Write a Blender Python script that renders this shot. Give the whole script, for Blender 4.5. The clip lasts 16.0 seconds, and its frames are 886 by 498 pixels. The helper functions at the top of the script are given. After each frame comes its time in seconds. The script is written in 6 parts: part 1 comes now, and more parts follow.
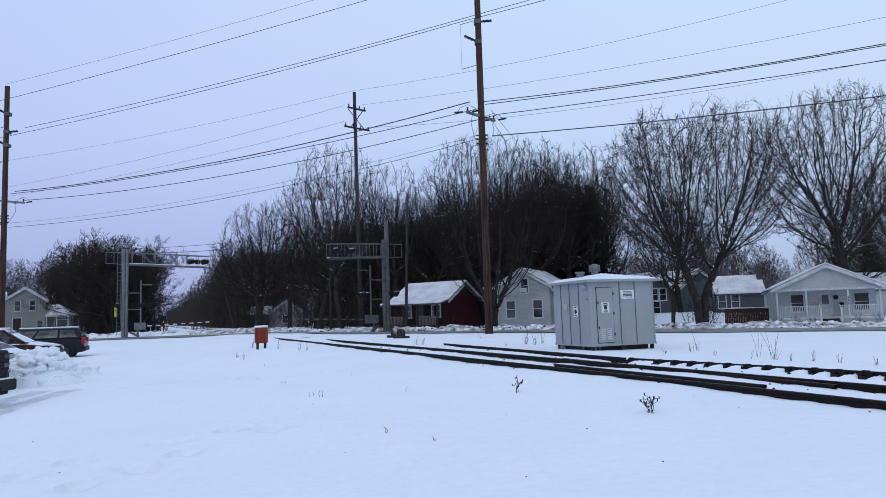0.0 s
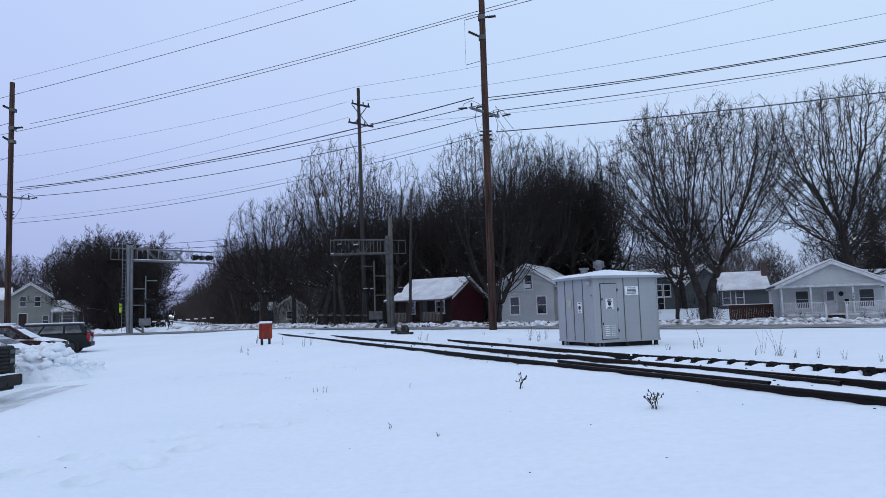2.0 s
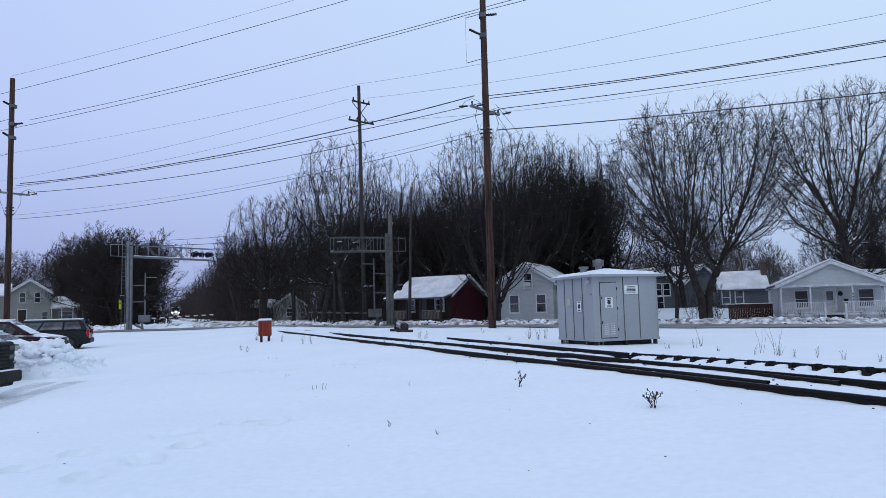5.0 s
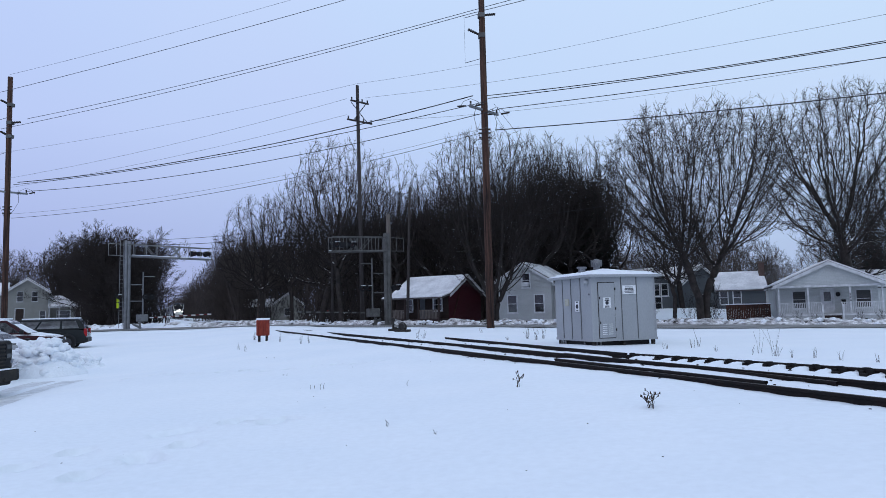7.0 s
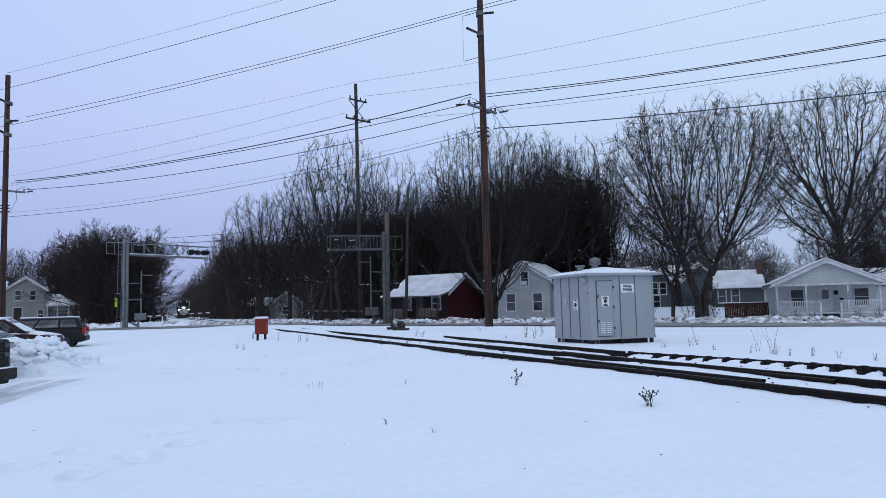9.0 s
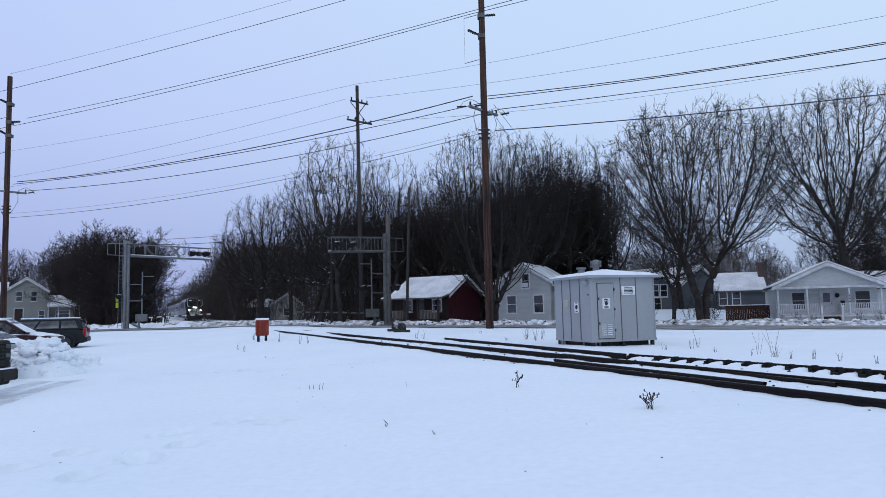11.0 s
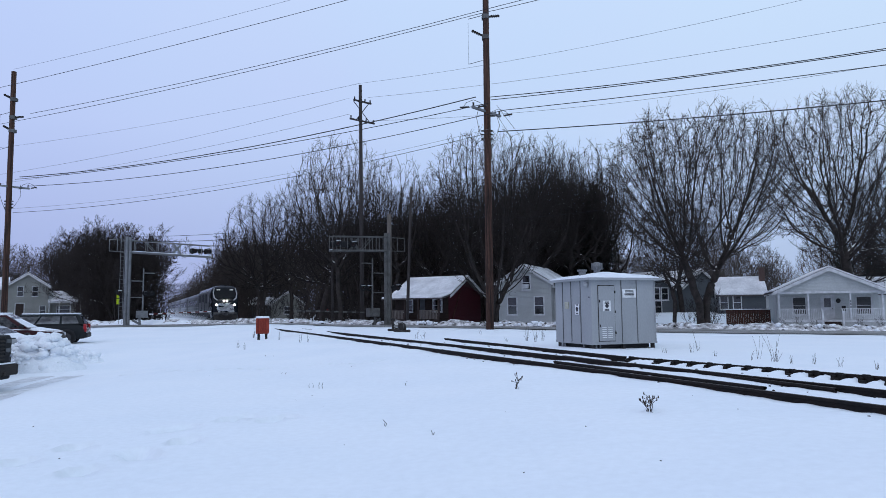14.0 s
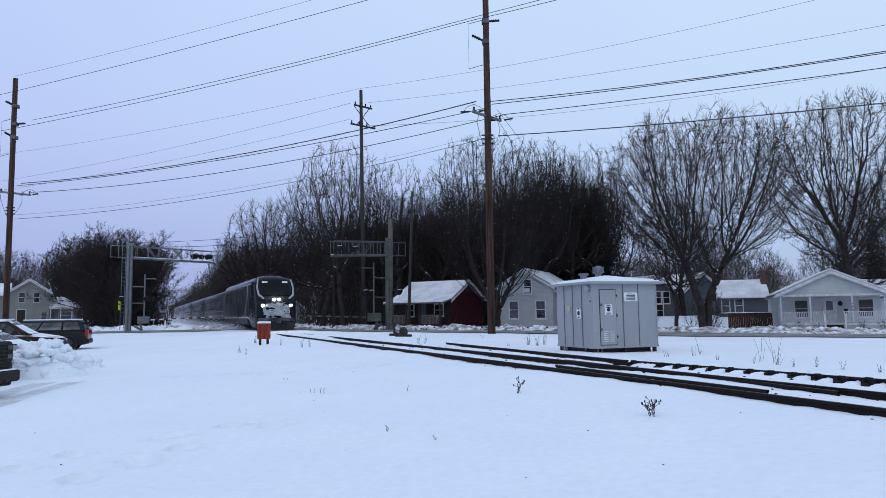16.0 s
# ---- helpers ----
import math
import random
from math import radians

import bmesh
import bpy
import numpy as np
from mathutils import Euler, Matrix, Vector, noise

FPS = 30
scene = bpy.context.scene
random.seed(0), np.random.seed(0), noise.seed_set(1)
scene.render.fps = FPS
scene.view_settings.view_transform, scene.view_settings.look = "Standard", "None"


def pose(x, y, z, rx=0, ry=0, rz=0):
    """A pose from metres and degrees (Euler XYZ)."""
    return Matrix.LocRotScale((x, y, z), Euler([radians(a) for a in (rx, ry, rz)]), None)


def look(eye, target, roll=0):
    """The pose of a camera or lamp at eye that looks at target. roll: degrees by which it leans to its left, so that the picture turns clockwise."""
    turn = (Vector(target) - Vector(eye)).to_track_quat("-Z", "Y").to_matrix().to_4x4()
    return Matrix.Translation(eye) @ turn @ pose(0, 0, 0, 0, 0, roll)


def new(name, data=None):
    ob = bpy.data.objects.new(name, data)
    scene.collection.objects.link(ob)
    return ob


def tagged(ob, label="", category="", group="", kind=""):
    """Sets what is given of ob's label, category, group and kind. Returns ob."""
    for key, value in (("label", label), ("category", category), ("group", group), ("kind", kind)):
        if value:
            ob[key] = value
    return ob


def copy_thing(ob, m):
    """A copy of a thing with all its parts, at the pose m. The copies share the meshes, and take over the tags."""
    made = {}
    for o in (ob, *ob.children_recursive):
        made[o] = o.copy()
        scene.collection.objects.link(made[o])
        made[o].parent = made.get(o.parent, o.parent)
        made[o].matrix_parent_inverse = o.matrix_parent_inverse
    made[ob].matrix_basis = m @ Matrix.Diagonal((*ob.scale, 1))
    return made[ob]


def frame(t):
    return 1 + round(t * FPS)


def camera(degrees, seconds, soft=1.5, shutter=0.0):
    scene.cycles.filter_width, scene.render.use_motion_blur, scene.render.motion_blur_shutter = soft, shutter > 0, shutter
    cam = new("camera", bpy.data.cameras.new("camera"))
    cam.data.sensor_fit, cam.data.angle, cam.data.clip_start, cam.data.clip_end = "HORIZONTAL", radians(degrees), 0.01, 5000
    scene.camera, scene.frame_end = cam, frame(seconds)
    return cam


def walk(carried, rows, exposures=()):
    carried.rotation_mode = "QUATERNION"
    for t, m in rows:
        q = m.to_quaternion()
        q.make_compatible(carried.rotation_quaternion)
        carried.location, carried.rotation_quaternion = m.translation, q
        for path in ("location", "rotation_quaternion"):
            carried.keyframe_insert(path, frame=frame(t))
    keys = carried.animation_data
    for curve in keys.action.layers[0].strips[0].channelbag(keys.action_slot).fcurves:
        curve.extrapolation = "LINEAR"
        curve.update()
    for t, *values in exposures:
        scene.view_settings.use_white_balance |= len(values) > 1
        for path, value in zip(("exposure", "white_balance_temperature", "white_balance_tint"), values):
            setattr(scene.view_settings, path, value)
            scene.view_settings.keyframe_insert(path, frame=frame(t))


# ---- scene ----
# ---- camera: hand-held on one spot, turning a little ----
cam = camera(66.3, 16.0, soft=0.7)
EYE = 1.6
TURNS = (
    (0.0, -0.330, 5.469, -1.833),
    (0.5, -0.193, 5.426, -1.802),
    (1.0, -0.073, 5.339, -1.768),
    (1.5, 0.000, 5.224, -1.773),
    (2.0, 0.012, 5.151, -1.773),
    (2.5, -0.013, 5.089, -1.748),
    (3.0, -0.016, 5.044, -1.717),
    (3.5, -0.020, 4.998, -1.646),
    (4.0, -0.011, 4.979, -1.594),
    (6.5, -0.059, 4.984, -1.387),
    (7.0, -0.149, 4.966, -1.401),
    (7.5, -0.220, 4.937, -1.406),
    (8.0, -0.273, 4.886, -1.386),
    (8.5, -0.280, 4.862, -1.424),
    (9.0, -0.274, 4.835, -1.427),
    (11.5, -0.183, 5.069, -1.211),
    (12.0, -0.185, 5.128, -1.086),
    (12.5, -0.176, 5.137, -0.905),
    (13.0, -0.169, 5.128, -0.764),
    (13.5, -0.121, 5.075, -0.607),
    (14.0, -0.093, 5.032, -0.560),
    (14.5, -0.041, 5.071, -0.613),
    (15.0, 0.003, 5.152, -0.722),
    (15.5, 0.010, 5.293, -0.742),
    (16.0, 0.000, 5.407, -0.802),
)
walk(cam, [(t, pose(0, 0, EYE, 0, 0, yaw) @ pose(0, 0, 0, 90 + tilt) @ pose(0, 0, 0, 0, 0, lean)) for t, yaw, tilt, lean in TURNS],
     exposures=((0.0, 0.0), (16.0, 0.0)))

# ---- world and sun: overcast winter daylight ----
world = bpy.data.worlds.new("world")
scene.world = world
world.use_nodes = True
wn, wl = world.node_tree.nodes, world.node_tree.links
wn.clear()
w_out = wn.new("ShaderNodeOutputWorld")
w_bg = wn.new("ShaderNodeBackground")
w_sky = wn.new("ShaderNodeTexSky")
w_sky.sky_type, w_sky.sun_disc = "NISHITA", False
w_sky.sun_elevation, w_sky.sun_rotation = radians(38), radians(200)
w_sky.air_density, w_sky.dust_density, w_sky.ozone_density = 1.0, 3.0, 2.0
w_dim = wn.new("ShaderNodeMix")
w_dim.data_type, w_dim.blend_type = "RGBA", "MULTIPLY"
w_dim.inputs[0].default_value = 1.0
w_dim.inputs[7].default_value = (0.05, 0.05, 0.05, 1)
wl.new(w_sky.outputs[0], w_dim.inputs[6])
# the even cloud deck: pale blue, greyer and more violet towards the horizon
w_co = wn.new("ShaderNodeTexCoord")
w_sep = wn.new("ShaderNodeSeparateXYZ")
w_ramp = wn.new("ShaderNodeValToRGB")
wl.new(w_co.outputs["Generated"], w_sep.inputs[0])
wl.new(w_sep.outputs[2], w_ramp.inputs[0])
els = w_ramp.color_ramp.elements
els[0].position, els[0].color = 0.0, (0.37, 0.45, 0.73, 1)
els[1].position, els[1].color = 1.0, (0.57, 0.71, 0.97, 1)
for where, c in ((0.1, (0.42, 0.53, 0.84, 1)), (0.25, (0.52, 0.66, 0.97, 1)), (0.45, (0.56, 0.72, 1.02, 1))):
    e = els.new(where)
    e.color = c
# soft uneven cloud
w_noise = wn.new("ShaderNodeTexNoise")
w_noise.inputs["Scale"].default_value, w_noise.inputs["Detail"].default_value = 2.2, 4
wl.new(w_co.outputs["Generated"], w_noise.inputs["Vector"])
w_cl = wn.new("ShaderNodeMix")
w_cl.data_type, w_cl.blend_type = "RGBA", "SOFT_LIGHT"
w_cl.inputs[0].default_value = 0.12
wl.new(w_ramp.outputs[0], w_cl.inputs[6])
wl.new(w_noise.outputs["Color"], w_cl.inputs[7])
# brighter and less violet towards the east
w_side = wn.new("ShaderNodeMapRange")
w_side.inputs[1].default_value, w_side.inputs[2].default_value = -0.5, 0.6
wl.new(w_sep.outputs[0], w_side.inputs[0])
w_tint = wn.new("ShaderNodeMix")
w_tint.data_type = "RGBA"
w_tint.inputs[6].default_value, w_tint.inputs[7].default_value = (1.0, 0.95, 1.0, 1), (1.13, 1.14, 1.02, 1)
wl.new(w_side.outputs[0], w_tint.inputs[0])
w_east = wn.new("ShaderNodeMix")
w_east.data_type, w_east.blend_type = "RGBA", "MULTIPLY"
w_east.inputs[0].default_value = 1.0
wl.new(w_cl.outputs[2], w_east.inputs[6])
wl.new(w_tint.outputs[2], w_east.inputs[7])
w_mix = wn.new("ShaderNodeMix")
w_mix.data_type = "RGBA"
w_mix.inputs[0].default_value = 0.88
wl.new(w_dim.outputs[2], w_mix.inputs[6])
wl.new(w_east.outputs[2], w_mix.inputs[7])
wl.new(w_mix.outputs[2], w_bg.inputs[0])
w_bg.inputs[1].default_value = 1.06
wl.new(w_bg.outputs[0], w_out.inputs[0])
sun_data = bpy.data.lights.new("sun", "SUN")
sun_data.energy, sun_data.angle, sun_data.color = 0.35, radians(40), (1.0, 0.97, 0.94)
sun = new("sun", sun_data)
sun.matrix_basis = look((0, 0, 60), (20, 55, 0))

# ---- materials ----
MATS = {}


def mat(name, c1, c2=None, rough=0.8, scale=3.0, fine=60.0, bump=0.15, metal=0.0, snow=0.0, stretch=(1, 1, 1), emit=0.0, random_tint=0.0, fine_mix=0.35, depth=0.02, spec=0.2):
    """A surface of two mixed colours at two scales, with relief; snow: how much lies on its upward faces."""
    if name in MATS:
        return MATS[name]
    m = bpy.data.materials.new(name)
    MATS[name] = m
    m.use_nodes = True
    n, l = m.node_tree.nodes, m.node_tree.links
    b = n["Principled BSDF"]
    c2 = c2 or tuple(v * 0.75 for v in c1)
    co = n.new("ShaderNodeTexCoord")
    mp = n.new("ShaderNodeMapping")
    mp.inputs["Scale"].default_value = stretch
    l.new(co.outputs["Object"], mp.inputs["Vector"])
    n1, n2 = n.new("ShaderNodeTexNoise"), n.new("ShaderNodeTexNoise")
    for k, sc, det in ((n1, scale, 5), (n2, fine, 3)):
        k.inputs["Scale"].default_value, k.inputs["Detail"].default_value = sc, det
        l.new(mp.outputs[0], k.inputs["Vector"])
    r1 = n.new("ShaderNodeMapRange")
    r1.inputs[1].default_value, r1.inputs[2].default_value = 0.35, 0.65
    l.new(n1.outputs[0], r1.inputs[0])
    mx = n.new("ShaderNodeMix")
    mx.data_type = "RGBA"
    mx.inputs[6].default_value, mx.inputs[7].default_value = (*c1, 1), (*c2, 1)
    l.new(r1.outputs[0], mx.inputs[0])
    r2 = n.new("ShaderNodeMapRange")
    r2.inputs[1].default_value, r2.inputs[2].default_value = 0.3, 0.7
    r2.inputs[3].default_value, r2.inputs[4].default_value = 1 - fine_mix, 1 + fine_mix * 0.5
    l.new(n2.outputs[0], r2.inputs[0])
    mul = n.new("ShaderNodeMix")
    mul.data_type, mul.blend_type = "RGBA", "MULTIPLY"
    mul.inputs[0].default_value = 1.0
    l.new(mx.outputs[2], mul.inputs[6])
    l.new(r2.outputs[0], mul.inputs[7])
    colour = mul.outputs[2]
    if random_tint:
        oi = n.new("ShaderNodeObjectInfo")
        r3 = n.new("ShaderNodeMapRange")
        r3.inputs[3].default_value, r3.inputs[4].default_value = 1 - random_tint, 1 + random_tint
        l.new(oi.outputs["Random"], r3.inputs[0])
        m3 = n.new("ShaderNodeMix")
        m3.data_type, m3.blend_type = "RGBA", "MULTIPLY"
        m3.inputs[0].default_value = 1.0
        l.new(colour, m3.inputs[6])
        l.new(r3.outputs[0], m3.inputs[7])
        colour = m3.outputs[2]
    if snow:
        ge = n.new("ShaderNodeNewGeometry")
        sp = n.new("ShaderNodeSeparateXYZ")
        l.new(ge.outputs["Normal"], sp.inputs[0])
        ad = n.new("ShaderNodeMath")
        ad.operation = "MULTIPLY_ADD"
        l.new(n1.outputs[0], ad.inputs[0])
        ad.inputs[1].default_value = 1.6
        l.new(sp.outputs[2], ad.inputs[2])
        r4 = n.new("ShaderNodeMapRange")
        r4.inputs[1].default_value, r4.inputs[2].default_value = 2.05 - snow, 2.25 - snow
        l.new(ad.outputs[0], r4.inputs[0])
        m4 = n.new("ShaderNodeMix")
        m4.data_type = "RGBA"
        m4.inputs[7].default_value = (0.86, 0.87, 0.9, 1)
        l.new(r4.outputs[0], m4.inputs[0])
        l.new(colour, m4.inputs[6])
        colour = m4.outputs[2]
    l.new(colour, b.inputs["Base Color"])
    b.inputs["Roughness"].default_value, b.inputs["Metallic"].default_value = rough, metal
    b.inputs["Specular IOR Level"].default_value = spec
    if emit:
        b.inputs["Emission Color"].default_value, b.inputs["Emission Strength"].default_value = (*c1, 1), emit
    if bump:
        bp = n.new("ShaderNodeBump")
        bp.inputs["Strength"].default_value, bp.inputs["Distance"].default_value = bump, depth
        l.new(n2.outputs[0], bp.inputs["Height"])
        l.new(bp.outputs[0], b.inputs["Normal"])
    return m


def glass(name, tint=(0.02, 0.022, 0.025)):
    return mat(name, tint, rough=0.05, bump=0, spec=0.8, fine_mix=0.0)


SNOW = mat("snow", (0.83, 0.87, 0.92), (0.79, 0.84, 0.9), rough=0.75, scale=0.35, fine=9, bump=0.25, fine_mix=0.03, depth=0.05, spec=0.2)
SNOW_CAP = mat("snow_cap", (0.84, 0.87, 0.92), (0.76, 0.8, 0.86), rough=0.75, scale=2, fine=14, bump=0.4, fine_mix=0.06, depth=0.04, spec=0.2)
SNOW_DIRTY = mat("snow_dirty", (0.85, 0.85, 0.87), (0.16, 0.15, 0.15), rough=0.8, scale=2.6, fine=11, bump=0.6, fine_mix=0.3, depth=0.06)
ASPHALT = mat("asphalt", (0.16, 0.155, 0.15), (0.3, 0.3, 0.3), rough=0.7, scale=0.6, fine=30, bump=0.2)
BARK = mat("bark", (0.045, 0.037, 0.034), (0.022, 0.019, 0.018), rough=0.9, scale=2, fine=14, bump=0.5, snow=0.45)
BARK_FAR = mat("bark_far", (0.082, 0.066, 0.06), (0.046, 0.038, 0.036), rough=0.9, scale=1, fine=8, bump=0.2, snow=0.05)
TWIG = mat("twig", (0.034, 0.027, 0.025), (0.02, 0.017, 0.016), rough=0.9, scale=0.7, fine=9, bump=0, snow=0.2)
NEEDLE = mat("needle", (0.012, 0.017, 0.013), (0.008, 0.011, 0.009), rough=0.8, scale=1.5, fine=10, bump=0.2, snow=0.02)
POLE_BROWN = mat("pole_brown", (0.105, 0.054, 0.039), (0.03, 0.02, 0.017), rough=0.85, scale=1.6, fine=14, bump=0.7, stretch=(7, 7, 0.3), fine_mix=0.6)
POLE_GREY = mat("pole_grey", (0.16, 0.14, 0.125), (0.1, 0.085, 0.08), rough=0.85, scale=1.2, fine=20, bump=0.5, stretch=(6, 6, 0.5))
POLE_DARK = mat("pole_dark", (0.06, 0.052, 0.05), (0.04, 0.034, 0.034), rough=0.85, scale=1.2, fine=20, bump=0.4, stretch=(6, 6, 0.5))
WIRE = mat("wire", (0.03, 0.03, 0.035), rough=0.6, bump=0)
WIRE_THIN = mat("wire_thin", (0.16, 0.17, 0.2), rough=0.5, bump=0)
RUST = mat("rail_rust", (0.018, 0.012, 0.011), (0.01, 0.009, 0.009), rough=0.8, scale=2.5, fine=30, bump=0.3)
RAIL_TOP = mat("rail_top", (0.06, 0.045, 0.04), (0.03, 0.025, 0.023), rough=0.55, metal=0.2, scale=1.5, fine=25, bump=0.1)
TIE = mat("tie_wood", (0.02, 0.017, 0.016), (0.012, 0.011, 0.011), rough=0.9, scale=3, fine=25, bump=0.5)
STEEL = mat("galvanised", (0.25, 0.257, 0.27), (0.18, 0.187, 0.2), rough=0.5, metal=0.5, scale=2, fine=25, bump=0.05)
BLACK = mat("black_paint", (0.012, 0.012, 0.014), (0.02, 0.02, 0.022), rough=0.55, scale=4, fine=40, bump=0.05)
# darker steel; puts tree shade on the second cantilever into its colour
STEEL_DULL = mat("dull_shaded_steel", (0.14, 0.14, 0.14), (0.09, 0.088, 0.086), rough=0.7, metal=0.2, scale=2, fine=25, bump=0.1)
TWIG_BROWN = mat("twig_brown", (0.05, 0.04, 0.037), (0.032, 0.026, 0.025), rough=0.9, scale=0.7, fine=9, bump=0, snow=0.04)
GRIT = mat("frozen_grit", (0.035, 0.033, 0.032), (0.08, 0.078, 0.076), rough=0.9, scale=4, fine=30, bump=0.3)
IRON = mat("dark_iron", (0.025, 0.024, 0.025), (0.04, 0.034, 0.03), rough=0.7, scale=4, fine=40, bump=0.2)


# ---- mesh helpers ----
def part(name, bm, material, parent=None, label=""):
    """Links a bmesh as one mesh object, under a thing or a part."""
    me = bpy.data.meshes.new(name)
    bm.to_mesh(me)
    bm.free()
    return part_mesh(name, me, material, parent, label)


def part_mesh(name, me, material, parent=None, label=""):
    for mm in (material if isinstance(material, (list, tuple)) else [material]):
        me.materials.append(mm)
    ob = new(name, me)
    ob.parent = parent
    return tagged(ob, label)


def thing(name, m, label, category, group="", kind=""):
    ob = new(name)
    ob.empty_display_size = 0.2
    ob.matrix_basis = m
    return tagged(ob, label, category, group, kind)


def box(bm, x0, x1, y0, y1, z0, z1, bevel=0.0, m=None, mi=0):
    r = bmesh.ops.create_cube(bm, size=1.0, matrix=Matrix.Translation(((x0 + x1) / 2, (y0 + y1) / 2, (z0 + z1) / 2)) @ Matrix.Diagonal((x1 - x0, y1 - y0, z1 - z0, 1)))
    vs = r["verts"]
    if bevel:
        es = list({e for v in vs for e in v.link_edges})
        g = bmesh.ops.bevel(bm, geom=es, offset=bevel, segments=2, affect="EDGES", profile=0.5)
        vs = list({v for f in g["faces"] for v in f.verts} | {v for v in vs if v.is_valid})
    if m is not None:
        bmesh.ops.transform(bm, matrix=m, verts=vs)
    if mi:
        for f in {f for v in vs for f in v.link_faces}:
            f.material_index = mi
    return vs


def boxed(*a, **k):
    bm = bmesh.new()
    box(bm, *a, **k)
    return bm


def rod(bm, a, b, r0, r1=None, n=8, caps=True):
    a, b = Vector(a), Vector(b)
    d = b - a
    m = Matrix.Translation((a + b) / 2) @ d.to_track_quat("Z", "Y").to_matrix().to_4x4()
    bmesh.ops.create_cone(bm, cap_ends=caps, segments=n, radius1=r0, radius2=r0 if r1 is None else r1, depth=d.length, matrix=m)


def rodded(*a, **k):
    bm = bmesh.new()
    rod(bm, *a, **k)
    return bm


def prism(bm, pts, y0, y1, axis="y"):
    """A closed outline in the x-z plane, pushed from y0 to y1 (or in y-z, along x)."""
    mk = (lambda u, v, w: (u, w, v)) if axis == "y" else (lambda u, v, w: (w, u, v))
    a = [bm.verts.new(mk(u, v, y0)) for u, v in pts]
    b = [bm.verts.new(mk(u, v, y1)) for u, v in pts]
    k = len(pts)
    bm.faces.new(a)
    bm.faces.new(b[::-1])
    for i in range(k):
        bm.faces.new((a[i], b[i], b[(i + 1) % k], a[(i + 1) % k]))
    bmesh.ops.recalc_face_normals(bm, faces=bm.faces[:])
    return bm


def tubes(lines, sides=3):
    """One mesh of many tapered tubes: lines of (points, radii)."""
    vs, fs, base = [], [], 0
    ring = np.linspace(0, 2 * np.pi, sides, endpoint=False)
    cs, sn = np.cos(ring)[None, None, :, None], np.sin(ring)[None, None, :, None]
    by_count = {}
    for pts, rad in lines:
        by_count.setdefault(len(pts), []).append((pts, rad))
    for k, group in by_count.items():
        p = np.array([[tuple(q) for q in pts] for pts, _ in group], float)
        r = np.array([rad for _, rad in group], float)[:, :, None, None]
        t = np.gradient(p, axis=1)
        t /= np.linalg.norm(t, axis=2, keepdims=True) + 1e-9
        ref = np.where(np.abs(t[:, :, 2:3]) < 0.9, np.array([[[0, 0, 1.0]]]), np.array([[[1.0, 0, 0]]]))
        u = np.cross(t, ref)
        u /= np.linalg.norm(u, axis=2, keepdims=True) + 1e-9
        v = np.cross(t, u)
        vs.append((p[:, :, None] + r * (u[:, :, None] * cs + v[:, :, None] * sn)).reshape(-1, 3))
        q, i, j = np.meshgrid(np.arange(len(group)), np.arange(k - 1), np.arange(sides), indexing="ij")
        a = base + (q * k + i) * sides + j
        b = base + (q * k + i) * sides + (j + 1) % sides
        fs.append(np.stack([a, a + sides, b + sides, b], -1).reshape(-1, 4))
        base += len(group) * k * sides
    v, f = np.concatenate(vs), np.concatenate(fs)
    me = bpy.data.meshes.new("tubes")
    me.vertices.add(len(v))
    me.vertices.foreach_set("co", v.ravel())
    me.loops.add(f.size)
    me.loops.foreach_set("vertex_index", f.ravel().astype(np.int32))
    me.polygons.add(len(f))
    me.polygons.foreach_set("loop_start", np.arange(0, f.size, 4, dtype=np.int32))
    me.polygons.foreach_set("use_smooth", np.ones(len(f), bool))
    me.update(calc_edges=True)
    return me


# ---- ground ----
def smooth(t):
    t = min(1.0, max(0.0, t))
    return t * t * (3 - 2 * t)


def along(s, p):
    """A place by its distance along the railway and across it."""
    return -0.4029 * s + 0.9152 * p, 0.9152 * s + 0.4029 * p


def ground_z(x, y):
    s, p = -0.4029 * x + 0.9152 * y, 0.9152 * x + 0.4029 * y
    w, a = 3.2 + 13 * smooth((s - 24) / 14), 0.28 + 0.035 * smooth((s - 34) / 10)
    d = max(0.0, abs(p - 9) - 1.6)
    packed = 0.16 * smooth((s - 35) / 8) * (1 - smooth((s - 60) / 5)) * math.exp(-((d / 2.5) ** 2))   # packed snow at the crossing
    yard = 1.05 * smooth((y - 60) / 15) * smooth((x - 13) / 6) * (1 - smooth((x - 34) / 7))   # gardens rise behind the road
    return yard + a * math.exp(-((d / w) ** 2)) + packed - 0.15 * smooth((p - 25) / 25) - 0.32 * smooth((-x - 6.5) / 5) * (1 - smooth((y - 40) / 10))


def on_ground(x, y, dz=0.0, turn=0.0):
    return pose(x, y, ground_z(x, y) + dz, 0, 0, turn)


TRACK_TURN = 23.76   # the railway's heading, degrees left of north
RAIL_Z = 0.38


FOOTPRINTS = [(-3.7, 7.1), (-3.35, 7.75), (-3.55, 8.0), (-3.2, 8.6), (-3.75, 9.3), (-3.55, 9.5), (-3.1, 10.1), (-2.95, 10.3), (-2.5, 10.0), (-2.35, 10.25), (-4.4, 8.3), (-4.6, 7.5)]
FOOTPRINTS += [(-8.5 + 0.62 * i, 18.6 + 0.25 * math.sin(i * 1.7)) for i in range(12)]


BRACE_RUNS = [0.05 + 0.5 * k for k in range(14) if k != 1]
BRACES = [(5.01 + 0.4868 * r, 18.12 - 0.8735 * r) for r in BRACE_RUNS]


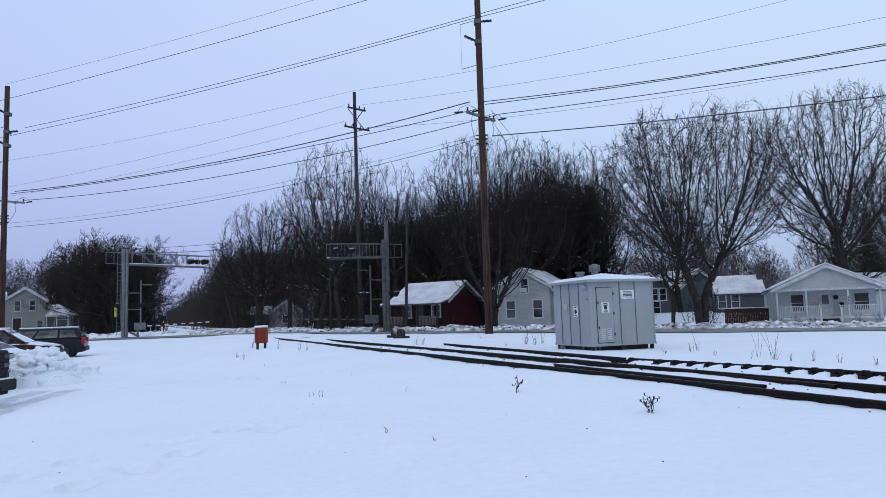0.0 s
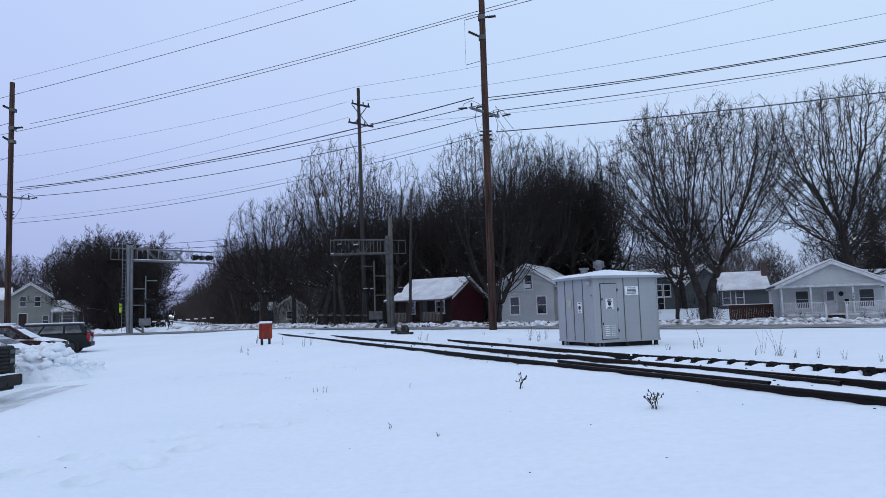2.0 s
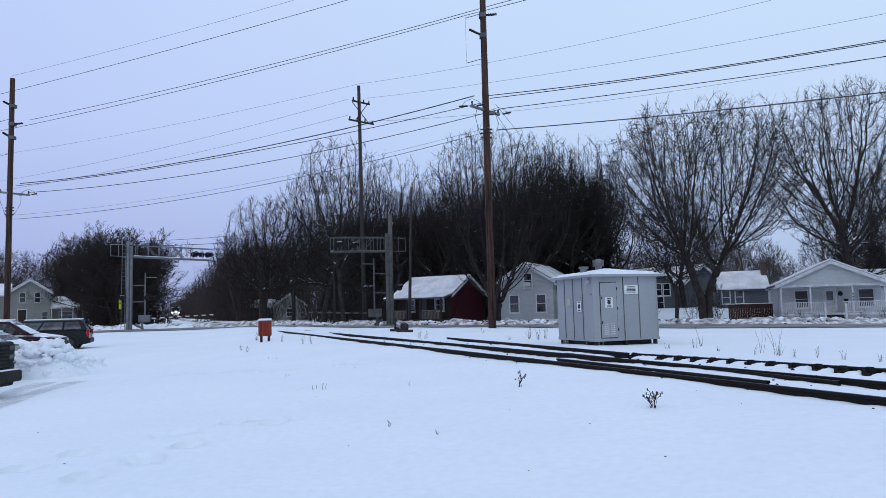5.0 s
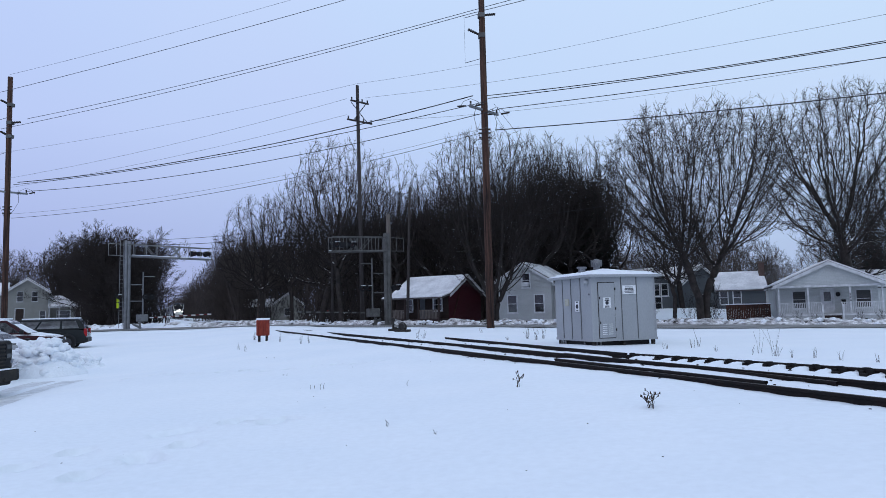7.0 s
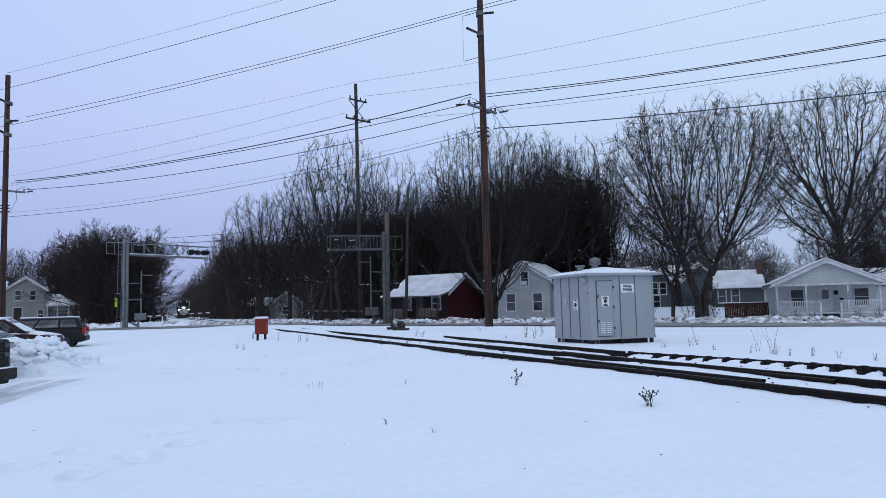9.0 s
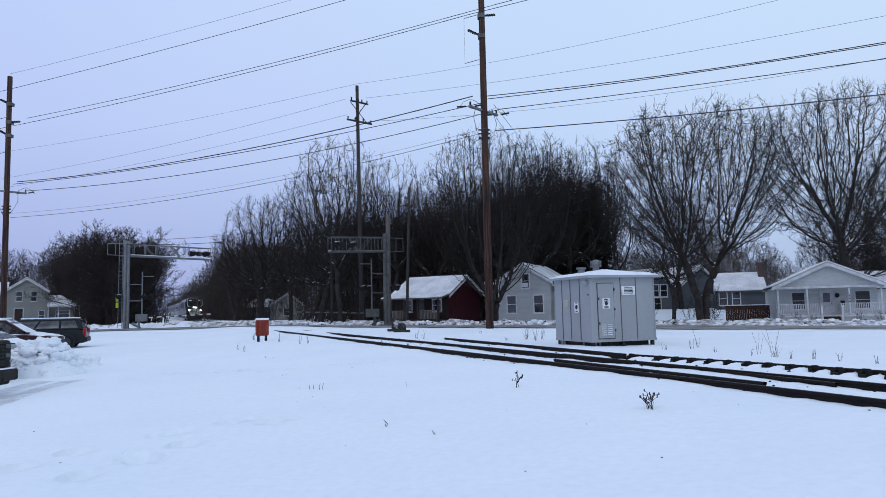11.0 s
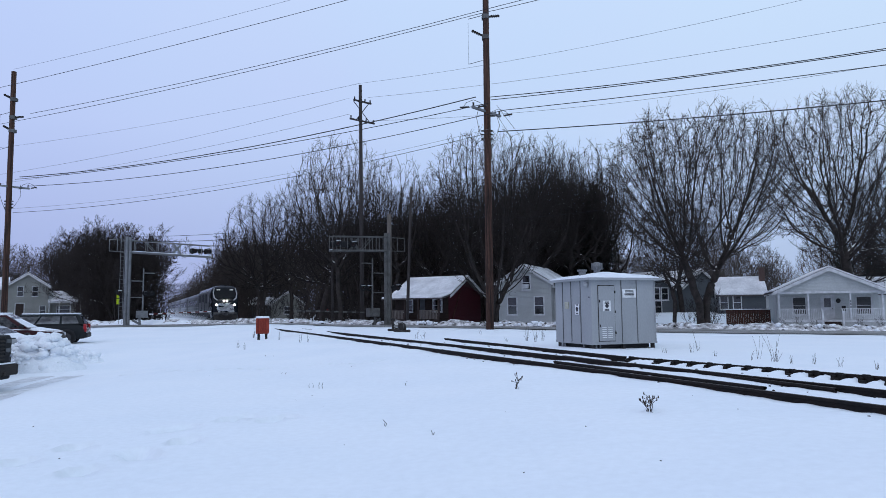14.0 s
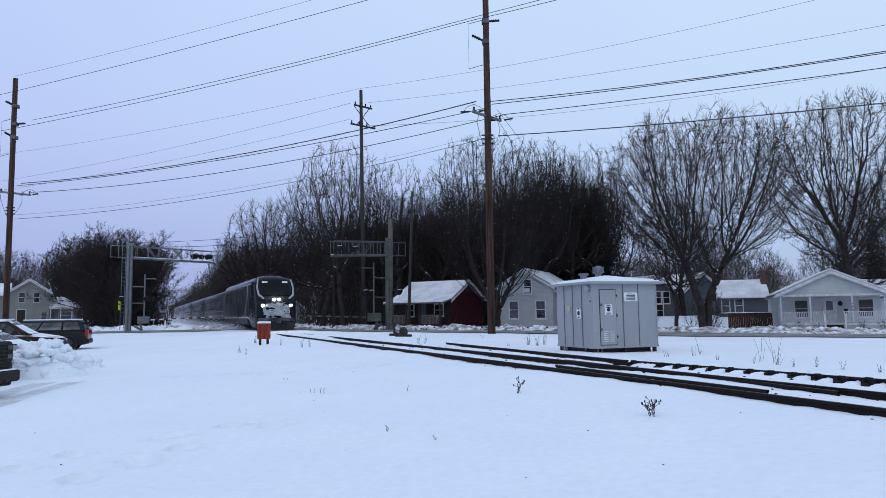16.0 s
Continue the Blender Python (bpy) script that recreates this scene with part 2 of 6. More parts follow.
def snow_dip(x, y):
    """Footprints, drift ripples, hollows at the rail braces and gentle unevenness."""
    z = 0.05 * noise.noise((x * 0.18, y * 0.18, 3.0)) + 0.018 * noise.noise((x * 0.8, y * 0.8, 7.0)) + 0.006 * noise.noise((x * 3, y * 3, 1.0))
    across = abs(0.9152 * x + 0.4029 * y - 9)
    if across < 3.5 and y < 60:
        k = 1 - smooth((across - 2) / 1.5)
        z += k * (0.022 * noise.noise((x * 0.7, y * 0.7, 11.0)) + 0.018 * noise.noise((x * 3.3, y * 3.3, 4.0)))
    if 4 < x < 9.5 and 10 < y < 19.5:
        off = (x - 5.01) * 0.8735 + (y - 18.12) * 0.4868       # across the far switch rail
        run = (x - 5.01) * 0.4868 - (y - 18.12) * 0.8735      # along it
        if -1.3 < off < 0.1 and -0.4 < run < 7.4:
            open_at = max(math.exp(-(((run - r) / 0.11) ** 2)) for r in BRACE_RUNS)
            ends = smooth((run + 0.4) / 0.5) * smooth((7.4 - run) / 0.5)
            z += ends * (0.125 * smooth((off + 0.55) / 0.4) * (1 - open_at) - 0.12 * smooth((off + 1.3) / 0.5) * smooth((0.1 - off) / 0.08))
    if y < 20 and -9 < x < 5:
        for fx, fy in FOOTPRINTS:
            if abs(x - fx) > 0.5 or abs(y - fy) > 0.6:
                continue
            d = ((x - fx) / 0.13) ** 2 + ((y - fy) / 0.17) ** 2
            if d < 7:
                z += 0.03 * math.exp(-((d - 2.6) ** 2)) - 0.19 * math.exp(-d * d * 0.6)
    return z


def build_ground():
    def steps(fine0, fine1, step, far):
        v = list(np.arange(fine0, fine1, step))
        k, s = v[-1], step
        while k < far:
            s *= 1.12
            k += s
            v.append(k)
        k, s = v[0], step
        while k > -far:
            s *= 1.25
            k -= s
            v.insert(0, k)
        return v

    xs, ys = steps(-15, 15, 0.1, 2600), steps(4.8, 23, 0.1, 2600)
    verts, faces = [], []
    for y in ys:
        for x in xs:
            near = abs(x) < 60 and -5 < y < 120
            verts.append((x, y, ground_z(x, y) + (snow_dip(x, y) if near else 0)))
    nx = len(xs)
    for j in range(len(ys) - 1):
        for i in range(nx - 1):
            a = j * nx + i
            faces.append((a, a + 1, a + nx + 1, a + nx))
    me = bpy.data.meshes.new("ground")
    me.from_pydata(verts, [], faces)
    me.polygons.foreach_set("use_smooth", np.ones(len(faces), bool))
    return tagged(part_mesh("ground", me, SNOW), "wide field of fresh white snow with a few footprints", "snow ground", kind="structure")


build_ground()


def strip(name, line, half, dz, material, label, category, rows=3, rough=0.0, sub=1.5):
    """A ribbon laid on the ground along a line of places."""
    pts = []
    for (x0, y0), (x1, y1) in zip(line[:-1], line[1:]):
        k = max(1, int(math.hypot(x1 - x0, y1 - y0) / sub))
        pts += [(x0 + (x1 - x0) * i / k, y0 + (y1 - y0) * i / k) for i in range(k)]
    pts.append(line[-1])
    bm = bmesh.new()
    grid = []
    for i, (x, y) in enumerate(pts):
        a, b = pts[max(0, i - 1)], pts[min(len(pts) - 1, i + 1)]
        d = Vector((b[0] - a[0], b[1] - a[1])).normalized()
        row = []
        for j in range(rows + 1):
            o = (2 * j / rows - 1) * half * (1 + rough * noise.noise((x * 0.4, y * 0.4, j)))
            px, py = x - d.y * o, y + d.x * o
            row.append(bm.verts.new((px, py, ground_z(px, py) + dz + (snow_dip(px, py) if abs(px) < 60 and py < 120 else 0))))
        grid.append(row)
    for r0, r1 in zip(grid[:-1], grid[1:]):
        for j in range(rows):
            bm.faces.new((r0[j], r1[j], r1[j + 1], r0[j + 1]))
    bmesh.ops.recalc_face_normals(bm, faces=bm.faces[:])
    for f in bm.faces:
        f.smooth = True
        if f.normal.z < 0:
            f.normal_flip()
    return tagged(part(name, bm, material), label, category, kind="structure")


ROAD = ((75, 22.0), (36, 35.5), (14, 45.5), (-3, 53.0), (-13, 58.5), (-33, 66), (-60, 74), (-160, 96))
strip("road", ROAD, 3.4, 0.045, ASPHALT, "ploughed grey asphalt road, wet and salt-stained, with thin snow", "road", rows=6, rough=0.1)


SLUSH = mat("packed_slush", (0.79, 0.825, 0.87), (0.58, 0.6, 0.64), rough=0.6, scale=1.3, fine=8, bump=0.5, fine_mix=0.2, depth=0.03)
for shift in (0.0, 0.85):
    strip("tyre_track", [(x + shift, y) for x, y in ((-9.6, 12.6), (-10.9, 16.0), (-11.6, 18.6), (-12.0, 20.6))], 0.3, 0.004, SLUSH, "packed grey tyre track in the snow before the parked cars", "tyre track", rows=4, rough=0.5, sub=0.4)


# ---- railway ----
def rail_bm(a, b):
    """One rail with foot, web and head, between two places at head height."""
    bm = bmesh.new()
    a, b = Vector(a), Vector(b)
    d = (b - a).normalized()
    side = Vector((d.y, -d.x, 0))
    outline = ((-0.07, -0.17), (0.07, -0.17), (0.07, -0.155), (0.012, -0.135), (0.012, -0.05), (0.036, -0.035), (0.036, -0.006), (0.028, 0), (-0.028, 0), (-0.036, -0.006), (-0.036, -0.035), (-0.012, -0.05), (-0.012, -0.135), (-0.07, -0.155))
    k = max(1, int((b - a).length / 6))
    prev = None
    for i in range(k + 1):
        c = a.lerp(b, i / k)
        cur = [bm.verts.new(c + side * u + Vector((0, 0, v))) for u, v in outline]
        if prev:
            for j in range(len(cur)):
                f = bm.faces.new((prev[j], cur[j], cur[(j + 1) % len(cur)], prev[(j + 1) % len(cur)]))
                f.material_index = 1 if j == 7 else 0
        prev = cur
    bmesh.ops.recalc_face_normals(bm, faces=bm.faces[:])
    return bm


track = thing("railway_track", pose(0, 0, 0), "rusty black railway track half buried in snow", "railway track")
for p in (8.25, 9.76):
    part("rail", rail_bm((*along(-30, p), RAIL_Z), (*along(700, p), RAIL_Z)), [RUST, RAIL_TOP], track)
turnout = thing("railway_turnout", pose(0, 0, 0), "snowy railway turnout with rusty switch rails beside the track", "railway switch")
for dz, a, b in ((0.012, (2.60, 15.96), (4.91, 10.49)), (0.03, (3.16, 17.97), (5.93, 10.37)), (0.098, (5.01, 18.12), (8.41, 12.02)), (0.04, (0.09, 29.52), (4.67, 17.52))):
    part("switch_rail", rail_bm((*a, RAIL_Z - dz), (*b, RAIL_Z - dz)), [RUST, RAIL_TOP], turnout)


def lumps(name, label, category, places, size, material, seed, lift=(0.0, 0.0)):
    """Many small irregular loose bits in one mesh."""
    rng = np.random.default_rng(seed)
    ball = bmesh.new()
    bmesh.ops.create_icosphere(ball, subdivisions=1, radius=1.0)
    bv = np.array([v.co[:] for v in ball.verts])
    bf = np.array([[v.index for v in f.verts] for f in ball.faces])
    ball.free()
    verts, faces = [], []
    for k, (x, y) in enumerate(places):
        r = rng.uniform(*size)
        q = bv * r * rng.uniform(0.65, 1.3, (len(bv), 1)) * np.array([rng.uniform(0.8, 1.5), rng.uniform(0.7, 1.2), rng.uniform(0.5, 0.95)])
        z = ground_z(x, y) + (snow_dip(x, y) if abs(x) < 60 and y < 120 else 0) + r * 0.2 + rng.uniform(*lift)
        verts.append(q + np.array([x, y, z]))
        faces.append(bf + k * len(bv))
    me = bpy.data.meshes.new(name)
    me.from_pydata(np.concatenate(verts).tolist(), [], np.concatenate(faces).tolist())
    return tagged(part_mesh(name, me, material), label, category, kind="stuff")


BITS = random.Random(21)
lumps("ballast", "scattered dark ballast stones and splinters on the snow by the rails", "ballast stones", [along(BITS.uniform(2, 30), BITS.choice((8.25, 9.76, 9.0, 10.6)) + BITS.gauss(0, 0.35)) for _ in range(170)], (0.01, 0.03), RUST, 1)
lumps("debris", "few dark crumbs lying on the snow", "debris", [(BITS.uniform(-6, 8), BITS.uniform(6, 20)) for _ in range(26)], (0.005, 0.012), RUST, 2)


# ---- trees ----
def grow(seed, height, kids, ratio, spread, start, stems=1, stem_lean=0.1, trunk_r=0.3, up=(0.02, 0.1, 0.12, 0.1, 0.1), wander=(0.06, 0.16, 0.22, 0.28, 0.3), twig_r=0.011):
    """Lines (points, radii) of a bare tree, level by level."""
    rnd = random.Random(seed)
    levels = [[] for _ in range(len(kids) + 1)]
    segs = (8, 6, 5, 3, 2)

    def branch(p, d, length, r, lev):
        k = segs[lev]
        pts, rad, dirs = [p.copy()], [r], [d.copy()]
        end = 0.35 if lev == 0 else 0.28
        for i in range(k):
            d = (d + Vector((rnd.gauss(0, 1), rnd.gauss(0, 1), rnd.gauss(0, 1))) * wander[lev] + Vector((0, 0, up[lev]))).normalized()
            p = p + d * (length / k)
            pts.append(p.copy())
            dirs.append(d.copy())
            rad.append(max(twig_r * 0.6, r * (1 - (1 - end) * (i + 1) / k)))
        levels[lev].append((pts, rad))
        if lev == len(kids):
            return
        count = kids[lev]
        for j in range(count):
            f = start[lev] + (1 - start[lev]) * (j + rnd.random()) / count
            q = f * k
            i = min(k - 1, int(q))
            pos, tang = pts[i].lerp(pts[i + 1], q - i), dirs[i + 1]
            ax = tang.orthogonal().normalized()
            ax.rotate(Matrix.Rotation(j * 2.4 + rnd.uniform(-0.7, 0.7), 3, tang))
            ang = radians(spread[lev]) * rnd.uniform(0.65, 1.25) * (1.15 - 0.35 * f)
            cd = tang.copy()
            cd.rotate(Matrix.Rotation(ang, 3, ax))
            cl = length * ratio[lev] * (1.15 - 0.55 * f) * rnd.uniform(0.7, 1.2)
            branch(pos, cd, cl, max(twig_r, min(rad[i] * 0.75, r * 0.5)), lev + 1)

    for sidx in range(stems):
        a = sidx * 2 * math.pi / stems + rnd.uniform(-0.4, 0.4)
        lean = stem_lean * rnd.uniform(0.6, 1.3)
        d = Vector((math.cos(a) * lean, math.sin(a) * lean, 1)).normalized()
        off = Vector((math.cos(a), math.sin(a), 0)) * (0.12 * (stems > 1))
        branch(off + Vector((0, 0, -0.3)), d, height * (0.62 if stems == 1 else 0.66) * rnd.uniform(0.9, 1.05), trunk_r / stems ** 0.4, 0)
    # scale to the wanted height
    top = max(pt.z for lev in levels for pts, _ in lev for pt in pts)
    f = height / top
    for lev in levels:
        for pts, _ in lev:
            for pt in pts:
                pt *= f
    return levels


def colonise(seed, height, profile, trunk, count, step=0.36, kill=0.75, up=0.12, wander=0.13, tip=0.013, power=2.12, stems=1, splay=0.0, lean=(0.0, 0.0), twigs=2.0, twig_len=0.75, twig_r=0.011, reach=2.4):
    """Lines of a bare tree whose limbs grow towards room in its crown; profile: (share of height, half-width)."""
    rng = np.random.default_rng(seed)
    zs, ws = np.array([p[0] for p in profile]) * height, np.array([p[1] for p in profile])
    aim = []
    while len(aim) < count:
        z = rng.uniform(zs[0], zs[-1])
        w = np.interp(z, zs, ws)
        if rng.random() > (w / ws.max()) ** 2 + 0.03:
            continue
        az, q = rng.uniform(0, 6.283), rng.random() ** 0.42
        r = w * q * (1 + 0.22 * noise.noise((math.cos(az) * 1.4, math.sin(az) * 1.4, z * 0.22 + seed)))
        p = Vector((math.cos(az) * r + lean[0] * z, math.sin(az) * r + lean[1] * z, z))
        if noise.noise((p.x * 0.3 + seed, p.y * 0.3, p.z * 0.3)) > -0.22:
            aim.append(tuple(p))
    aim = np.array(aim)
    pos, par = [], []
    for k in range(stems):
        a = 6.283 * k / stems + rng.uniform(-0.5, 0.5)
        d = np.array([math.cos(a) * splay + lean[0], math.sin(a) * splay + lean[1], 1.0])
        p = np.array([math.cos(a), math.sin(a), 0]) * 0.16 * (stems > 1) + np.array([0, 0, -0.3])
        last = -1
        for i in range(int(trunk * height / step * rng.uniform(0.9, 1.1)) + 2):
            pos.append(p.copy())
            par.append(last)
            last = len(pos) - 1
            p = p + step * d / np.linalg.norm(d)
            d = d + np.array([rng.normal(0, 0.05), rng.normal(0, 0.05), 0.0])
    kids = {}
    P = np.array(pos)
    dist = np.linalg.norm(aim[:, None] - P[None], axis=2)
    near, far = dist.argmin(1), dist.min(1)
    heading = {}
    for turn in range(260):
        if len(aim) < 0.03 * count:
            break
        pull = far < max(reach, far.min() + 0.3)
        d = aim[pull] - P[near[pull]]
        d /= np.linalg.norm(d, axis=1, keepdims=True) + 1e-9
        total = np.zeros_like(P)
        np.add.at(total, near[pull], d)
        fresh = []
        for i in np.unique(near[pull]):
            if kids.get(i, 0) > 2:
                continue
            v = total[i] / (np.linalg.norm(total[i]) + 1e-9) + rng.normal(0, wander, 3) + np.array([0, 0, up])
            if par[i] >= 0:
                v = v + 0.35 * (P[i] - P[par[i]]) / step
            out = P[i] - np.array([lean[0] * P[i][2], lean[1] * P[i][2], 0.25 * height])
            v = v + 0.22 * out / (np.linalg.norm(out) + 1e-9)
            v /= np.linalg.norm(v)
            if par[i] >= 0 and float(v @ (P[i] - P[par[i]])) < 0.35 * step:
                continue
            if any(float(v @ h) > 0.96 for h in heading.get(i, ())):
                continue
            heading.setdefault(i, []).append(v)
            fresh.append(P[i] + v * step)
            par.append(int(i))
            kids[i] = kids.get(i, 0) + 1
        if not fresh:
            break
        base = len(P)
        fresh = np.array(fresh)
        P = np.concatenate([P, fresh])
        dn = np.linalg.norm(aim[:, None] - fresh[None], axis=2)
        j = dn.argmin(1)
        m = dn.min(1)
        closer = m < far
        near, far = np.where(closer, base + j, near), np.where(closer, m, far)
        stay = far > kill
        aim, near, far = aim[stay], near[stay], far[stay]
    n = len(P)
    load = np.zeros(n)
    child = [[] for _ in range(n)]
    for i in range(n - 1, -1, -1):
        if load[i] == 0:
            load[i] = tip ** power
        if par[i] >= 0:
            load[par[i]] += load[i]
            child[par[i]].append(i)
    rad = load ** (1 / power)
    soft = P.copy()
    for i in range(n):
        if par[i] >= 0 and child[i]:
            soft[i] = 0.5 * P[i] + 0.25 * P[par[i]] + 0.25 * P[max(child[i], key=lambda q: rad[q])]
    thick, thin = [], []
    todo = [(i, None) for i in range(n) if par[i] < 0]
    while todo:
        i, start = todo.pop()
        chain = [i] if start is None else [start, i]
        while child[chain[-1]]:
            c = sorted(child[chain[-1]], key=lambda q: -rad[q])
            todo += [(q, chain[-1]) for q in c[1:]]
            chain.append(c[0])
        rr = [rad[q] for q in chain]
        if start is not None:
            rr[0] = min(rr[0], rr[1] * 1.15)
        else:
            rr[0], rr[1] = rr[0] * 1.35, rr[1] * 1.12
        # long limbs go over from wood to crown where they thin out
        cut = sum(1 for q in rr if q > 0.06)
        if cut >= 2:
            thick.append(([soft[q] for q in chain[:cut]], rr[:cut]))
        if cut < 2:
            cut = 1
        if len(chain) - cut >= 1:
            thin.append(([soft[q] for q in chain[cut - 1:]], rr[cut - 1:]))
    for i in range(n):
        if par[i] < 0 or rad[i] > 0.05:
            continue
        d = (P[i] - P[par[i]]) / step
        for k in range(rng.poisson(twigs)):
            v = d + rng.normal(0, 0.62, 3) + np.array([0, 0, 0.14])
            v /= np.linalg.norm(v)
            ln = twig_len * rng.uniform(0.4, 1.2)
            q = soft[i] + v * ln * 0.5
            v = v + rng.normal(0, 0.3, 3) + np.array([0, 0, 0.14])
            thin.append(([soft[i], q, q + v / np.linalg.norm(v) * ln * 0.5], [twig_r * 1.15, twig_r, twig_r * 0.6]))
    return thick, thin


def tree_meshes(seed, room=False, **k):
    if room:
        thick, thin = colonise(seed, **k)
        return tubes(thick, 7), tubes(thin, 3)
    lv = grow(seed, **k)
    wood = tubes(lv[0] + lv[1], 7)
    wood.name = "trunk"
    crown = tubes([x for lev in lv[2:] for x in lev], 3)
    crown.name = "crown"
    return wood, crown


def plant(kind, x, y, scale=1.0, turn=0.0, label="bare broadleaf tree with dark bark and a dusting of snow", far=False, dz=-0.1, group="", squash=1.0):
    wood, crown, height = KINDS[kind]
    t = thing("tree", on_ground(x, y, dz, turn) @ Matrix.Diagonal((scale * squash, scale * squash, scale, 1)), label, "bare tree", group)
    for nm, me in (("trunk", wood), ("crown", crown)):
        ob = new(nm, me)
        ob.parent = t
    return t


def kind(name, seed, far=False, **k):
    w, c = tree_meshes(seed, **k)
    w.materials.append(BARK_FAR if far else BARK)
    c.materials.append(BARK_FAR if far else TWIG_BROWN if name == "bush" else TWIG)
    KINDS[name] = (w, c, k["height"])


KINDS = {}
OVAL = ((0.3, 0.35), (0.42, 0.75), (0.6, 1.0), (0.78, 0.92), (0.9, 0.6), (1.0, 0.12))


def crown_of(w, shape=OVAL):
    return [(z, w * r) for z, r in shape]


kind("broad", 17, room=True, height=19.8, profile=crown_of(8.4, ((0.28, 0.3), (0.4, 0.75), (0.6, 1.0), (0.8, 0.97), (0.92, 0.7), (1.0, 0.2))), trunk=0.12, count=9000, stems=2, splay=0.2, up=0.2, tip=0.0125, step=0.3, kill=0.42, reach=8.0)
kind("oak", 23, room=True, height=25, profile=crown_of(8.3, ((0.26, 0.4), (0.4, 0.85), (0.6, 1.0), (0.8, 0.85), (0.92, 0.6), (1.0, 0.2))), trunk=0.24, count=8500, up=0.12, wander=0.2, tip=0.015, step=0.36, kill=0.52, reach=6.0)
kind("fan", 5, room=True, height=18.6, profile=crown_of(6.9, ((0.14, 0.25), (0.28, 0.62), (0.5, 0.95), (0.72, 1.0), (0.88, 0.75), (1.0, 0.25))), trunk=0.1, count=5200, stems=3, splay=0.2, up=0.26, tip=0.0132, step=0.32, kill=0.5, twigs=1.5, reach=6.0)
kind("slim", 31, room=True, height=20, profile=crown_of(3.9, ((0.3, 0.4), (0.5, 0.9), (0.7, 1.0), (0.88, 0.7), (1.0, 0.15))), trunk=0.3, count=2600, up=0.2, tip=0.0145, step=0.34, kill=0.52, twigs=1.6)
kind("forked", 47, room=True, height=20, profile=crown_of(5.6, ((0.3, 0.5), (0.5, 0.9), (0.7, 1.0), (0.88, 0.72), (1.0, 0.2))), trunk=0.2, count=3600, stems=2, splay=0.12, up=0.15, wander=0.2, tip=0.0155, step=0.36, kill=0.55, twigs=1.6, reach=3.2)
kind("crooked", 53, room=True, height=19, profile=crown_of(6.6, ((0.22, 0.5), (0.4, 0.95), (0.6, 1.0), (0.8, 0.8), (1.0, 0.2))), trunk=0.26, count=4200, up=0.06, wander=0.26, tip=0.0175, step=0.4, kill=0.56, twigs=1.6)
kind("bush", 61, height=12, kids=(9, 8, 7, 6), ratio=(0.7, 0.5, 0.48, 0.5), spread=(38, 42, 45, 45), start=(0.06, 0.1, 0.1, 0.1), stems=5, stem_lean=0.5, trunk_r=0.22, twig_r=0.014)
kind("scrub", 71, height=4, kids=(6, 5, 5), ratio=(0.6, 0.5, 0.45), spread=(32, 38, 40), start=(0.08, 0.12, 0.1), stems=4, stem_lean=0.4, trunk_r=0.05, twig_r=0.008)
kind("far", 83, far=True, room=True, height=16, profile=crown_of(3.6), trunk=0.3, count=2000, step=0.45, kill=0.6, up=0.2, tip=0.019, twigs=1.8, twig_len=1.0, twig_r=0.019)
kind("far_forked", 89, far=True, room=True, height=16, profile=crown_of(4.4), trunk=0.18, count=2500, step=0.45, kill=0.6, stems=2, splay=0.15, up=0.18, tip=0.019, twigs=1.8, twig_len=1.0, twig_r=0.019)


def spruce_meshes(seed, height=15, width=3.0):
    """A dark conifer: whorls of drooping boughs fringed with needle sprays."""
    rnd = random.Random(seed)
    trunk = tubes([([(0, 0, -0.3), (0, 0, height * 0.5), (0, 0, height)], [0.2, 0.12, 0.02])], 7)
    lines = []
    z = height * 0.08
    while z < height * 0.98:
        reach = width * (1 - z / height) ** 0.8 + 0.15
        for k in range(9):
            a = rnd.uniform(0, 6.28)
            r = reach * rnd.uniform(0.7, 1.1)
            tip = Vector((math.cos(a) * r, math.sin(a) * r, z - 0.18 * r + rnd.uniform(-0.1, 0.2)))
            base = Vector((0, 0, z))
            lines.append(([base, base.lerp(tip, 0.5) + Vector((0, 0, 0.12)), tip], [0.05, 0.04, 0.02]))
            for q in range(int(4 + r * 5)):
                c = base.lerp(tip, rnd.uniform(0.15, 1))
                e = c + Vector((rnd.gauss(0, 0.3), rnd.gauss(0, 0.3), rnd.uniform(-0.35, 0.06)))
                lines.append(([c, e], [0.06, 0.02]))
        z += height * 0.028
    return trunk, tubes(lines, 3)


sw, sc = spruce_meshes(3)
sw.materials.append(BARK)
sc.materials.append(NEEDLE)
KINDS["spruce"] = (sw, sc, 15)


def tree_at(sort, x, y, height, turn=0.0, label="bare broadleaf tree with dark bark and a dusting of snow", squash=1.0, group=""):
    return plant(sort, x, y, height / KINDS[sort][2], turn, label, squash=squash, group=group)


# street and garden trees that stand out singly
tree_at("broad", 21.5, 56, 19.0, 20, "wide two-stemmed bare tree with dark bark beside the road")
tree_at("oak", 41.8, 70, 25.3, 0, "tall bare oak with snow in its forks behind the porch house")
tree_at("forked", 19.4, 57, 11.5, 70, "slender forked bare tree beside the road")
tree_at("fan", 4.6, 62, 18.6, 10, "dense fan-shaped bare tree with many upright limbs")
tree_at("forked", 10.3, 72, 20.8, 150)
tree_at("slim", 15.6, 75, 21.5, 40)
tree_at("slim", 12.9, 79, 20.5, 140)
tree_at("slim", -5.6, 75, 20.3, 90)
tree_at("forked", -11.4, 75, 21.6, 210, squash=0.9)
tree_at("crooked", -14.2, 80, 19.5, 310)
tree_at("crooked", -25.6, 97, 19.6, 30, "spreading crooked bare tree beside the railway")
tree_at("forked", -21.0, 94, 18.5, 130)
tree_at("slim", -17.0, 92, 18.0, 60)
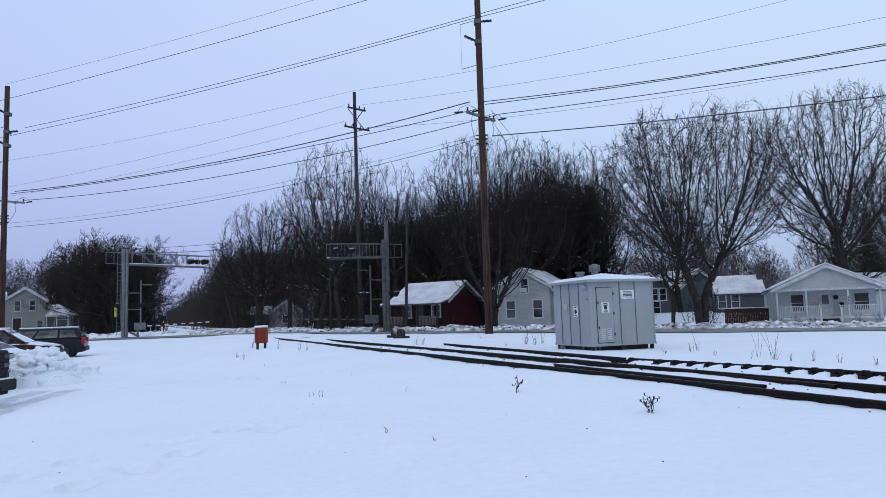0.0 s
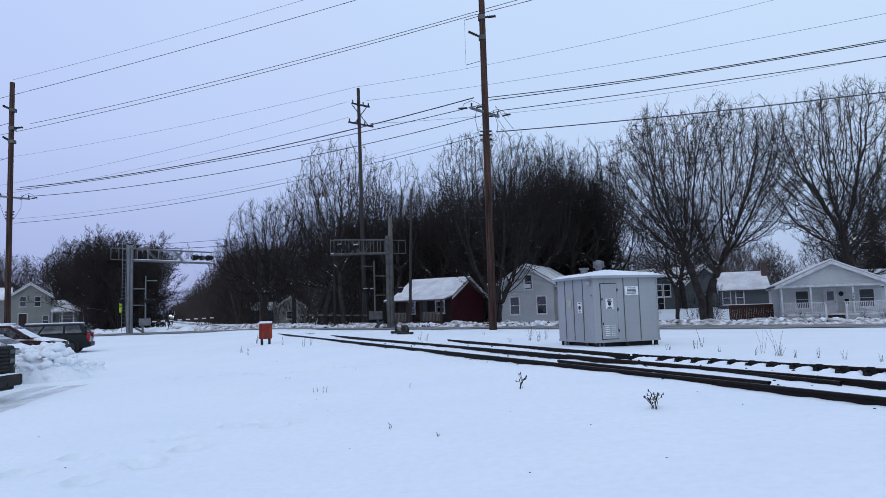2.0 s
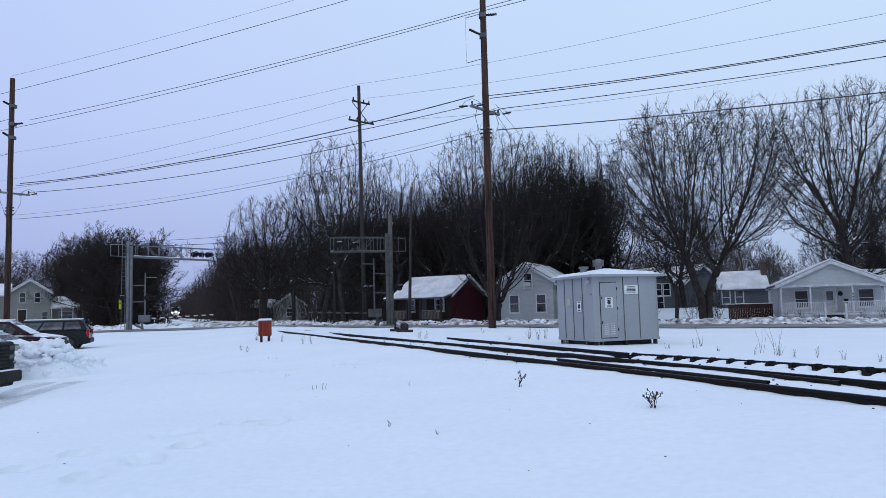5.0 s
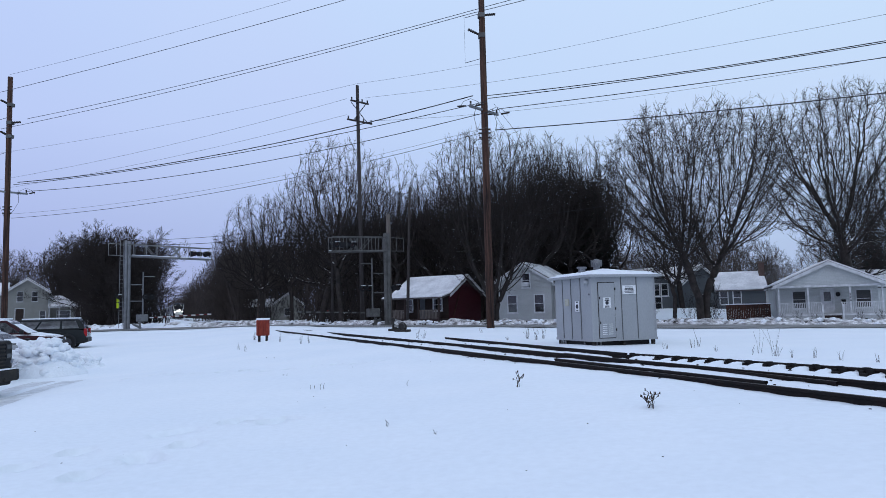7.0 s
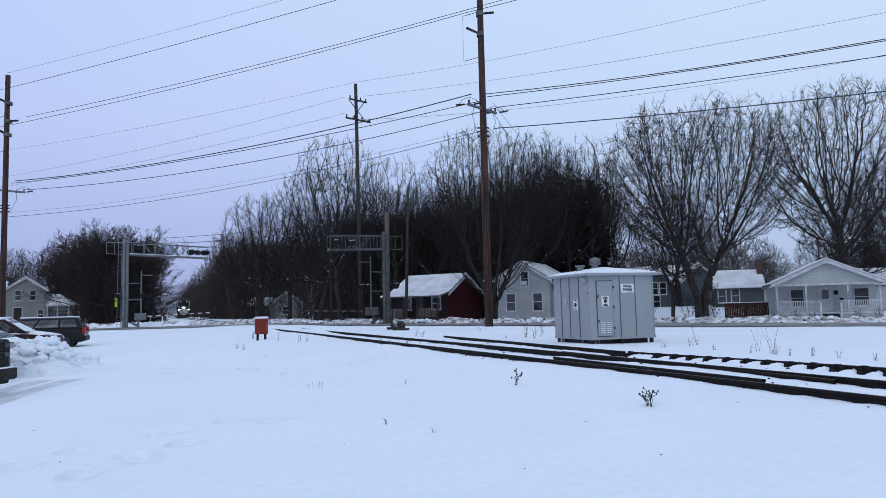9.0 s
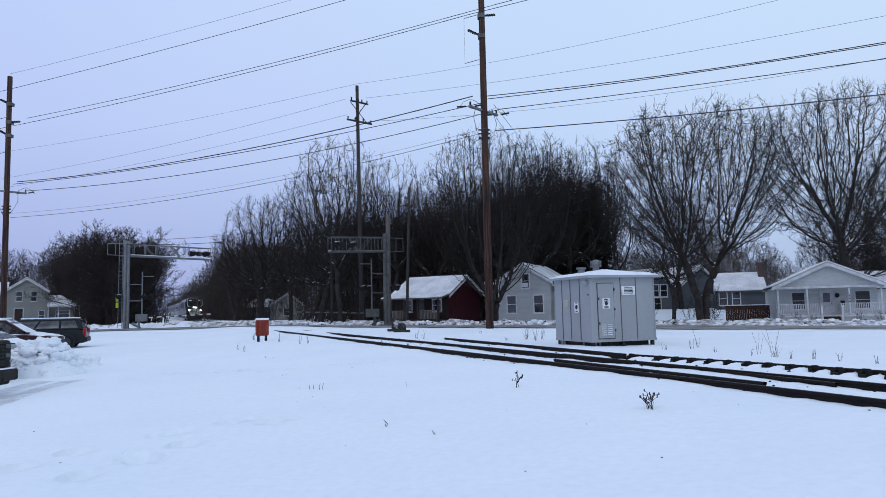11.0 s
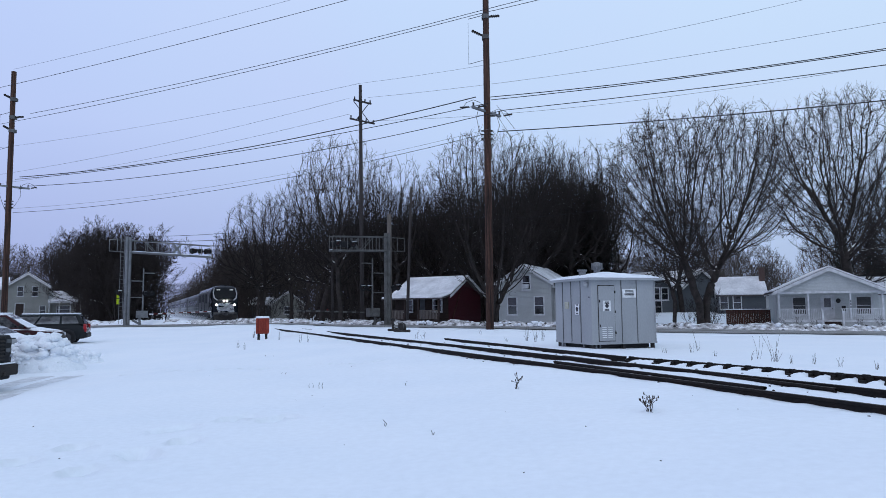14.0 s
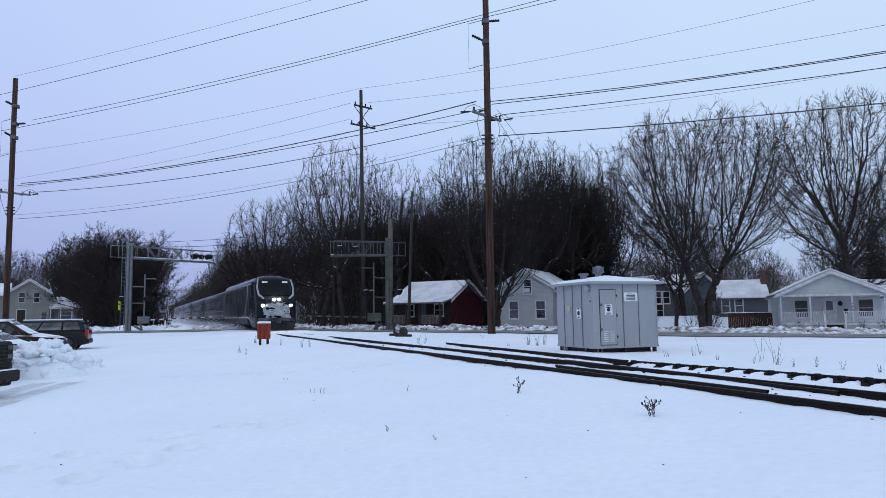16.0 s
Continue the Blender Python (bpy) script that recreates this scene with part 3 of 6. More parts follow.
tree_at("forked", -0.8, 80, 18.5, 330)
tree_at("slim", 2.2, 84, 20, 200)
tree_at("spruce", 18.2, 80, 15.6, 0, "dark green spruce among bare trees", squash=1.2)
for tx, ty, th in ((20.5, 80, 15.5), (14.4, 76, 20.0), (17.6, 79, 18.6), (11.4, 78, 20.0), (7.6, 76, 18.5), (-7.5, 86, 18.0), (-4.5, 90, 18.5), (-1.5, 86, 17.5), (1.5, 92, 19.0), (3.2, 87, 18.5), (-9.8, 92, 18.5), (13.6, 84, 19.5), (18.6, 88, 18.5), (8.2, 83, 19.0),  (16.2, 94, 20.0), (5.5, 86, 18.5), (12.0, 96, 20.5), (18.0, 84, 18.0), (14.8, 90, 20.0), (7.0, 95, 19.5), (20.0, 92, 18.0), (10.0, 100, 20.5), (10.8, 90, 20.0), (20.5, 98, 18.5)):
    tree_at("forked", tx, ty, th, tx * 40, "bare tree in the dark wood behind the houses", group="wood behind the houses")
tree_at("spruce", 57.5, 90, 13.5, 0, "dark green spruce behind the houses")
tree_at("spruce", 53.9, 91, 13, 50, "dark green spruce behind the houses")
tree_at("crooked", 27.5, 78, 15, 10)
tree_at("oak", 57, 84, 20, 100)
tree_at("slim", 33.5, 92, 14, 220)
tree_at("crooked", 48, 78, 18, 77)
for k, (bx, by, bh) in enumerate(((-37.2, 78, 10.0), (-38.8, 81, 12.6), (-41.2, 84, 13.4), (-43.0, 90, 12.5), (-39.8, 86, 12.6), (-37.5, 83, 11.5), (-45.5, 93, 14.2), (-49.5, 97, 14.0), (-54.0, 101, 13.0))):
    tree_at("bush", bx, by, bh, 47 * k, "broad dense bare thicket tree with many stems", group="thicket trees")

# the wood behind the houses
WOOD = random.Random(4)
for i in range(72):
    x, y = WOOD.uniform(-22, 25), WOOD.uniform(86, 124)
    tree_at(WOOD.choice(("slim", "far_forked", "far", "far_forked", "far")), x, y, WOOD.uniform(13, 18.5) - 0.12 * max(0, x - 16), WOOD.uniform(0, 360), "bare tree in the dark wood behind the houses", group="wood behind the houses")
for i in range(44):
    x, y = WOOD.uniform(36, 130), WOOD.uniform(125, 175)
    tree_at(WOOD.choice(("far", "far_forked")), x, y, WOOD.uniform(12, 17), WOOD.uniform(0, 360), "bare tree in the distant wood", group="distant wood")
# trees along the railway
for i in range(84):
    s = 118 + i * 4.6 + WOOD.uniform(-4, 4)
    tree_at(WOOD.choice(("far", "far_forked")), *along(s, 9 + WOOD.uniform(5.2, 9 + 7 * smooth((s - 140) / 30))), WOOD.uniform(12, 17) * (1 - 0.35 * smooth((s - 130) / 250)), WOOD.uniform(0, 360), "bare tree along the railway cutting", group="trees along the railway")
for i in range(16):
    s = 210 + i * 16 + WOOD.uniform(-6, 6)
    tree_at("far", *along(s, 9 - WOOD.uniform(11, 20)), WOOD.uniform(7, 10), WOOD.uniform(0, 360), "bare tree along the railway cutting", group="trees along the railway")
for i in range(22):
    tree_at(WOOD.choice(("far", "far_forked")), WOOD.uniform(-44, -8), WOOD.uniform(124, 148), WOOD.uniform(14, 19), WOOD.uniform(0, 360), "bare tree in the wood behind the cottage", group="wood behind the cottage")
for i in range(30):
    tree_at(WOOD.choice(("far", "far_forked")), WOOD.uniform(-112, -64), WOOD.uniform(112, 150), WOOD.uniform(12, 16.5), WOOD.uniform(0, 360), "bare tree behind the grey house", group="trees behind the grey house")
# scrub under the trees
for i in range(90):
    x, y = WOOD.uniform(-20, 30), WOOD.uniform(70, 96)
    if x > -4 and y < 86:
        continue
    plant("scrub", x, y, WOOD.uniform(0.6, 1.4), WOOD.uniform(0, 360), "leafless snowy scrub at the roadside", group="scrub")

for k, (bx, by, bs) in enumerate(((21.0, 57.2, 0.75), (22.6, 58.0, 0.9), (23.4, 59.0, 0.6), (17.6, 58.5, 0.7), (28.2, 56.6, 0.22), (29.2, 56.2, 0.25), (30.3, 55.6, 0.2), (33.2, 54.2, 0.24), (34.6, 53.7, 0.26), (27.2, 58.0, 0.4))):
    plant("scrub", bx, by, bs, 63 * k, "small leafless garden shrub poking through the snow", group="garden shrubs")


def underwood(seed, count, area, tall, label):
    """Countless thin saplings and dead stems that close the wood."""
    rnd = random.Random(seed)
    lines = []
    for k in range(count):
        x, y = area(rnd)
        h = rnd.uniform(0.35, 1) * tall
        z = ground_z(x, y) - 0.2
        b = Vector((x, y, z))
        t = b + Vector((rnd.gauss(0, 0.16) * h, rnd.gauss(0, 0.16) * h, h))
        m = b.lerp(t, 0.5) + Vector((rnd.gauss(0, 0.05) * h, 0, 0))
        lines.append(([b, m, t], [0.045, 0.035, 0.012]))
        for q in range(5):
            c = b.lerp(t, rnd.uniform(0.15, 0.9))
            e = c + Vector((rnd.gauss(0, 0.2) * h, rnd.gauss(0, 0.2) * h, rnd.uniform(0.02, 0.28) * h))
            lines.append(([c, e], [0.022, 0.01]))
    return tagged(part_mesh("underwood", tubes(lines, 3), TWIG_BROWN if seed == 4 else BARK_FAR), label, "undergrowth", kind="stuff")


def railside(r):
    s = r.uniform(118, 420)
    return along(s, 9 + r.uniform(5, 9 + 9 * smooth((s - 140) / 30)))


underwood(7, 1300, lambda r: (r.uniform(-46, -6), r.uniform(124, 146)), 11, "dense dark leafless underwood behind the cottage")
underwood(8, 300, lambda r: (r.uniform(5, 20), r.uniform(88, 106)), 16, "tall dark leafless saplings deep in the wood")
underwood(1, 1000, lambda r: (r.uniform(-19, 40), r.uniform(86, 112)), 9, "dense dark leafless underwood behind the houses")
underwood(6, 520, lambda r: (r.uniform(4, 20), r.uniform(84, 99)), 12, "tall dark leafless saplings behind the houses")
underwood(2, 2600, lambda r: (r.uniform(38, 140), r.uniform(128, 160)), 9, "dense dark leafless underwood in the distance")
underwood(3, 4200, railside, 11, "dense dark leafless underwood along the railway")
underwood(4, 350, lambda r: (r.uniform(-43, -36), r.uniform(78, 90)), 5, "dense dark leafless underwood below the thicket")
underwood(5, 1600, lambda r: (r.uniform(-120, -55), r.uniform(112, 140)), 9, "dense dark leafless underwood behind the grey house")


# ---- poles and wires ----
def pole(x, y, top, r0, r1, material, label, lean=(0, 0), name="utility_pole"):
    t = thing(name, on_ground(x, y), label, "utility pole", "poles")
    bm = bmesh.new()
    rod(bm, (0, 0, -0.5), (lean[0], lean[1], top), r0, r1, 14)
    for f in bm.faces:
        f.smooth = len(f.verts) == 4
    part("pole", bm, material, t)
    return t



def wire(a, b, sag, r, material=None, label="thin black overhead wire between the poles"):
    a, b = Vector(a), Vector(b)
    k = 28
    pts = [a.lerp(b, i / k) - Vector((0, 0, sag * 4 * (i / k) * (1 - i / k))) for i in range(k + 1)]
    ob = part_mesh("overhead_wire", tubes([(pts, [r] * (k + 1))], 5), material or WIRE)
    return tagged(ob, label, "overhead wire", "overhead wires")


pole(3.05, 43.92, 26, 0.26, 0.19, POLE_BROWN, "tall reddish-brown wooden power pole standing in the snow", (0.05, 0))
pole(-37.3, 58, 22.6, 0.25, 0.2, POLE_BROWN, "tall brown wooden power pole behind the parked cars", (-0.12, 0))
pole(-7.3, 62, 22.3, 0.2, 0.15, POLE_DARK, "grey wooden distribution pole with double crossarms", (-0.2, 0))
pole(-4.49, 57.76, 9.5, 0.21, 0.18, POLE_GREY, "weathered grey wooden pole stub by the crossing")
pole(-3.4, 65, 13.2, 0.16, 0.11, POLE_DARK, "slim dark wooden pole, leaning slightly", (0.5, 0))
pole(-12.6, 78, 12.5, 0.17, 0.12, POLE_DARK, "dark wooden pole among the trees")


def crossarm(t, z, half, turn, name="crossarm", material=None, r=0.07, pins=3, tilt=0.0):
    bm = boxed(-half, half, -r, r, z - r, z + r, 0.01, m=pose(0, 0, 0, 0, 0, turn) @ Matrix.Translation((0, 0, z)) @ pose(0, 0, 0, 0, tilt) @ Matrix.Translation((0, 0, -z)))
    arm = part(name, bm, material or POLE_GREY, t)
    for i in range(pins):
        u = (2 * i / (pins - 1) - 1) * (half - 0.12)
        x, y = u * math.cos(radians(turn)), u * math.sin(radians(turn))
        b2 = bmesh.new()
        rod(b2, (x, y, z), (x, y, z + 0.34), 0.035, 0.03, 8)
        for k in (0.14, 0.22, 0.3):
            rod(b2, (x, y, z + k - 0.02), (x, y, z + k + 0.02), 0.075, 0.06, 10)
        part("insulator", b2, IRON, arm)
    return arm


def standoff(t, z, dx, dy, rise):
    bm = bmesh.new()
    rod(bm, (0, 0, z), (dx, dy, z + rise), 0.075, 0.07, 8)
    for k in range(4):
        c = Vector((0, 0, z)).lerp(Vector((dx, dy, z + rise)), 0.45 + 0.15 * k)
        rod(bm, c - Vector((0.0, 0, 0.01)), c + Vector((dx * 0.05, dy * 0.05, 0.02)), 0.1, 0.1, 10)
    part("standoff_insulator", bm, IRON, t)
    part("bracket", boxed(-0.23, 0.23, -0.235, 0.235, z - 0.16, z + 0.14, 0.02), STEEL_DULL, t)


by_name = [o for o in bpy.data.objects if o.name.startswith("utility_pole")]
near_pole, left_pole, double_pole = by_name[0], by_name[1], by_name[2]
for t, z0, arms in ((near_pole, 14.35, (5.1, 6.5, 8.4)), (left_pole, 12.4, (4.9, 6.1, 7.7))):
    crossarm(t, z0, 1.5, 48, pins=2, material=STEEL, r=0.075)
    standoff(t, z0 + arms[0], -0.9, 0.1, 0.5)
    standoff(t, z0 + arms[1], 0.95, -0.1, 0.02)
    standoff(t, z0 + arms[2], -0.95, 0.1, 0.5)
    jumper = [(0.15, -0.2, z0 - 2.2), (0.6, -0.2, z0 - 1.7), (0.85, 0.1, z0 - 0.9), (0.6, 0.5, z0 + 0.25)]
    part_mesh("jumper_wire", tubes([(jumper, [0.016] * 4)], 5), WIRE, t)
    jumper = [(-0.15, -0.2, z0 - 2.2), (-0.5, -0.2, z0 - 1.4), (-0.7, -0.4, z0 - 0.5), (-0.5, -0.6, z0 + 0.3)]
    part_mesh("jumper_wire", tubes([(jumper, [0.016] * 4)], 5), WIRE, t)
    for q in (-1, 1):
        ex, ey = q * 0.92, q * 1.02
        arch = [(ex - 0.75, ey - 0.1, z0 - 0.1), (ex - 0.45, ey, z0 + 0.32), (ex, ey, z0 + 0.5), (ex + 0.45, ey, z0 + 0.3), (ex + 0.75, ey + 0.1, z0 - 0.05)]
        part_mesh("jumper_wire", tubes([(arch, [0.016] * 5)], 5), WIRE, t)
        for k in (-1, 1):
            part("strain_insulator", rodded((ex + k * 0.3, ey, z0 + 0.02), (ex + k * 0.85, ey - k * 0.2, z0 + 0.06), 0.06, n=8), IRON, t)
    for q in (-0.24, 0.24):
        for z in (-1.3, -1.55, -1.85):
            part("spool_insulator", rodded((q * 0.8, -0.05, z0 + z), (q * 1.6, -0.1, z0 + z), 0.055, n=8), IRON, t)
    bm = bmesh.new()
    rod(bm, (-0.2, 0, z0 + 3.5), (-1.15, 0, z0 + 3.25), 0.02, n=6)
    rod(bm, (-1.15, 0, z0 + 3.25), (-1.15, 0, z0 + 6.4), 0.007, n=5)
    rod(bm, (-0.2, 0, z0 + 6.6), (-1.15, 0, z0 + 6.35), 0.02, n=6)
    part("bracket_rod", bm, WIRE, t)
crossarm(double_pole, 20.7, 1.0, 42, material=POLE_DARK, pins=4)
crossarm(double_pole, 18.85, 1.4, 42, material=POLE_DARK, pins=4)
bm = bmesh.new()
rod(bm, (-0.75, -0.55, 20.6), (0.6, 0.5, 18.9), 0.04, n=6)
rod(bm, (0.5, 0.45, 20.6), (-0.5, -0.45, 18.9), 0.04, n=6)
part("brace", bm, POLE_DARK, double_pole)

# conductors: west pole to near pole, and on past the right
W = wire
W((-37.48, 58.00, 22.92), (3.43, 43.00, 25.66), 0.3, 0.012, WIRE_THIN)
W((-38.74, 58.00, 21.25), (2.73, 43.00, 24.3), 0.22, 0.02)
W((-35.81, 58.00, 18.93), (3.94, 43.00, 21.40), 0.35, 0.02)
W((-38.49, 58.00, 18.00), (2.22, 43.00, 20.77), 0.35, 0.02)
W((3.94, 43.00, 21.40), (47.30, 28.00, 28.01), 0.6, 0.02)
W((2.22, 43.00, 20.77), (47.12, 28.00, 26.92), 0.6, 0.02)
W((-36.50, 58.00, 13.32), (2.30, 43.00, 15.27), 0.8, 0.035)
W((-36.88, 58.00, 13.12), (3.21, 43.00, 14.88), 0.62, 0.025)
W((-35.78, 58.00, 12.51), (4.12, 43.00, 14.38), 0.9, 0.025)
W((3.22, 43.00, 15.26), (45.56, 28.00, 17.14), 0.8, 0.028)
W((3.29, 43.00, 15.07), (45.46, 28.00, 16.70), 0.58, 0.026)
W((4.12, 43.00, 14.38), (45.24, 28.00, 15.31), 0.32, 0.025)
W((3.69, 43.00, 12.97), (44.92, 28.00, 13.10), 0.5, 0.032, label="thick black telephone cable between the poles")
W((-36.95, 58.00, 10.21), (3.17, 43.00, 12.90), 0.9, 0.018)
W((-37.26, 58.00, 10.56), (3.18, 43.00, 13.16), 0.9, 0.010, WIRE_THIN)
# the thinner line over the double-armed pole
W((-59.99, 84.00, 21.85), (-7.59, 62.00, 22.72), 0.6, 0.013, WIRE_THIN)
W((-59.81, 84.00, 18.31), (-8.50, 62.00, 21.32), 0.7, 0.014, WIRE_THIN)
W((-59.75, 84.00, 17.23), (-8.50, 62.00, 19.80), 0.7, 0.014, WIRE_THIN)
W((-7.59, 62.00, 22.72), (32.58, 38.00, 22.08), 0.8, 0.012, WIRE_THIN)
W((-6.80, 62.00, 21.35), (32.27, 38.00, 19.04), 0.55, 0.013, WIRE_THIN)
W((-6.65, 62.00, 19.13), (32.13, 38.00, 16.45), 0.9, 0.013, WIRE_THIN)
# low service lines along the road
W((-27.84, 60.00, 7.87), (-3.13, 65.00, 10.93), 0.9, 0.022)
W((-27.85, 60.00, 8.23), (-3.12, 65.00, 11.15), 0.6, 0.018)
W((-3.13, 65.00, 10.93), (16.00, 60.00, 10.55), 0.8, 0.02)
W((20.11, 62.00, 9.12), (45.91, 56.00, 8.57), 0.4, 0.022)
# guy wires of the near pole
W((3.49, 43.00, 14.32), (7.79, 52.00, 11.09), 0.0, 0.014)
W((3.65, 43.00, 14.69), (8.89, 52.00, 11.29), 0.0, 0.014)


# ---- equipment shed ----
def shed_paint(name, c):
    return mat(name, c, tuple(v * 0.9 for v in c), rough=0.45, scale=1.2, fine=25, bump=0.04, stretch=(1, 1, 0.4), fine_mix=0.08)


SHED_GREY = shed_paint("shed_grey", (0.33, 0.345, 0.36))
SEAM_GREY = shed_paint("seam_grey", (0.12, 0.125, 0.13))
SIGN_WHITE = mat("sign_white", (0.78, 0.79, 0.8), rough=0.5, bump=0, fine_mix=0.05)
SIGN_INK = mat("sign_ink", (0.04, 0.04, 0.05), rough=0.5, bump=0)
BEIGE = mat("beige_plate", (0.5, 0.49, 0.4), rough=0.6, bump=0)


def sign(parent, m, w, h, rows, icon=0.0, seed=1, material=None):
    """A small plate with plain bars for lines of print."""
    rnd = random.Random(seed)
    plate = part("sign_plate", boxed(-w / 2, w / 2, -0.006, 0, -h / 2, h / 2, 0.0, m=m), material or SIGN_WHITE, parent, "white printed metal sign")
    bm = bmesh.new()
    for z, hh in rows:
        ww = w * rnd.uniform(0.45, 0.7)
        box(bm, -ww / 2, ww / 2, -0.010, -0.0061, z * h - hh * h / 2, z * h + hh * h / 2, m=m)
    if icon:
        rod(bm, m @ Vector((0, -0.0061, 0)), m @ Vector((0, -0.011, 0)), icon, icon, 16)
    part("print", bm, SIGN_INK, plate)
    return plate


def build_shed():
    w, d, z0, z1 = 2.92, 2.72, 0.2, 2.62
    t = thing("equipment_shed", on_ground(5.62, 25.7, 0, 20), "light grey metal equipment shed on legs with snowy roof", "shed")
    part("body", boxed(0, w, 0, d, z0, z1, 0.02), SHED_GREY, t)
    for x in (1.34, 2.04, 2.86):
        part("seam", boxed(x - 0.012, x + 0.012, -0.022, -0.001, z0, z1), SEAM_GREY if x < 2.8 else SHED_GREY, t)
    for y in (0.75, 1.45, 2.1):
        part("seam", boxed(-0.022, -0.001, y - 0.014, y + 0.014, z0, z1), SEAM_GREY, t)
    part("base_rail", boxed(-0.012, w + 0.012, -0.012, d + 0.012, z0 - 0.04, z0 + 0.05, 0.005), SHED_GREY, t)
    # roof: a low hipped lid with a turned-down rim, and snow on it
    bm = boxed(-0.2, w + 0.2, -0.2, d + 0.2, z1 - 0.02, z1 + 0.07, 0.015)
    part("roof", bm, SHED_GREY, t)
    bm = bmesh.new()
    n = 22
    g = [[None] * (n + 1) for _ in range(n + 1)]
    for i in range(n + 1):
        for j in range(n + 1):
            u, v = i / n, j / n
            e = min(u, v, 1 - u, 1 - v)
            h = 0.01 + 0.5 * min(0.5, e) + 0.06 * smooth(e * 9) + 0.02 * noise.noise((u * 6, v * 6, 0))
            wob = 0.02 * noise.noise((u * 12, v * 12, 5)) * (e < 0.01)
            g[i][j] = bm.verts.new((-0.19 + u * (w + 0.38) + wob, -0.19 + v * (d + 0.38) + wob, z1 + 0.07 + h))
    for i in range(n):
        for j in range(n):
            bm.faces.new((g[i][j], g[i + 1][j], g[i + 1][j + 1], g[i][j + 1])).smooth = True
    r = bmesh.ops.extrude_face_region(bm, geom=bm.faces[:])
    for v in r["geom"]:
        if isinstance(v, bmesh.types.BMVert):
            v.co.z = z1 + 0.072
    bmesh.ops.recalc_face_normals(bm, faces=bm.faces[:])
    part("snow_cover", bm, SNOW_CAP, t, "smooth snow lying on the roof")
    # turbine vent and stub vent
    bm = bmesh.new()
    rod(bm, (1.2, 1.4, z1 + 0.15), (1.2, 1.4, z1 + 0.5), 0.13, n=14)
    part("vent_pipe", bm, STEEL, t)
    bm = bmesh.new()
    bmesh.ops.create_uvsphere(bm, u_segments=18, v_segments=8, radius=0.21, matrix=Matrix.Translation((1.2, 1.4, z1 + 0.6)) @ Matrix.Diagonal((1, 1, 0.85, 1)))
    for f in bm.faces:
        f.smooth = False
    vent = part("turbine_vent", bm, STEEL, t, "finned round metal turbine vent")
    for k in range(14):
        a = k * 2 * math.pi / 14
        bm = boxed(0.2, 0.225, -0.006, 0.006, -0.13, 0.13, m=Matrix.Translation((1.2, 1.4, z1 + 0.6)) @ Matrix.Rotation(a, 4, "Z"))
        part("fin", bm, STEEL, vent)
    bm = rodded((0.45, 1.3, z1 + 0.1), (0.45, 1.3, z1 + 0.38), 0.14, n=14)
    rod(bm, (0.45, 1.3, z1 + 0.38), (0.45, 1.3, z1 + 0.45), 0.2, n=14)
    part("stub_vent", bm, STEEL, t)
    # door with hinges and louvres
    door = part("door", boxed(0.31, 1.01, -0.035, -0.003, z0 + 0.1, z0 + 2.18, 0.008), SHED_GREY, t)
    part("door_frame", boxed(0.285, 1.035, -0.006, -0.0005, z0 + 0.075, z0 + 2.205), IRON, door, "dark gap round the door")
    for z in (0.35, 1.15, 1.9):
        part("hinge", boxed(1.02, 1.06, -0.05, -0.01, z0 + z, z0 + z + 0.09, 0.006), IRON, door)
    for z in (0.62, 1.55):
        part("latch", boxed(0.32, 0.36, -0.06, -0.03, z0 + z, z0 + z + 0.1, 0.008), IRON, door)
    for k in range(6):
        for c in (0.53, 0.79):
            part("louvre", boxed(c - 0.1, c + 0.1, -0.05, -0.034, z0 + 0.22 + 0.075 * k, z0 + 0.245 + 0.075 * k, 0.005), SIGN_WHITE, door)
    sign(door, pose(0.66, -0.038, z0 + 1.42), 0.34, 0.4, ((0.36, 0.1), (0.22, 0.08), (-0.32, 0.08), (-0.42, 0.07)), 0.075, 3)
    sign(t, pose(1.69, -0.025, z0 + 1.9), 0.62, 0.34, ((0.32, 0.06), (0.16, 0.09), (0.0, 0.09), (-0.15, 0.09), (-0.3, 0.06)), 0, 5)
    sign(t, pose(-0.024, 0.98, z0 + 1.3, 0, 0, -90), 0.3, 0.42, ((0.4, 0.1), (-0.38, 0.1)), 0.09, 7)
    part("plate", boxed(-0.03, -0.002, 1.62, 1.92, z0 + 1.32, z0 + 1.6), BEIGE, t, "beige metal plate")
    bm = bmesh.new()
    bmesh.ops.create_uvsphere(bm, u_segments=14, v_segments=8, radius=0.12, matrix=Matrix.Translation((-0.05, 0.25, z0 + 2.22)))
    part("dome_lamp", bm, SHED_GREY, t, "small unlit dome lamp")
    part("lock", rodded((0.0, 0.12, z0 + 1.75), (-0.04, 0.12, z0 + 1.75), 0.035, n=10), mat("chrome", (0.8, 0.8, 0.8), rough=0.15, metal=1, bump=0), t)
    for x, y in ((0.12, 0.12), (w - 0.12, 0.12), (0.12, d - 0.12), (w - 0.12, d - 0.12), (w / 2, 0.12)):
        part("leg", boxed(x - 0.06, x + 0.06, y - 0.06, y + 0.06, -0.3, z0, 0.01), IRON, t)
    for x, y in ((0.1, d - 0.4), (0.1, d - 0.55), (0.1, d - 0.25), (0.3, 0.2), (0.5, 0.25), (0.1, 0.75)):
        part("conduit", rodded((x, y, -0.3), (x, y, z0 + 0.02), 0.035, n=8), STEEL, t)
    part("under_floor", boxed(0.2, w - 0.2, 0.25, d - 0.2, -0.02, z0 - 0.05), BLACK, t)


build_shed()

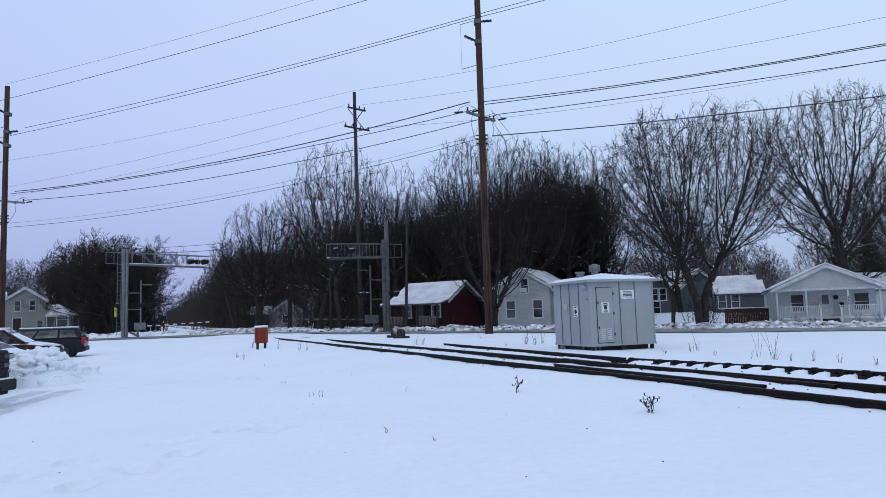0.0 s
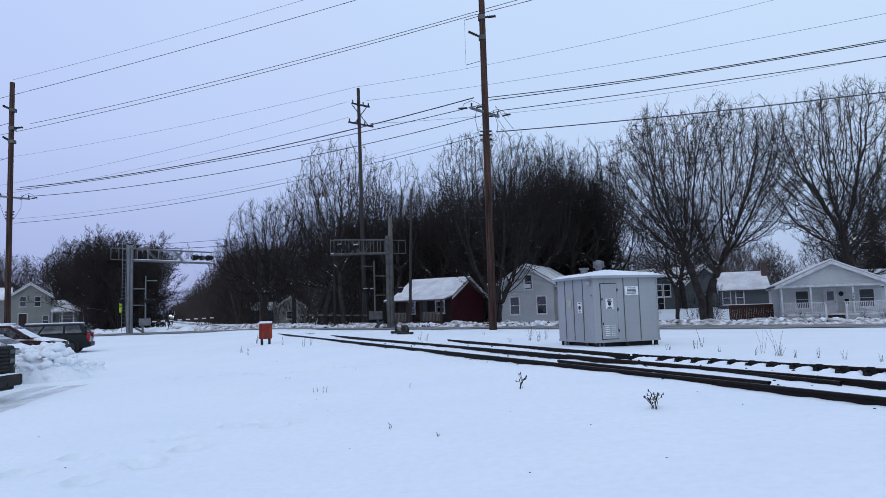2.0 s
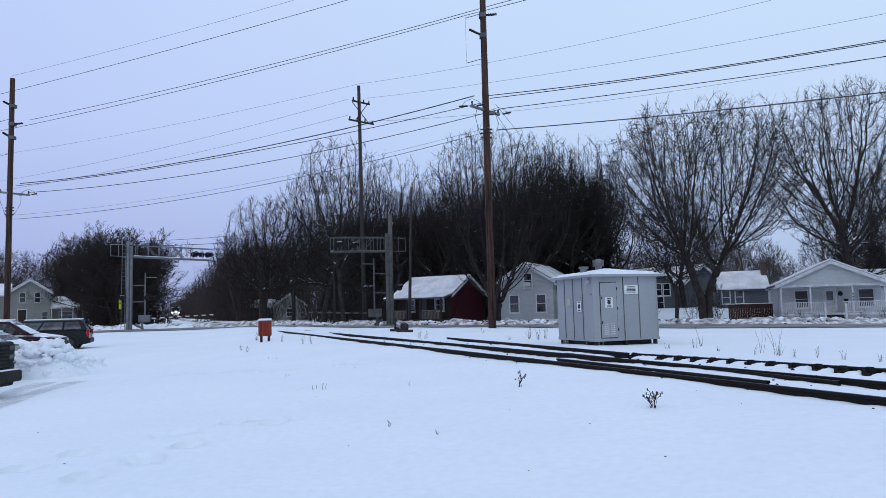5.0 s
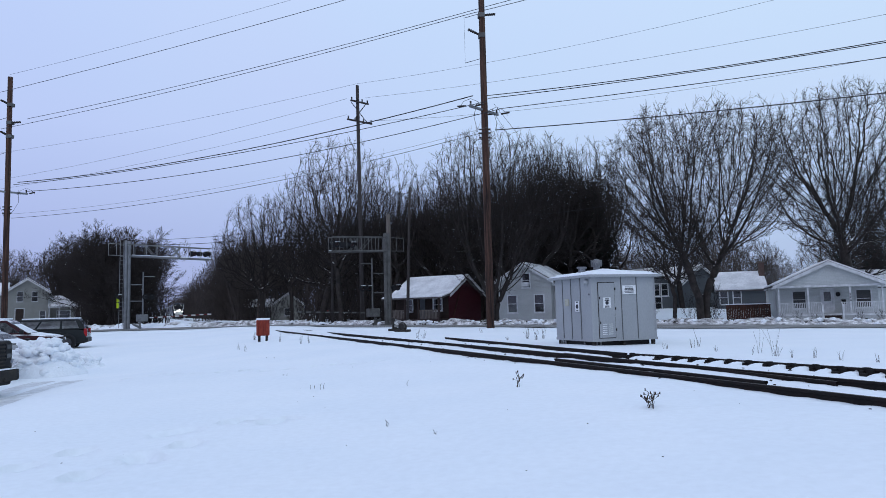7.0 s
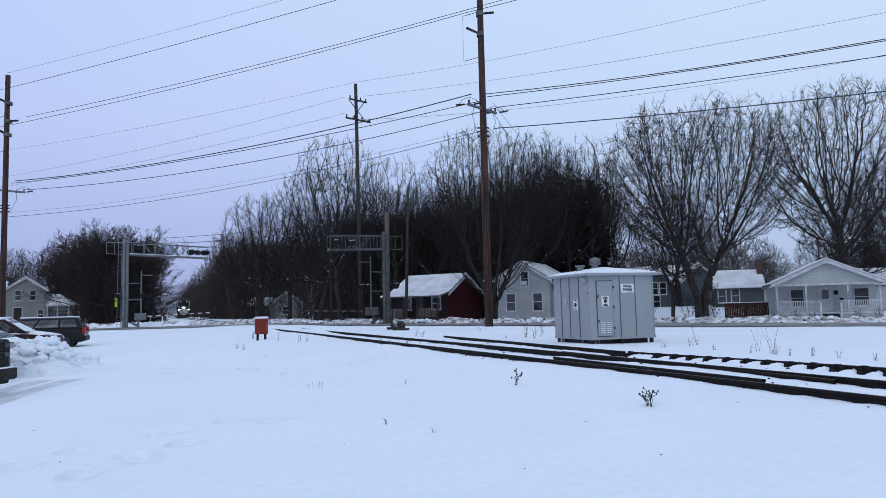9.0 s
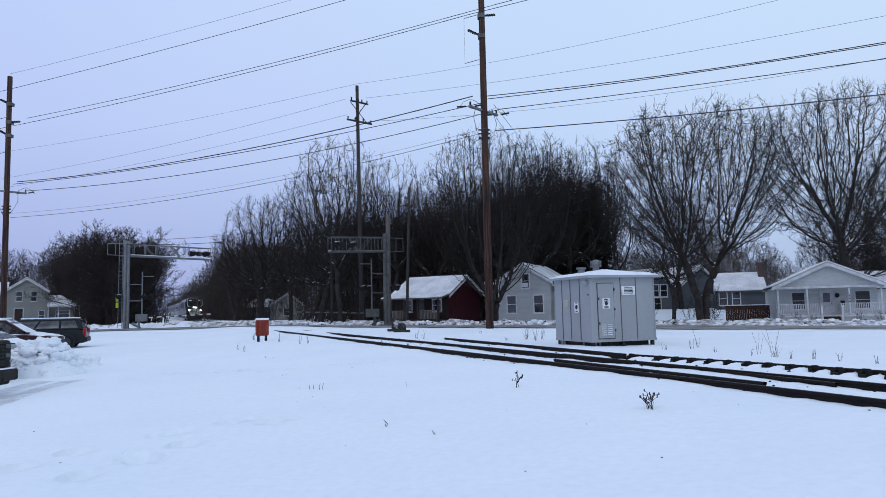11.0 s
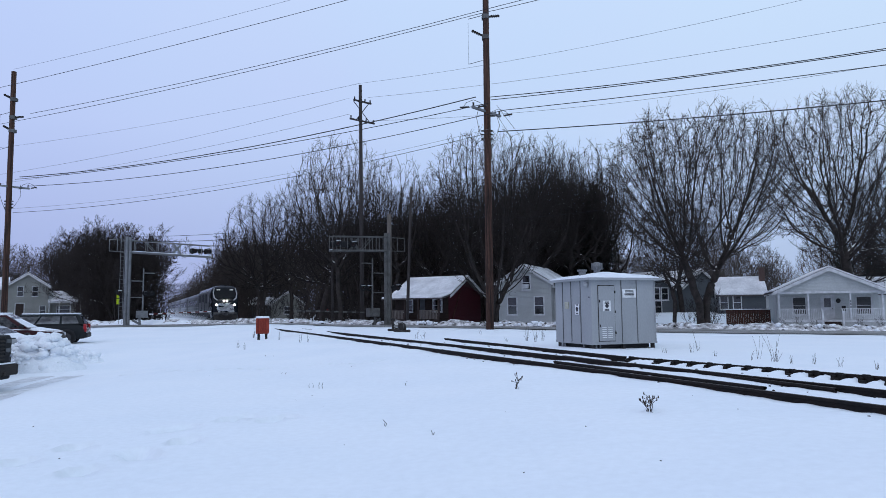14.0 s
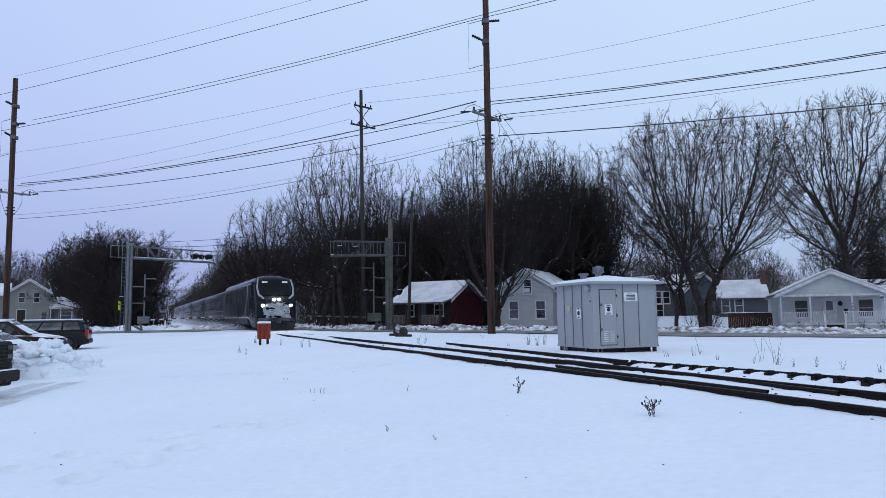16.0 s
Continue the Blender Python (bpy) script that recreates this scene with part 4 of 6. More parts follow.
# ---- grade crossing signals ----
WHITE_PAINT = mat("white_paint", (0.75, 0.76, 0.78), (0.62, 0.63, 0.66), rough=0.5, scale=3, fine=30, bump=0.03)
RED_PAINT = mat("red_paint", (0.12, 0.02, 0.018), rough=0.5, bump=0.02)
LENS = mat("signal_lens", (0.02, 0.004, 0.004), rough=0.3, bump=0, spec=0.3)
LIME = mat("lime_sign", (0.55, 0.72, 0.02), (0.5, 0.66, 0.02), rough=0.5, bump=0)


def signal_head(t, x, y, z, face):
    """A round flashing-light head with its disc and hood; face: -1 looks south, 1 north."""
    bm = rodded((x, y, z), (x, y + 0.03 * face, z), 0.29, n=20)
    disc = part("signal_disc", bm, BLACK, t)
    part("lens", rodded((x, y + 0.03 * face, z), (x, y + 0.06 * face, z), 0.15, 0.13, 16), LENS, disc, "unlit dark red lens")
    bm = bmesh.new()
    rod(bm, (x, y - 0.22 * face, z), (x, y, z), 0.13, 0.17, 12)
    part("housing", bm, BLACK, disc)
    bm = bmesh.new()
    for k in range(9):
        a0, a1 = math.pi * k / 9, math.pi * (k + 1) / 9
        q = [bm.verts.new((x + 0.17 * math.cos(a), y + f, z + 0.17 * math.sin(a))) for a, f in ((a0, 0.05 * face), (a1, 0.05 * face), (a1, 0.36 * face), (a0, 0.36 * face))]
        bm.faces.new(q)
    bmesh.ops.remove_doubles(bm, verts=bm.verts[:], dist=0.001)
    bmesh.ops.solidify(bm, geom=bm.faces[:], thickness=0.01)
    part("hood", bm, BLACK, disc)
    part("snow_cover", boxed(x - 0.14, x + 0.14, min(y, y + 0.34 * face), max(y, y + 0.34 * face), z + 0.165, z + 0.2, 0.015), SNOW_CAP, disc, "snow on the hood")


def build_cantilever(m, label, mast_h, arm_len, STEEL, near=True):
    t = thing("cantilever_signal", m, label, "crossing signal", "crossing signals")
    for x in (-0.13, 0.15):
        part("mast", rodded((x, 0, 0), (x, 0, mast_h), 0.16, 0.15, 14), STEEL, t)
    part("mast_base", boxed(-0.5, 0.5, -0.4, 0.4, -0.2, 0.12, 0.03), STEEL, t)
    # ladder
    if near:
        ladder = part("ladder", rodded((-0.4, -0.1, 0.2), (-0.36, -0.1, mast_h), 0.025, n=6), STEEL, t)
        part("ladder_rail", rodded((-0.72, -0.1, 0.2), (-0.68, -0.1, mast_h), 0.025, n=6), STEEL, ladder)
        for k in range(22):
            z = 0.4 + k * (mast_h - 0.5) / 22
            part("rung", rodded((-0.7, -0.1, z), (-0.38, -0.1, z), 0.014, n=5), STEEL, ladder)
    # back platform and arm
    zt, zb = mast_h - 0.35, mast_h - 1.5
    for a, b in (((-1.7, 0, zt), (0, 0, zt)), ((-1.7, 0, zb + 0.05), (0, 0, zb)), ((-1.7, 0, zb), (-1.7, 0, zt)), ((-1.0, 0, zb), (-1.0, 0, zt))):
        part("platform_rail", rodded(a, b, 0.03, n=6), STEEL, t)
    droop = -0.2
    for y in (-0.3, 0.3):
        part("arm_chord", rodded((0.1, y, zb), (arm_len, y, zb + droop), 0.085, n=10), STEEL, t)
        part("arm_chord", rodded((0.1, y, zt), (arm_len, y, zt + droop), 0.045, n=8), STEEL, t)
        n = 7
        for k in range(n + 1):
            x = 0.6 + (arm_len - 0.6) * k / n
            dz = droop * x / arm_len
            part("arm_post", rodded((x, y, zb + dz), (x, y, zt + dz), 0.03, n=6), STEEL, t)
        part("arm_brace", rodded((1.5, y, zt + droop * 0.2), (2.6, y, zb + droop * 0.4), 0.03, n=6), STEEL, t)
    for k in range(14):
        x = 0.4 + (arm_len - 0.5) * k / 13
        dz = droop * x / arm_len
        part("walkway_bar", boxed(x - 0.06, x + 0.06, -0.3, 0.3, zb + dz + 0.02, zb + dz + 0.06), STEEL, t)
    part("snow_cover", boxed(0.3, arm_len, -0.09, 0.09, 0, 0.05, 0.02, m=Matrix.Translation((0, -0.3, zb + 0.07)) @ Matrix.Rotation(math.atan(-droop / arm_len) , 4, "Y")), SNOW_CAP, t, "thin snow on the arm")
    # crossbuck of two boards
    for s in (-1, 1):
        part("crossbuck_board", boxed(-0.62, 0.62, -0.02, 0.02, -0.11, 0.11, 0, m=Matrix.Translation((arm_len * 0.56, -0.36 - 0.05 * s, (zt + zb) / 2 + droop * 0.56)) @ Matrix.Rotation(s * 0.9, 4, "Y")), STEEL, t)
    zc = (zt + zb) / 2 + droop * 0.9
    for x in (arm_len - 0.35, arm_len - 1.75):
        for f in (-1, 1):
            signal_head(t, x, 0.42 * f, zc, f)
    part("light_bracket", rodded((arm_len - 1.9, 0, zc), (arm_len - 0.2, 0, zc), 0.06, n=8), BLACK, t)
    part("signal_box", boxed(arm_len - 1.3, arm_len - 0.85, -0.2, 0.2, zc - 0.25, zc + 0.2, 0.03), BLACK, t)
    # lower signals on the mast
    zl = 3.2
    for f in (-1, 1):
        signal_head(t, -0.75, 0.4 * f, zl, f)
    for z in (2.35, 2.95) if near else ():
        part("warning_sign", boxed(-0.92, -0.66, -0.05, -0.03, z - 0.26, z + 0.26, 0.005), LIME, t, "lime-yellow warning sign")
    # side mast with arms and bell
    bm = rodded((1.45, 0, 1.4), (1.45, 0, 5.6), 0.075, 0.06, 10)
    side = part("side_mast", bm, STEEL, t)
    for z, x1 in ((5.15, 2.5), (2.75, 0.2), (4.35, 0.1)):
        part("side_arm", rodded((1.45, 0, z), (x1, 0, z), 0.045, n=8), STEEL, side)
    for x in (1.6, 2.2):
        signal_head(t, x, -0.3, zl - 0.05, 1)
    # gate mechanism and striped arm
    mech = part("gate_mechanism", boxed(0.9, 1.9, -0.3, 0.3, 0.75, 1.45, 0.05), STEEL, t)
    part("gate_post", rodded((1.2, 0, -0.1), (1.2, 0, 0.8), 0.11, n=10), STEEL, mech)
    part("counterweight", boxed(0.5, 1.4, -0.42, -0.32, 0.35, 0.55, 0.02, m=Matrix.Translation((0, 0, 0.75)) @ Matrix.Rotation(0.5, 4, "Y") @ Matrix.Translation((0, 0, -0.4))), STEEL, mech)
    n = 15
    for k in range(n):
        x0, x1 = 2.0 + k * 0.4, 2.4 + k * 0.4
        z = 1.12 + 0.014 * k
        part("gate_arm", boxed(x0, x1 - 0.002, -0.36, -0.32, z - 0.055, z + 0.055, 0.005), (WHITE_PAINT if near else STEEL, RED_PAINT if near else IRON)[k % 2], t)
    for k in (3, 8, 12):
        part("gate_lamp", boxed(2.1 + k * 0.4, 2.22 + k * 0.4, -0.4, -0.3, 1.19 + 0.014 * k, 1.3 + 0.014 * k, 0.02), RED_PAINT if k == 8 else BLACK, t)


build_cantilever(on_ground(-30.53, 65.83, 0, 36), "grey steel cantilever crossing signal with lowered striped gate", 8.65, 7.95, STEEL)
# its darker steel stands in for the shade of the trees
build_cantilever(on_ground(-4.6, 57, 0, 216), "grey steel cantilever crossing signal with lowered gate beside a wooden pole", 7.75, 5.25, STEEL_DULL, False)

# ---- small trackside things ----
FADED_RED = mat("faded_red", (0.33, 0.058, 0.036), (0.2, 0.035, 0.025), rough=0.7, scale=4, fine=25, bump=0.2, stretch=(4, 4, 0.6))


def build_marker():
    t = thing("trackside_cabinet", on_ground(-9.31, 35.29, 0, 12) @ Matrix.Diagonal((1.25, 1.2, 1.1, 1)), "faded red ribbed trackside cabinet on two legs, capped with snow", "trackside cabinet")
    part("body", boxed(-0.26, 0.26, -0.2, 0.2, 0.28, 1.02, 0.05), FADED_RED, t)
    for k in range(5):
        x = -0.2 + 0.1 * k
        part("rib", boxed(x - 0.022, x + 0.022, -0.235, -0.2, 0.3, 0.98, 0.01), FADED_RED, t)
    for x in (-0.15, 0.15):
        part("leg", boxed(x - 0.05, x + 0.05, -0.06, 0.06, -0.2, 0.3, 0.01), IRON, t)
    bm = boxed(-0.27, 0.27, -0.21, 0.21, 1.0, 1.1, 0.04)
    part("snow_cover", bm, SNOW_CAP, t, "snow cap")


build_marker()


def build_switch_stand():
    t = thing("switch_stand", on_ground(-2.98, 40.88, 0, 20), "black iron switch stand with a lever beside the track", "switch stand")
    part("base", boxed(-0.3, 0.45, -0.15, 0.15, 0.0, 0.14, 0.03), IRON, t)
    part("post", rodded((0, 0, 0.1), (0, 0, 0.62), 0.07, 0.05, 10), IRON, t)
    part("target", rodded((0, -0.03, 0.66), (0, 0.03, 0.66), 0.12, n=14), IRON, t)
    part("lever", rodded((0, -0.1, 0.2), (0.5, -0.25, 0.08), 0.03, n=8), IRON, t)
    t = thing("switch_machine", on_ground(-2.37, 39.73, 0, -15), "round black switch lamp housing half covered with snow", "switch lamp")
    bm = bmesh.new()
    bmesh.ops.create_uvsphere(bm, u_segments=16, v_segments=10, radius=0.3, matrix=Matrix.Translation((0, 0, 0.26)) @ Matrix.Diagonal((0.9, 0.6, 1, 1)))
    part("housing", bm, IRON, t)
    ring = [(0.18 * math.cos(a), -0.2, 0.3 + 0.22 * math.sin(a)) for a in np.linspace(0, 2 * math.pi, 18)]
    part_mesh("rim", tubes([(ring, [0.014] * 18)], 6), STEEL_DULL, t)
    part("foot", boxed(-0.45, 0.45, -0.2, 0.25, -0.05, 0.12, 0.03), IRON, t)


build_switch_stand()

# sleeper ends and rail braces that show through the snow beside the far switch rail
brace_bm = bmesh.new()
box(brace_bm, -0.1, 0.1, -0.16, -0.04, -0.16, 0.03, 0.02)
box(brace_bm, -0.14, -0.02, -0.24, -0.1, -0.16, -0.02, 0.015)
box(brace_bm, 0.03, 0.15, -0.2, -0.02, -0.16, 0.0, 0.015)
box(brace_bm, -0.07, 0.08, -0.34, -0.16, -0.18, -0.07, 0.02)
brace_me = bpy.data.meshes.new("rail_brace")
brace_bm.to_mesh(brace_me)
brace_me.materials.append(TIE)
BOLTS = random.Random(8)
for bx, by in BRACES:
    ob = new("rail_brace", brace_me)
    ob.parent = turnout
    ob.matrix_basis = Matrix.Translation((bx, by, 0.272)) @ Matrix.Rotation(-1.062 + BOLTS.uniform(-0.12, 0.12), 4, "Z") @ Matrix.Diagonal((BOLTS.uniform(0.5, 0.75), BOLTS.uniform(0.7, 1.0), BOLTS.uniform(0.8, 1.05), 1))


# ---- houses ----
def siding(name, c, pitch=0.12):
    """Painted clapboard: horizontal laps as fine relief."""
    m = mat(name, c, tuple(v * 0.85 for v in c), rough=0.6, scale=0.8, fine=12, bump=0, fine_mix=0.12)
    n, l = m.node_tree.nodes, m.node_tree.links
    b = n["Principled BSDF"]
    co = n.new("ShaderNodeTexCoord")
    wv = n.new("ShaderNodeTexWave")
    wv.wave_type, wv.bands_direction, wv.wave_profile = "BANDS", "Z", "SAW"
    wv.inputs["Scale"].default_value = 0.314 / pitch
    l.new(co.outputs["Object"], wv.inputs["Vector"])
    bp = n.new("ShaderNodeBump")
    bp.inputs["Strength"].default_value, bp.inputs["Distance"].default_value = 0.9, 0.03
    l.new(wv.outputs["Fac"], bp.inputs["Height"])
    l.new(bp.outputs[0], b.inputs["Normal"])
    return m


WHITE_SIDING = siding("white_siding", (0.5, 0.52, 0.52))
GREY_SIDING = siding("grey_siding", (0.42, 0.43, 0.43))
BLUE_SIDING = siding("blue_grey_siding", (0.1, 0.11, 0.12))
TAN_SIDING = siding("tan_siding", (0.28, 0.28, 0.26))
RED_SIDING = siding("red_siding", (0.047, 0.004, 0.009), 0.2)
TRIM = mat("white_trim", (0.6, 0.61, 0.63), rough=0.55, bump=0.02, fine_mix=0.08)
ROOF_EDGE = mat("roof_edge", (0.07, 0.065, 0.065), (0.1, 0.09, 0.09), rough=0.85, scale=2, fine=20, bump=0.3)
ROOF_SNOW = mat("roof_snow", (0.84, 0.85, 0.88), (0.62, 0.63, 0.66), rough=0.8, scale=0.7, fine=7, bump=0.4, fine_mix=0.15, depth=0.04)
PANE = glass("window_glass")
CURTAIN = mat("blind", (0.09, 0.09, 0.09), (0.05, 0.05, 0.052), rough=0.7, scale=1, fine=20, bump=0.1, stretch=(0.2, 1, 8))
DARK_WOOD = mat("dark_wood", (0.045, 0.03, 0.026), (0.03, 0.022, 0.02), rough=0.8, scale=2, fine=20, bump=0.3, stretch=(1, 1, 5))
FENCE_BROWN = mat("fence_brown", (0.075, 0.032, 0.022), (0.05, 0.024, 0.018), rough=0.8, scale=2, fine=18, bump=0.3, stretch=(6, 6, 0.6), random_tint=0.25)
BRICK = mat("chimney_brick", (0.13, 0.09, 0.08), (0.09, 0.06, 0.055), rough=0.9, scale=6, fine=20, bump=0.4)


def place(face, w, d):
    """The frame of a wall: x along it, y out of the house is negative."""
    return {"front": pose(0, 0, 0), "right": pose(w / 2, 0, 0, 0, 0, 90), "left": pose(-w / 2, d, 0, 0, 0, -90), "back": pose(0, d, 0, 0, 0, 180)}[face]


def add_window(t, face, w, d, x, z, ww, wh, trim=0.1, pane=None, bars=True, name="window"):
    m = place(face, w, d)
    win = new(name)
    win.parent = t
    win.matrix_basis = m @ Matrix.Translation((x, 0, z))
    for x0, x1, z0, z1 in ((-ww / 2 - trim, ww / 2 + trim, wh / 2, wh / 2 + trim), (-ww / 2 - trim, ww / 2 + trim, -wh / 2 - trim, -wh / 2), (-ww / 2 - trim, -ww / 2, -wh / 2, wh / 2), (ww / 2, ww / 2 + trim, -wh / 2, wh / 2)):
        part("window_frame", boxed(x0, x1, -0.06, 0.02, z0, z1, 0.008), TRIM, win)
    part("pane", boxed(-ww / 2, ww / 2, -0.012, 0.004, -wh / 2, wh / 2), pane or PANE, win)
    if bars:
        part("sash_bar", boxed(-ww / 2, ww / 2, -0.035, -0.013, -0.025, 0.025), TRIM, win)
    part("window_sill", boxed(-ww / 2 - trim - 0.04, ww / 2 + trim + 0.04, -0.1, 0.02, -wh / 2 - trim - 0.05, -wh / 2 - trim, 0.008), TRIM, win)
    return win


def add_door(t, face, w, d, x, z0, ww, wh, material, glazed=True):
    dr = new("door")
    dr.parent = t
    dr.matrix_basis = place(face, w, d) @ Matrix.Translation((x, 0, z0))
    part("door_leaf", boxed(-ww / 2, ww / 2, -0.03, 0.01, 0, wh, 0.01), material, dr)
    for x0, x1, a, b in ((-ww / 2 - 0.11, -ww / 2, 0, wh + 0.11), (ww / 2, ww / 2 + 0.11, 0, wh + 0.11), (-ww / 2, ww / 2, wh, wh + 0.11)):
        part("door_frame", boxed(x0, x1, -0.055, 0.02, a, b, 0.008), TRIM, dr)
    if glazed:
        part("pane", boxed(-ww * 0.3, ww * 0.3, -0.04, -0.031, wh * 0.52, wh * 0.9), PANE, dr)
    part("knob", rodded((ww * 0.4, -0.03, wh * 0.47), (ww * 0.4, -0.09, wh * 0.47), 0.035, n=8), IRON, dr)


def gable(t, w, d, eave, ridge, wall, axis="y", over=0.4, base=-0.4, roof_mat=None, y0=0.0, x0=0.0):
    """Walls and a snowy pitched roof; axis: the way the ridge runs."""
    if axis == "y":
        pts = [(x0 - w / 2, base), (x0 + w / 2, base), (x0 + w / 2, eave), (x0, ridge), (x0 - w / 2, eave)]
        part("wall", prism(bmesh.new(), pts, y0, y0 + d), wall, t)
        half, l0, l1 = w / 2, y0 - over, y0 + d + over
    else:
        pts = [(y0, base), (y0 + d, base), (y0 + d, eave), (y0 + d / 2, ridge), (y0, eave)]
        part("wall", prism(bmesh.new(), pts, x0 - w / 2, x0 + w / 2, "x"), wall, t)
        half, l0, l1 = d / 2, x0 - w / 2 - over, x0 + w / 2 + over
    slope = (ridge - eave) / half
    for s in (-1, 1):
        c = x0 if axis == "y" else y0 + d / 2
        for nm, lift, th, mm, inset in (("roof", 0.02, 0.14, ROOF_EDGE, 0.0), ("roof_snow", 0.163, 0.1, roof_mat or ROOF_SNOW, 0.04)):
            e = half + over - inset
            pr = [(c, ridge + lift), (c + s * e, ridge + lift - slope * e), (c + s * e, ridge + lift + th - slope * e), (c, ridge + lift + th)]
            part(nm, prism(bmesh.new(), pr, l0 + inset, l1 - inset, "y" if axis == "y" else "x"), mm, t)
    # barge boards
    for s in (-1, 1):
        e = half + over
        c = x0 if axis == "y" else y0 + d / 2
        pr = [(c, ridge - 0.14), (c + s * e, ridge - 0.14 - slope * e), (c + s * e, ridge + 0.1 - slope * e), (c, ridge + 0.1)]
        for k in (l0 - 0.03, l1 - 0.0):
            part("barge_board", prism(bmesh.new(), pr, k, k + 0.03, "y" if axis == "y" else "x"), TRIM, t)


def railing(t, x0, x1, y, z0, z1, step=0.14):
    rl = part("railing", boxed(x0, x1, y - 0.04, y + 0.04, z1 - 0.06, z1, 0.01), TRIM, t)
    part("bottom_rail", boxed(x0, x1, y - 0.03, y + 0.03, z0 + 0.06, z0 + 0.12), TRIM, rl)
    n = int((x1 - x0) / step)
    for k in range(n):
        x = x0 + (k + 0.5) * (x1 - x0) / n
        part("baluster", boxed(x - 0.028, x + 0.028, y - 0.02, y + 0.02, z0 + 0.12, z1 - 0.06), TRIM, rl)


def porch_house():
    w, d = 8.6, 9.0
    t = thing("porch_house", pose(31.9, 56.0, -0.15, 0, 0, -22) @ Matrix.Diagonal((0.89, 1, 1, 1)), "small white clapboard house with a railed front porch and snowy roof", "house")
    eave, ridge, fl = 2.95, 4.72, 0.5
    gable(t, w, d, eave, ridge, WHITE_SIDING, "y", 0.45, y0=2.0)
    # porch: floor, gable beam, posts, rails
    part("porch_floor", boxed(-w / 2, w / 2, 0.0, 2.0, fl - 0.15, fl), TRIM, t)
    part("porch_skirt", boxed(-w / 2, w / 2, 0.02, 0.06, -0.3, fl - 0.15), GREY_SIDING, t)
    slope = (ridge - eave) / (w / 2)
    part("porch_gable", prism(bmesh.new(), [(-w / 2, eave - 0.12), (w / 2, eave - 0.12), (w / 2, eave), (0, ridge), (-w / 2, eave)], -0.02, 0.1), WHITE_SIDING, t)
    part("porch_beam", boxed(-w / 2, w / 2, -0.05, 0.14, eave - 0.24, eave - 0.06, 0.01), TRIM, t)
    for s in (-1, 1):
        e = w / 2 + 0.45
        for nm, lift, th, mm, ins in (("porch_roof", 0.02, 0.14, ROOF_EDGE, 0), ("porch_roof_snow", 0.163, 0.1, ROOF_SNOW, 0.04)):
            pr = [(0, ridge + lift), (s * (e - ins), ridge + lift - slope * (e - ins)), (s * (e - ins), ridge + lift + th - slope * (e - ins)), (0, ridge + lift + th)]
            part(nm, prism(bmesh.new(), pr, -0.45 + ins, 1.55), mm, t)
        pr = [(0, ridge - 0.16), (s * e, ridge - 0.16 - slope * e), (s * e, ridge + 0.12 - slope * e), (0, ridge + 0.12)]
        part("barge_board", prism(bmesh.new(), pr, -0.5, -0.46), TRIM, t)
    part("porch_ceiling", boxed(-w / 2, w / 2, 0.15, 2.0, eave - 0.16, eave - 0.1), TRIM, t)
    for x in (-4.22, -1.75, 1.68, 4.22):
        part("porch_post", boxed(x - 0.07, x + 0.07, 0.02, 0.16, fl, eave - 0.2, 0.01), TRIM, t)
    railing(t, -4.2, -0.75, 0.1, fl, fl + 0.95)
    railing(t, 0.95, 4.2, 0.1, fl, fl + 0.95)
    for x in (-0.72, 0.92):
        part("newel", boxed(x - 0.08, x + 0.08, -0.75, -0.6, -0.2, fl + 0.75, 0.01), TRIM, t)
        bm = bmesh.new()
        rod(bm, (x, -0.68, fl + 0.7), (x, 0.1, fl + 0.95), 0.05, n=6)
        part("stair_rail", bm, TRIM, t)
    for k in range(3):
        part("step", boxed(-0.6, 0.8, -0.85 + 0.28 * k, 0.02, -0.2, 0.05 + 0.16 * k, 0.01), DARK_WOOD, t)
    for x, ww in ((-2.3, 1.05), (3.1, 1.15)):
        win = add_window(t, "front", w, d, x, fl + 1.2, ww, 1.4, 0.1, CURTAIN)
        win.matrix_basis = pose(x, 2.0, fl + 1.2)
    dr_before = set(bpy.data.objects)
    add_door(t, "front", w, d, 0.1, fl, 0.95, 2.03, TRIM)
    for o in set(bpy.data.objects) - dr_before:
        if o.parent == t:
            o.matrix_basis = pose(0.1, 2.0, fl)
    bm = rodded((1.0, 2.0, fl + 1.6), (1.0, 1.9, fl + 1.6), 0.2, n=16)
    part("wreath", bm, BLACK, t, "dark round wreath")
    # number plate as plain marks
    for z in (1.5, 1.25, 1.0):
        part("number_bar", boxed(1.63, 1.73, -0.0, 0.018, fl + z, fl + z + 0.12), SIGN_INK, t)
    # mailbox and bushes
    part("letter_box", boxed(1.25, 1.6, 1.85, 1.98, fl + 0.75, fl + 1.15, 0.02), BLACK, t)


porch_house()


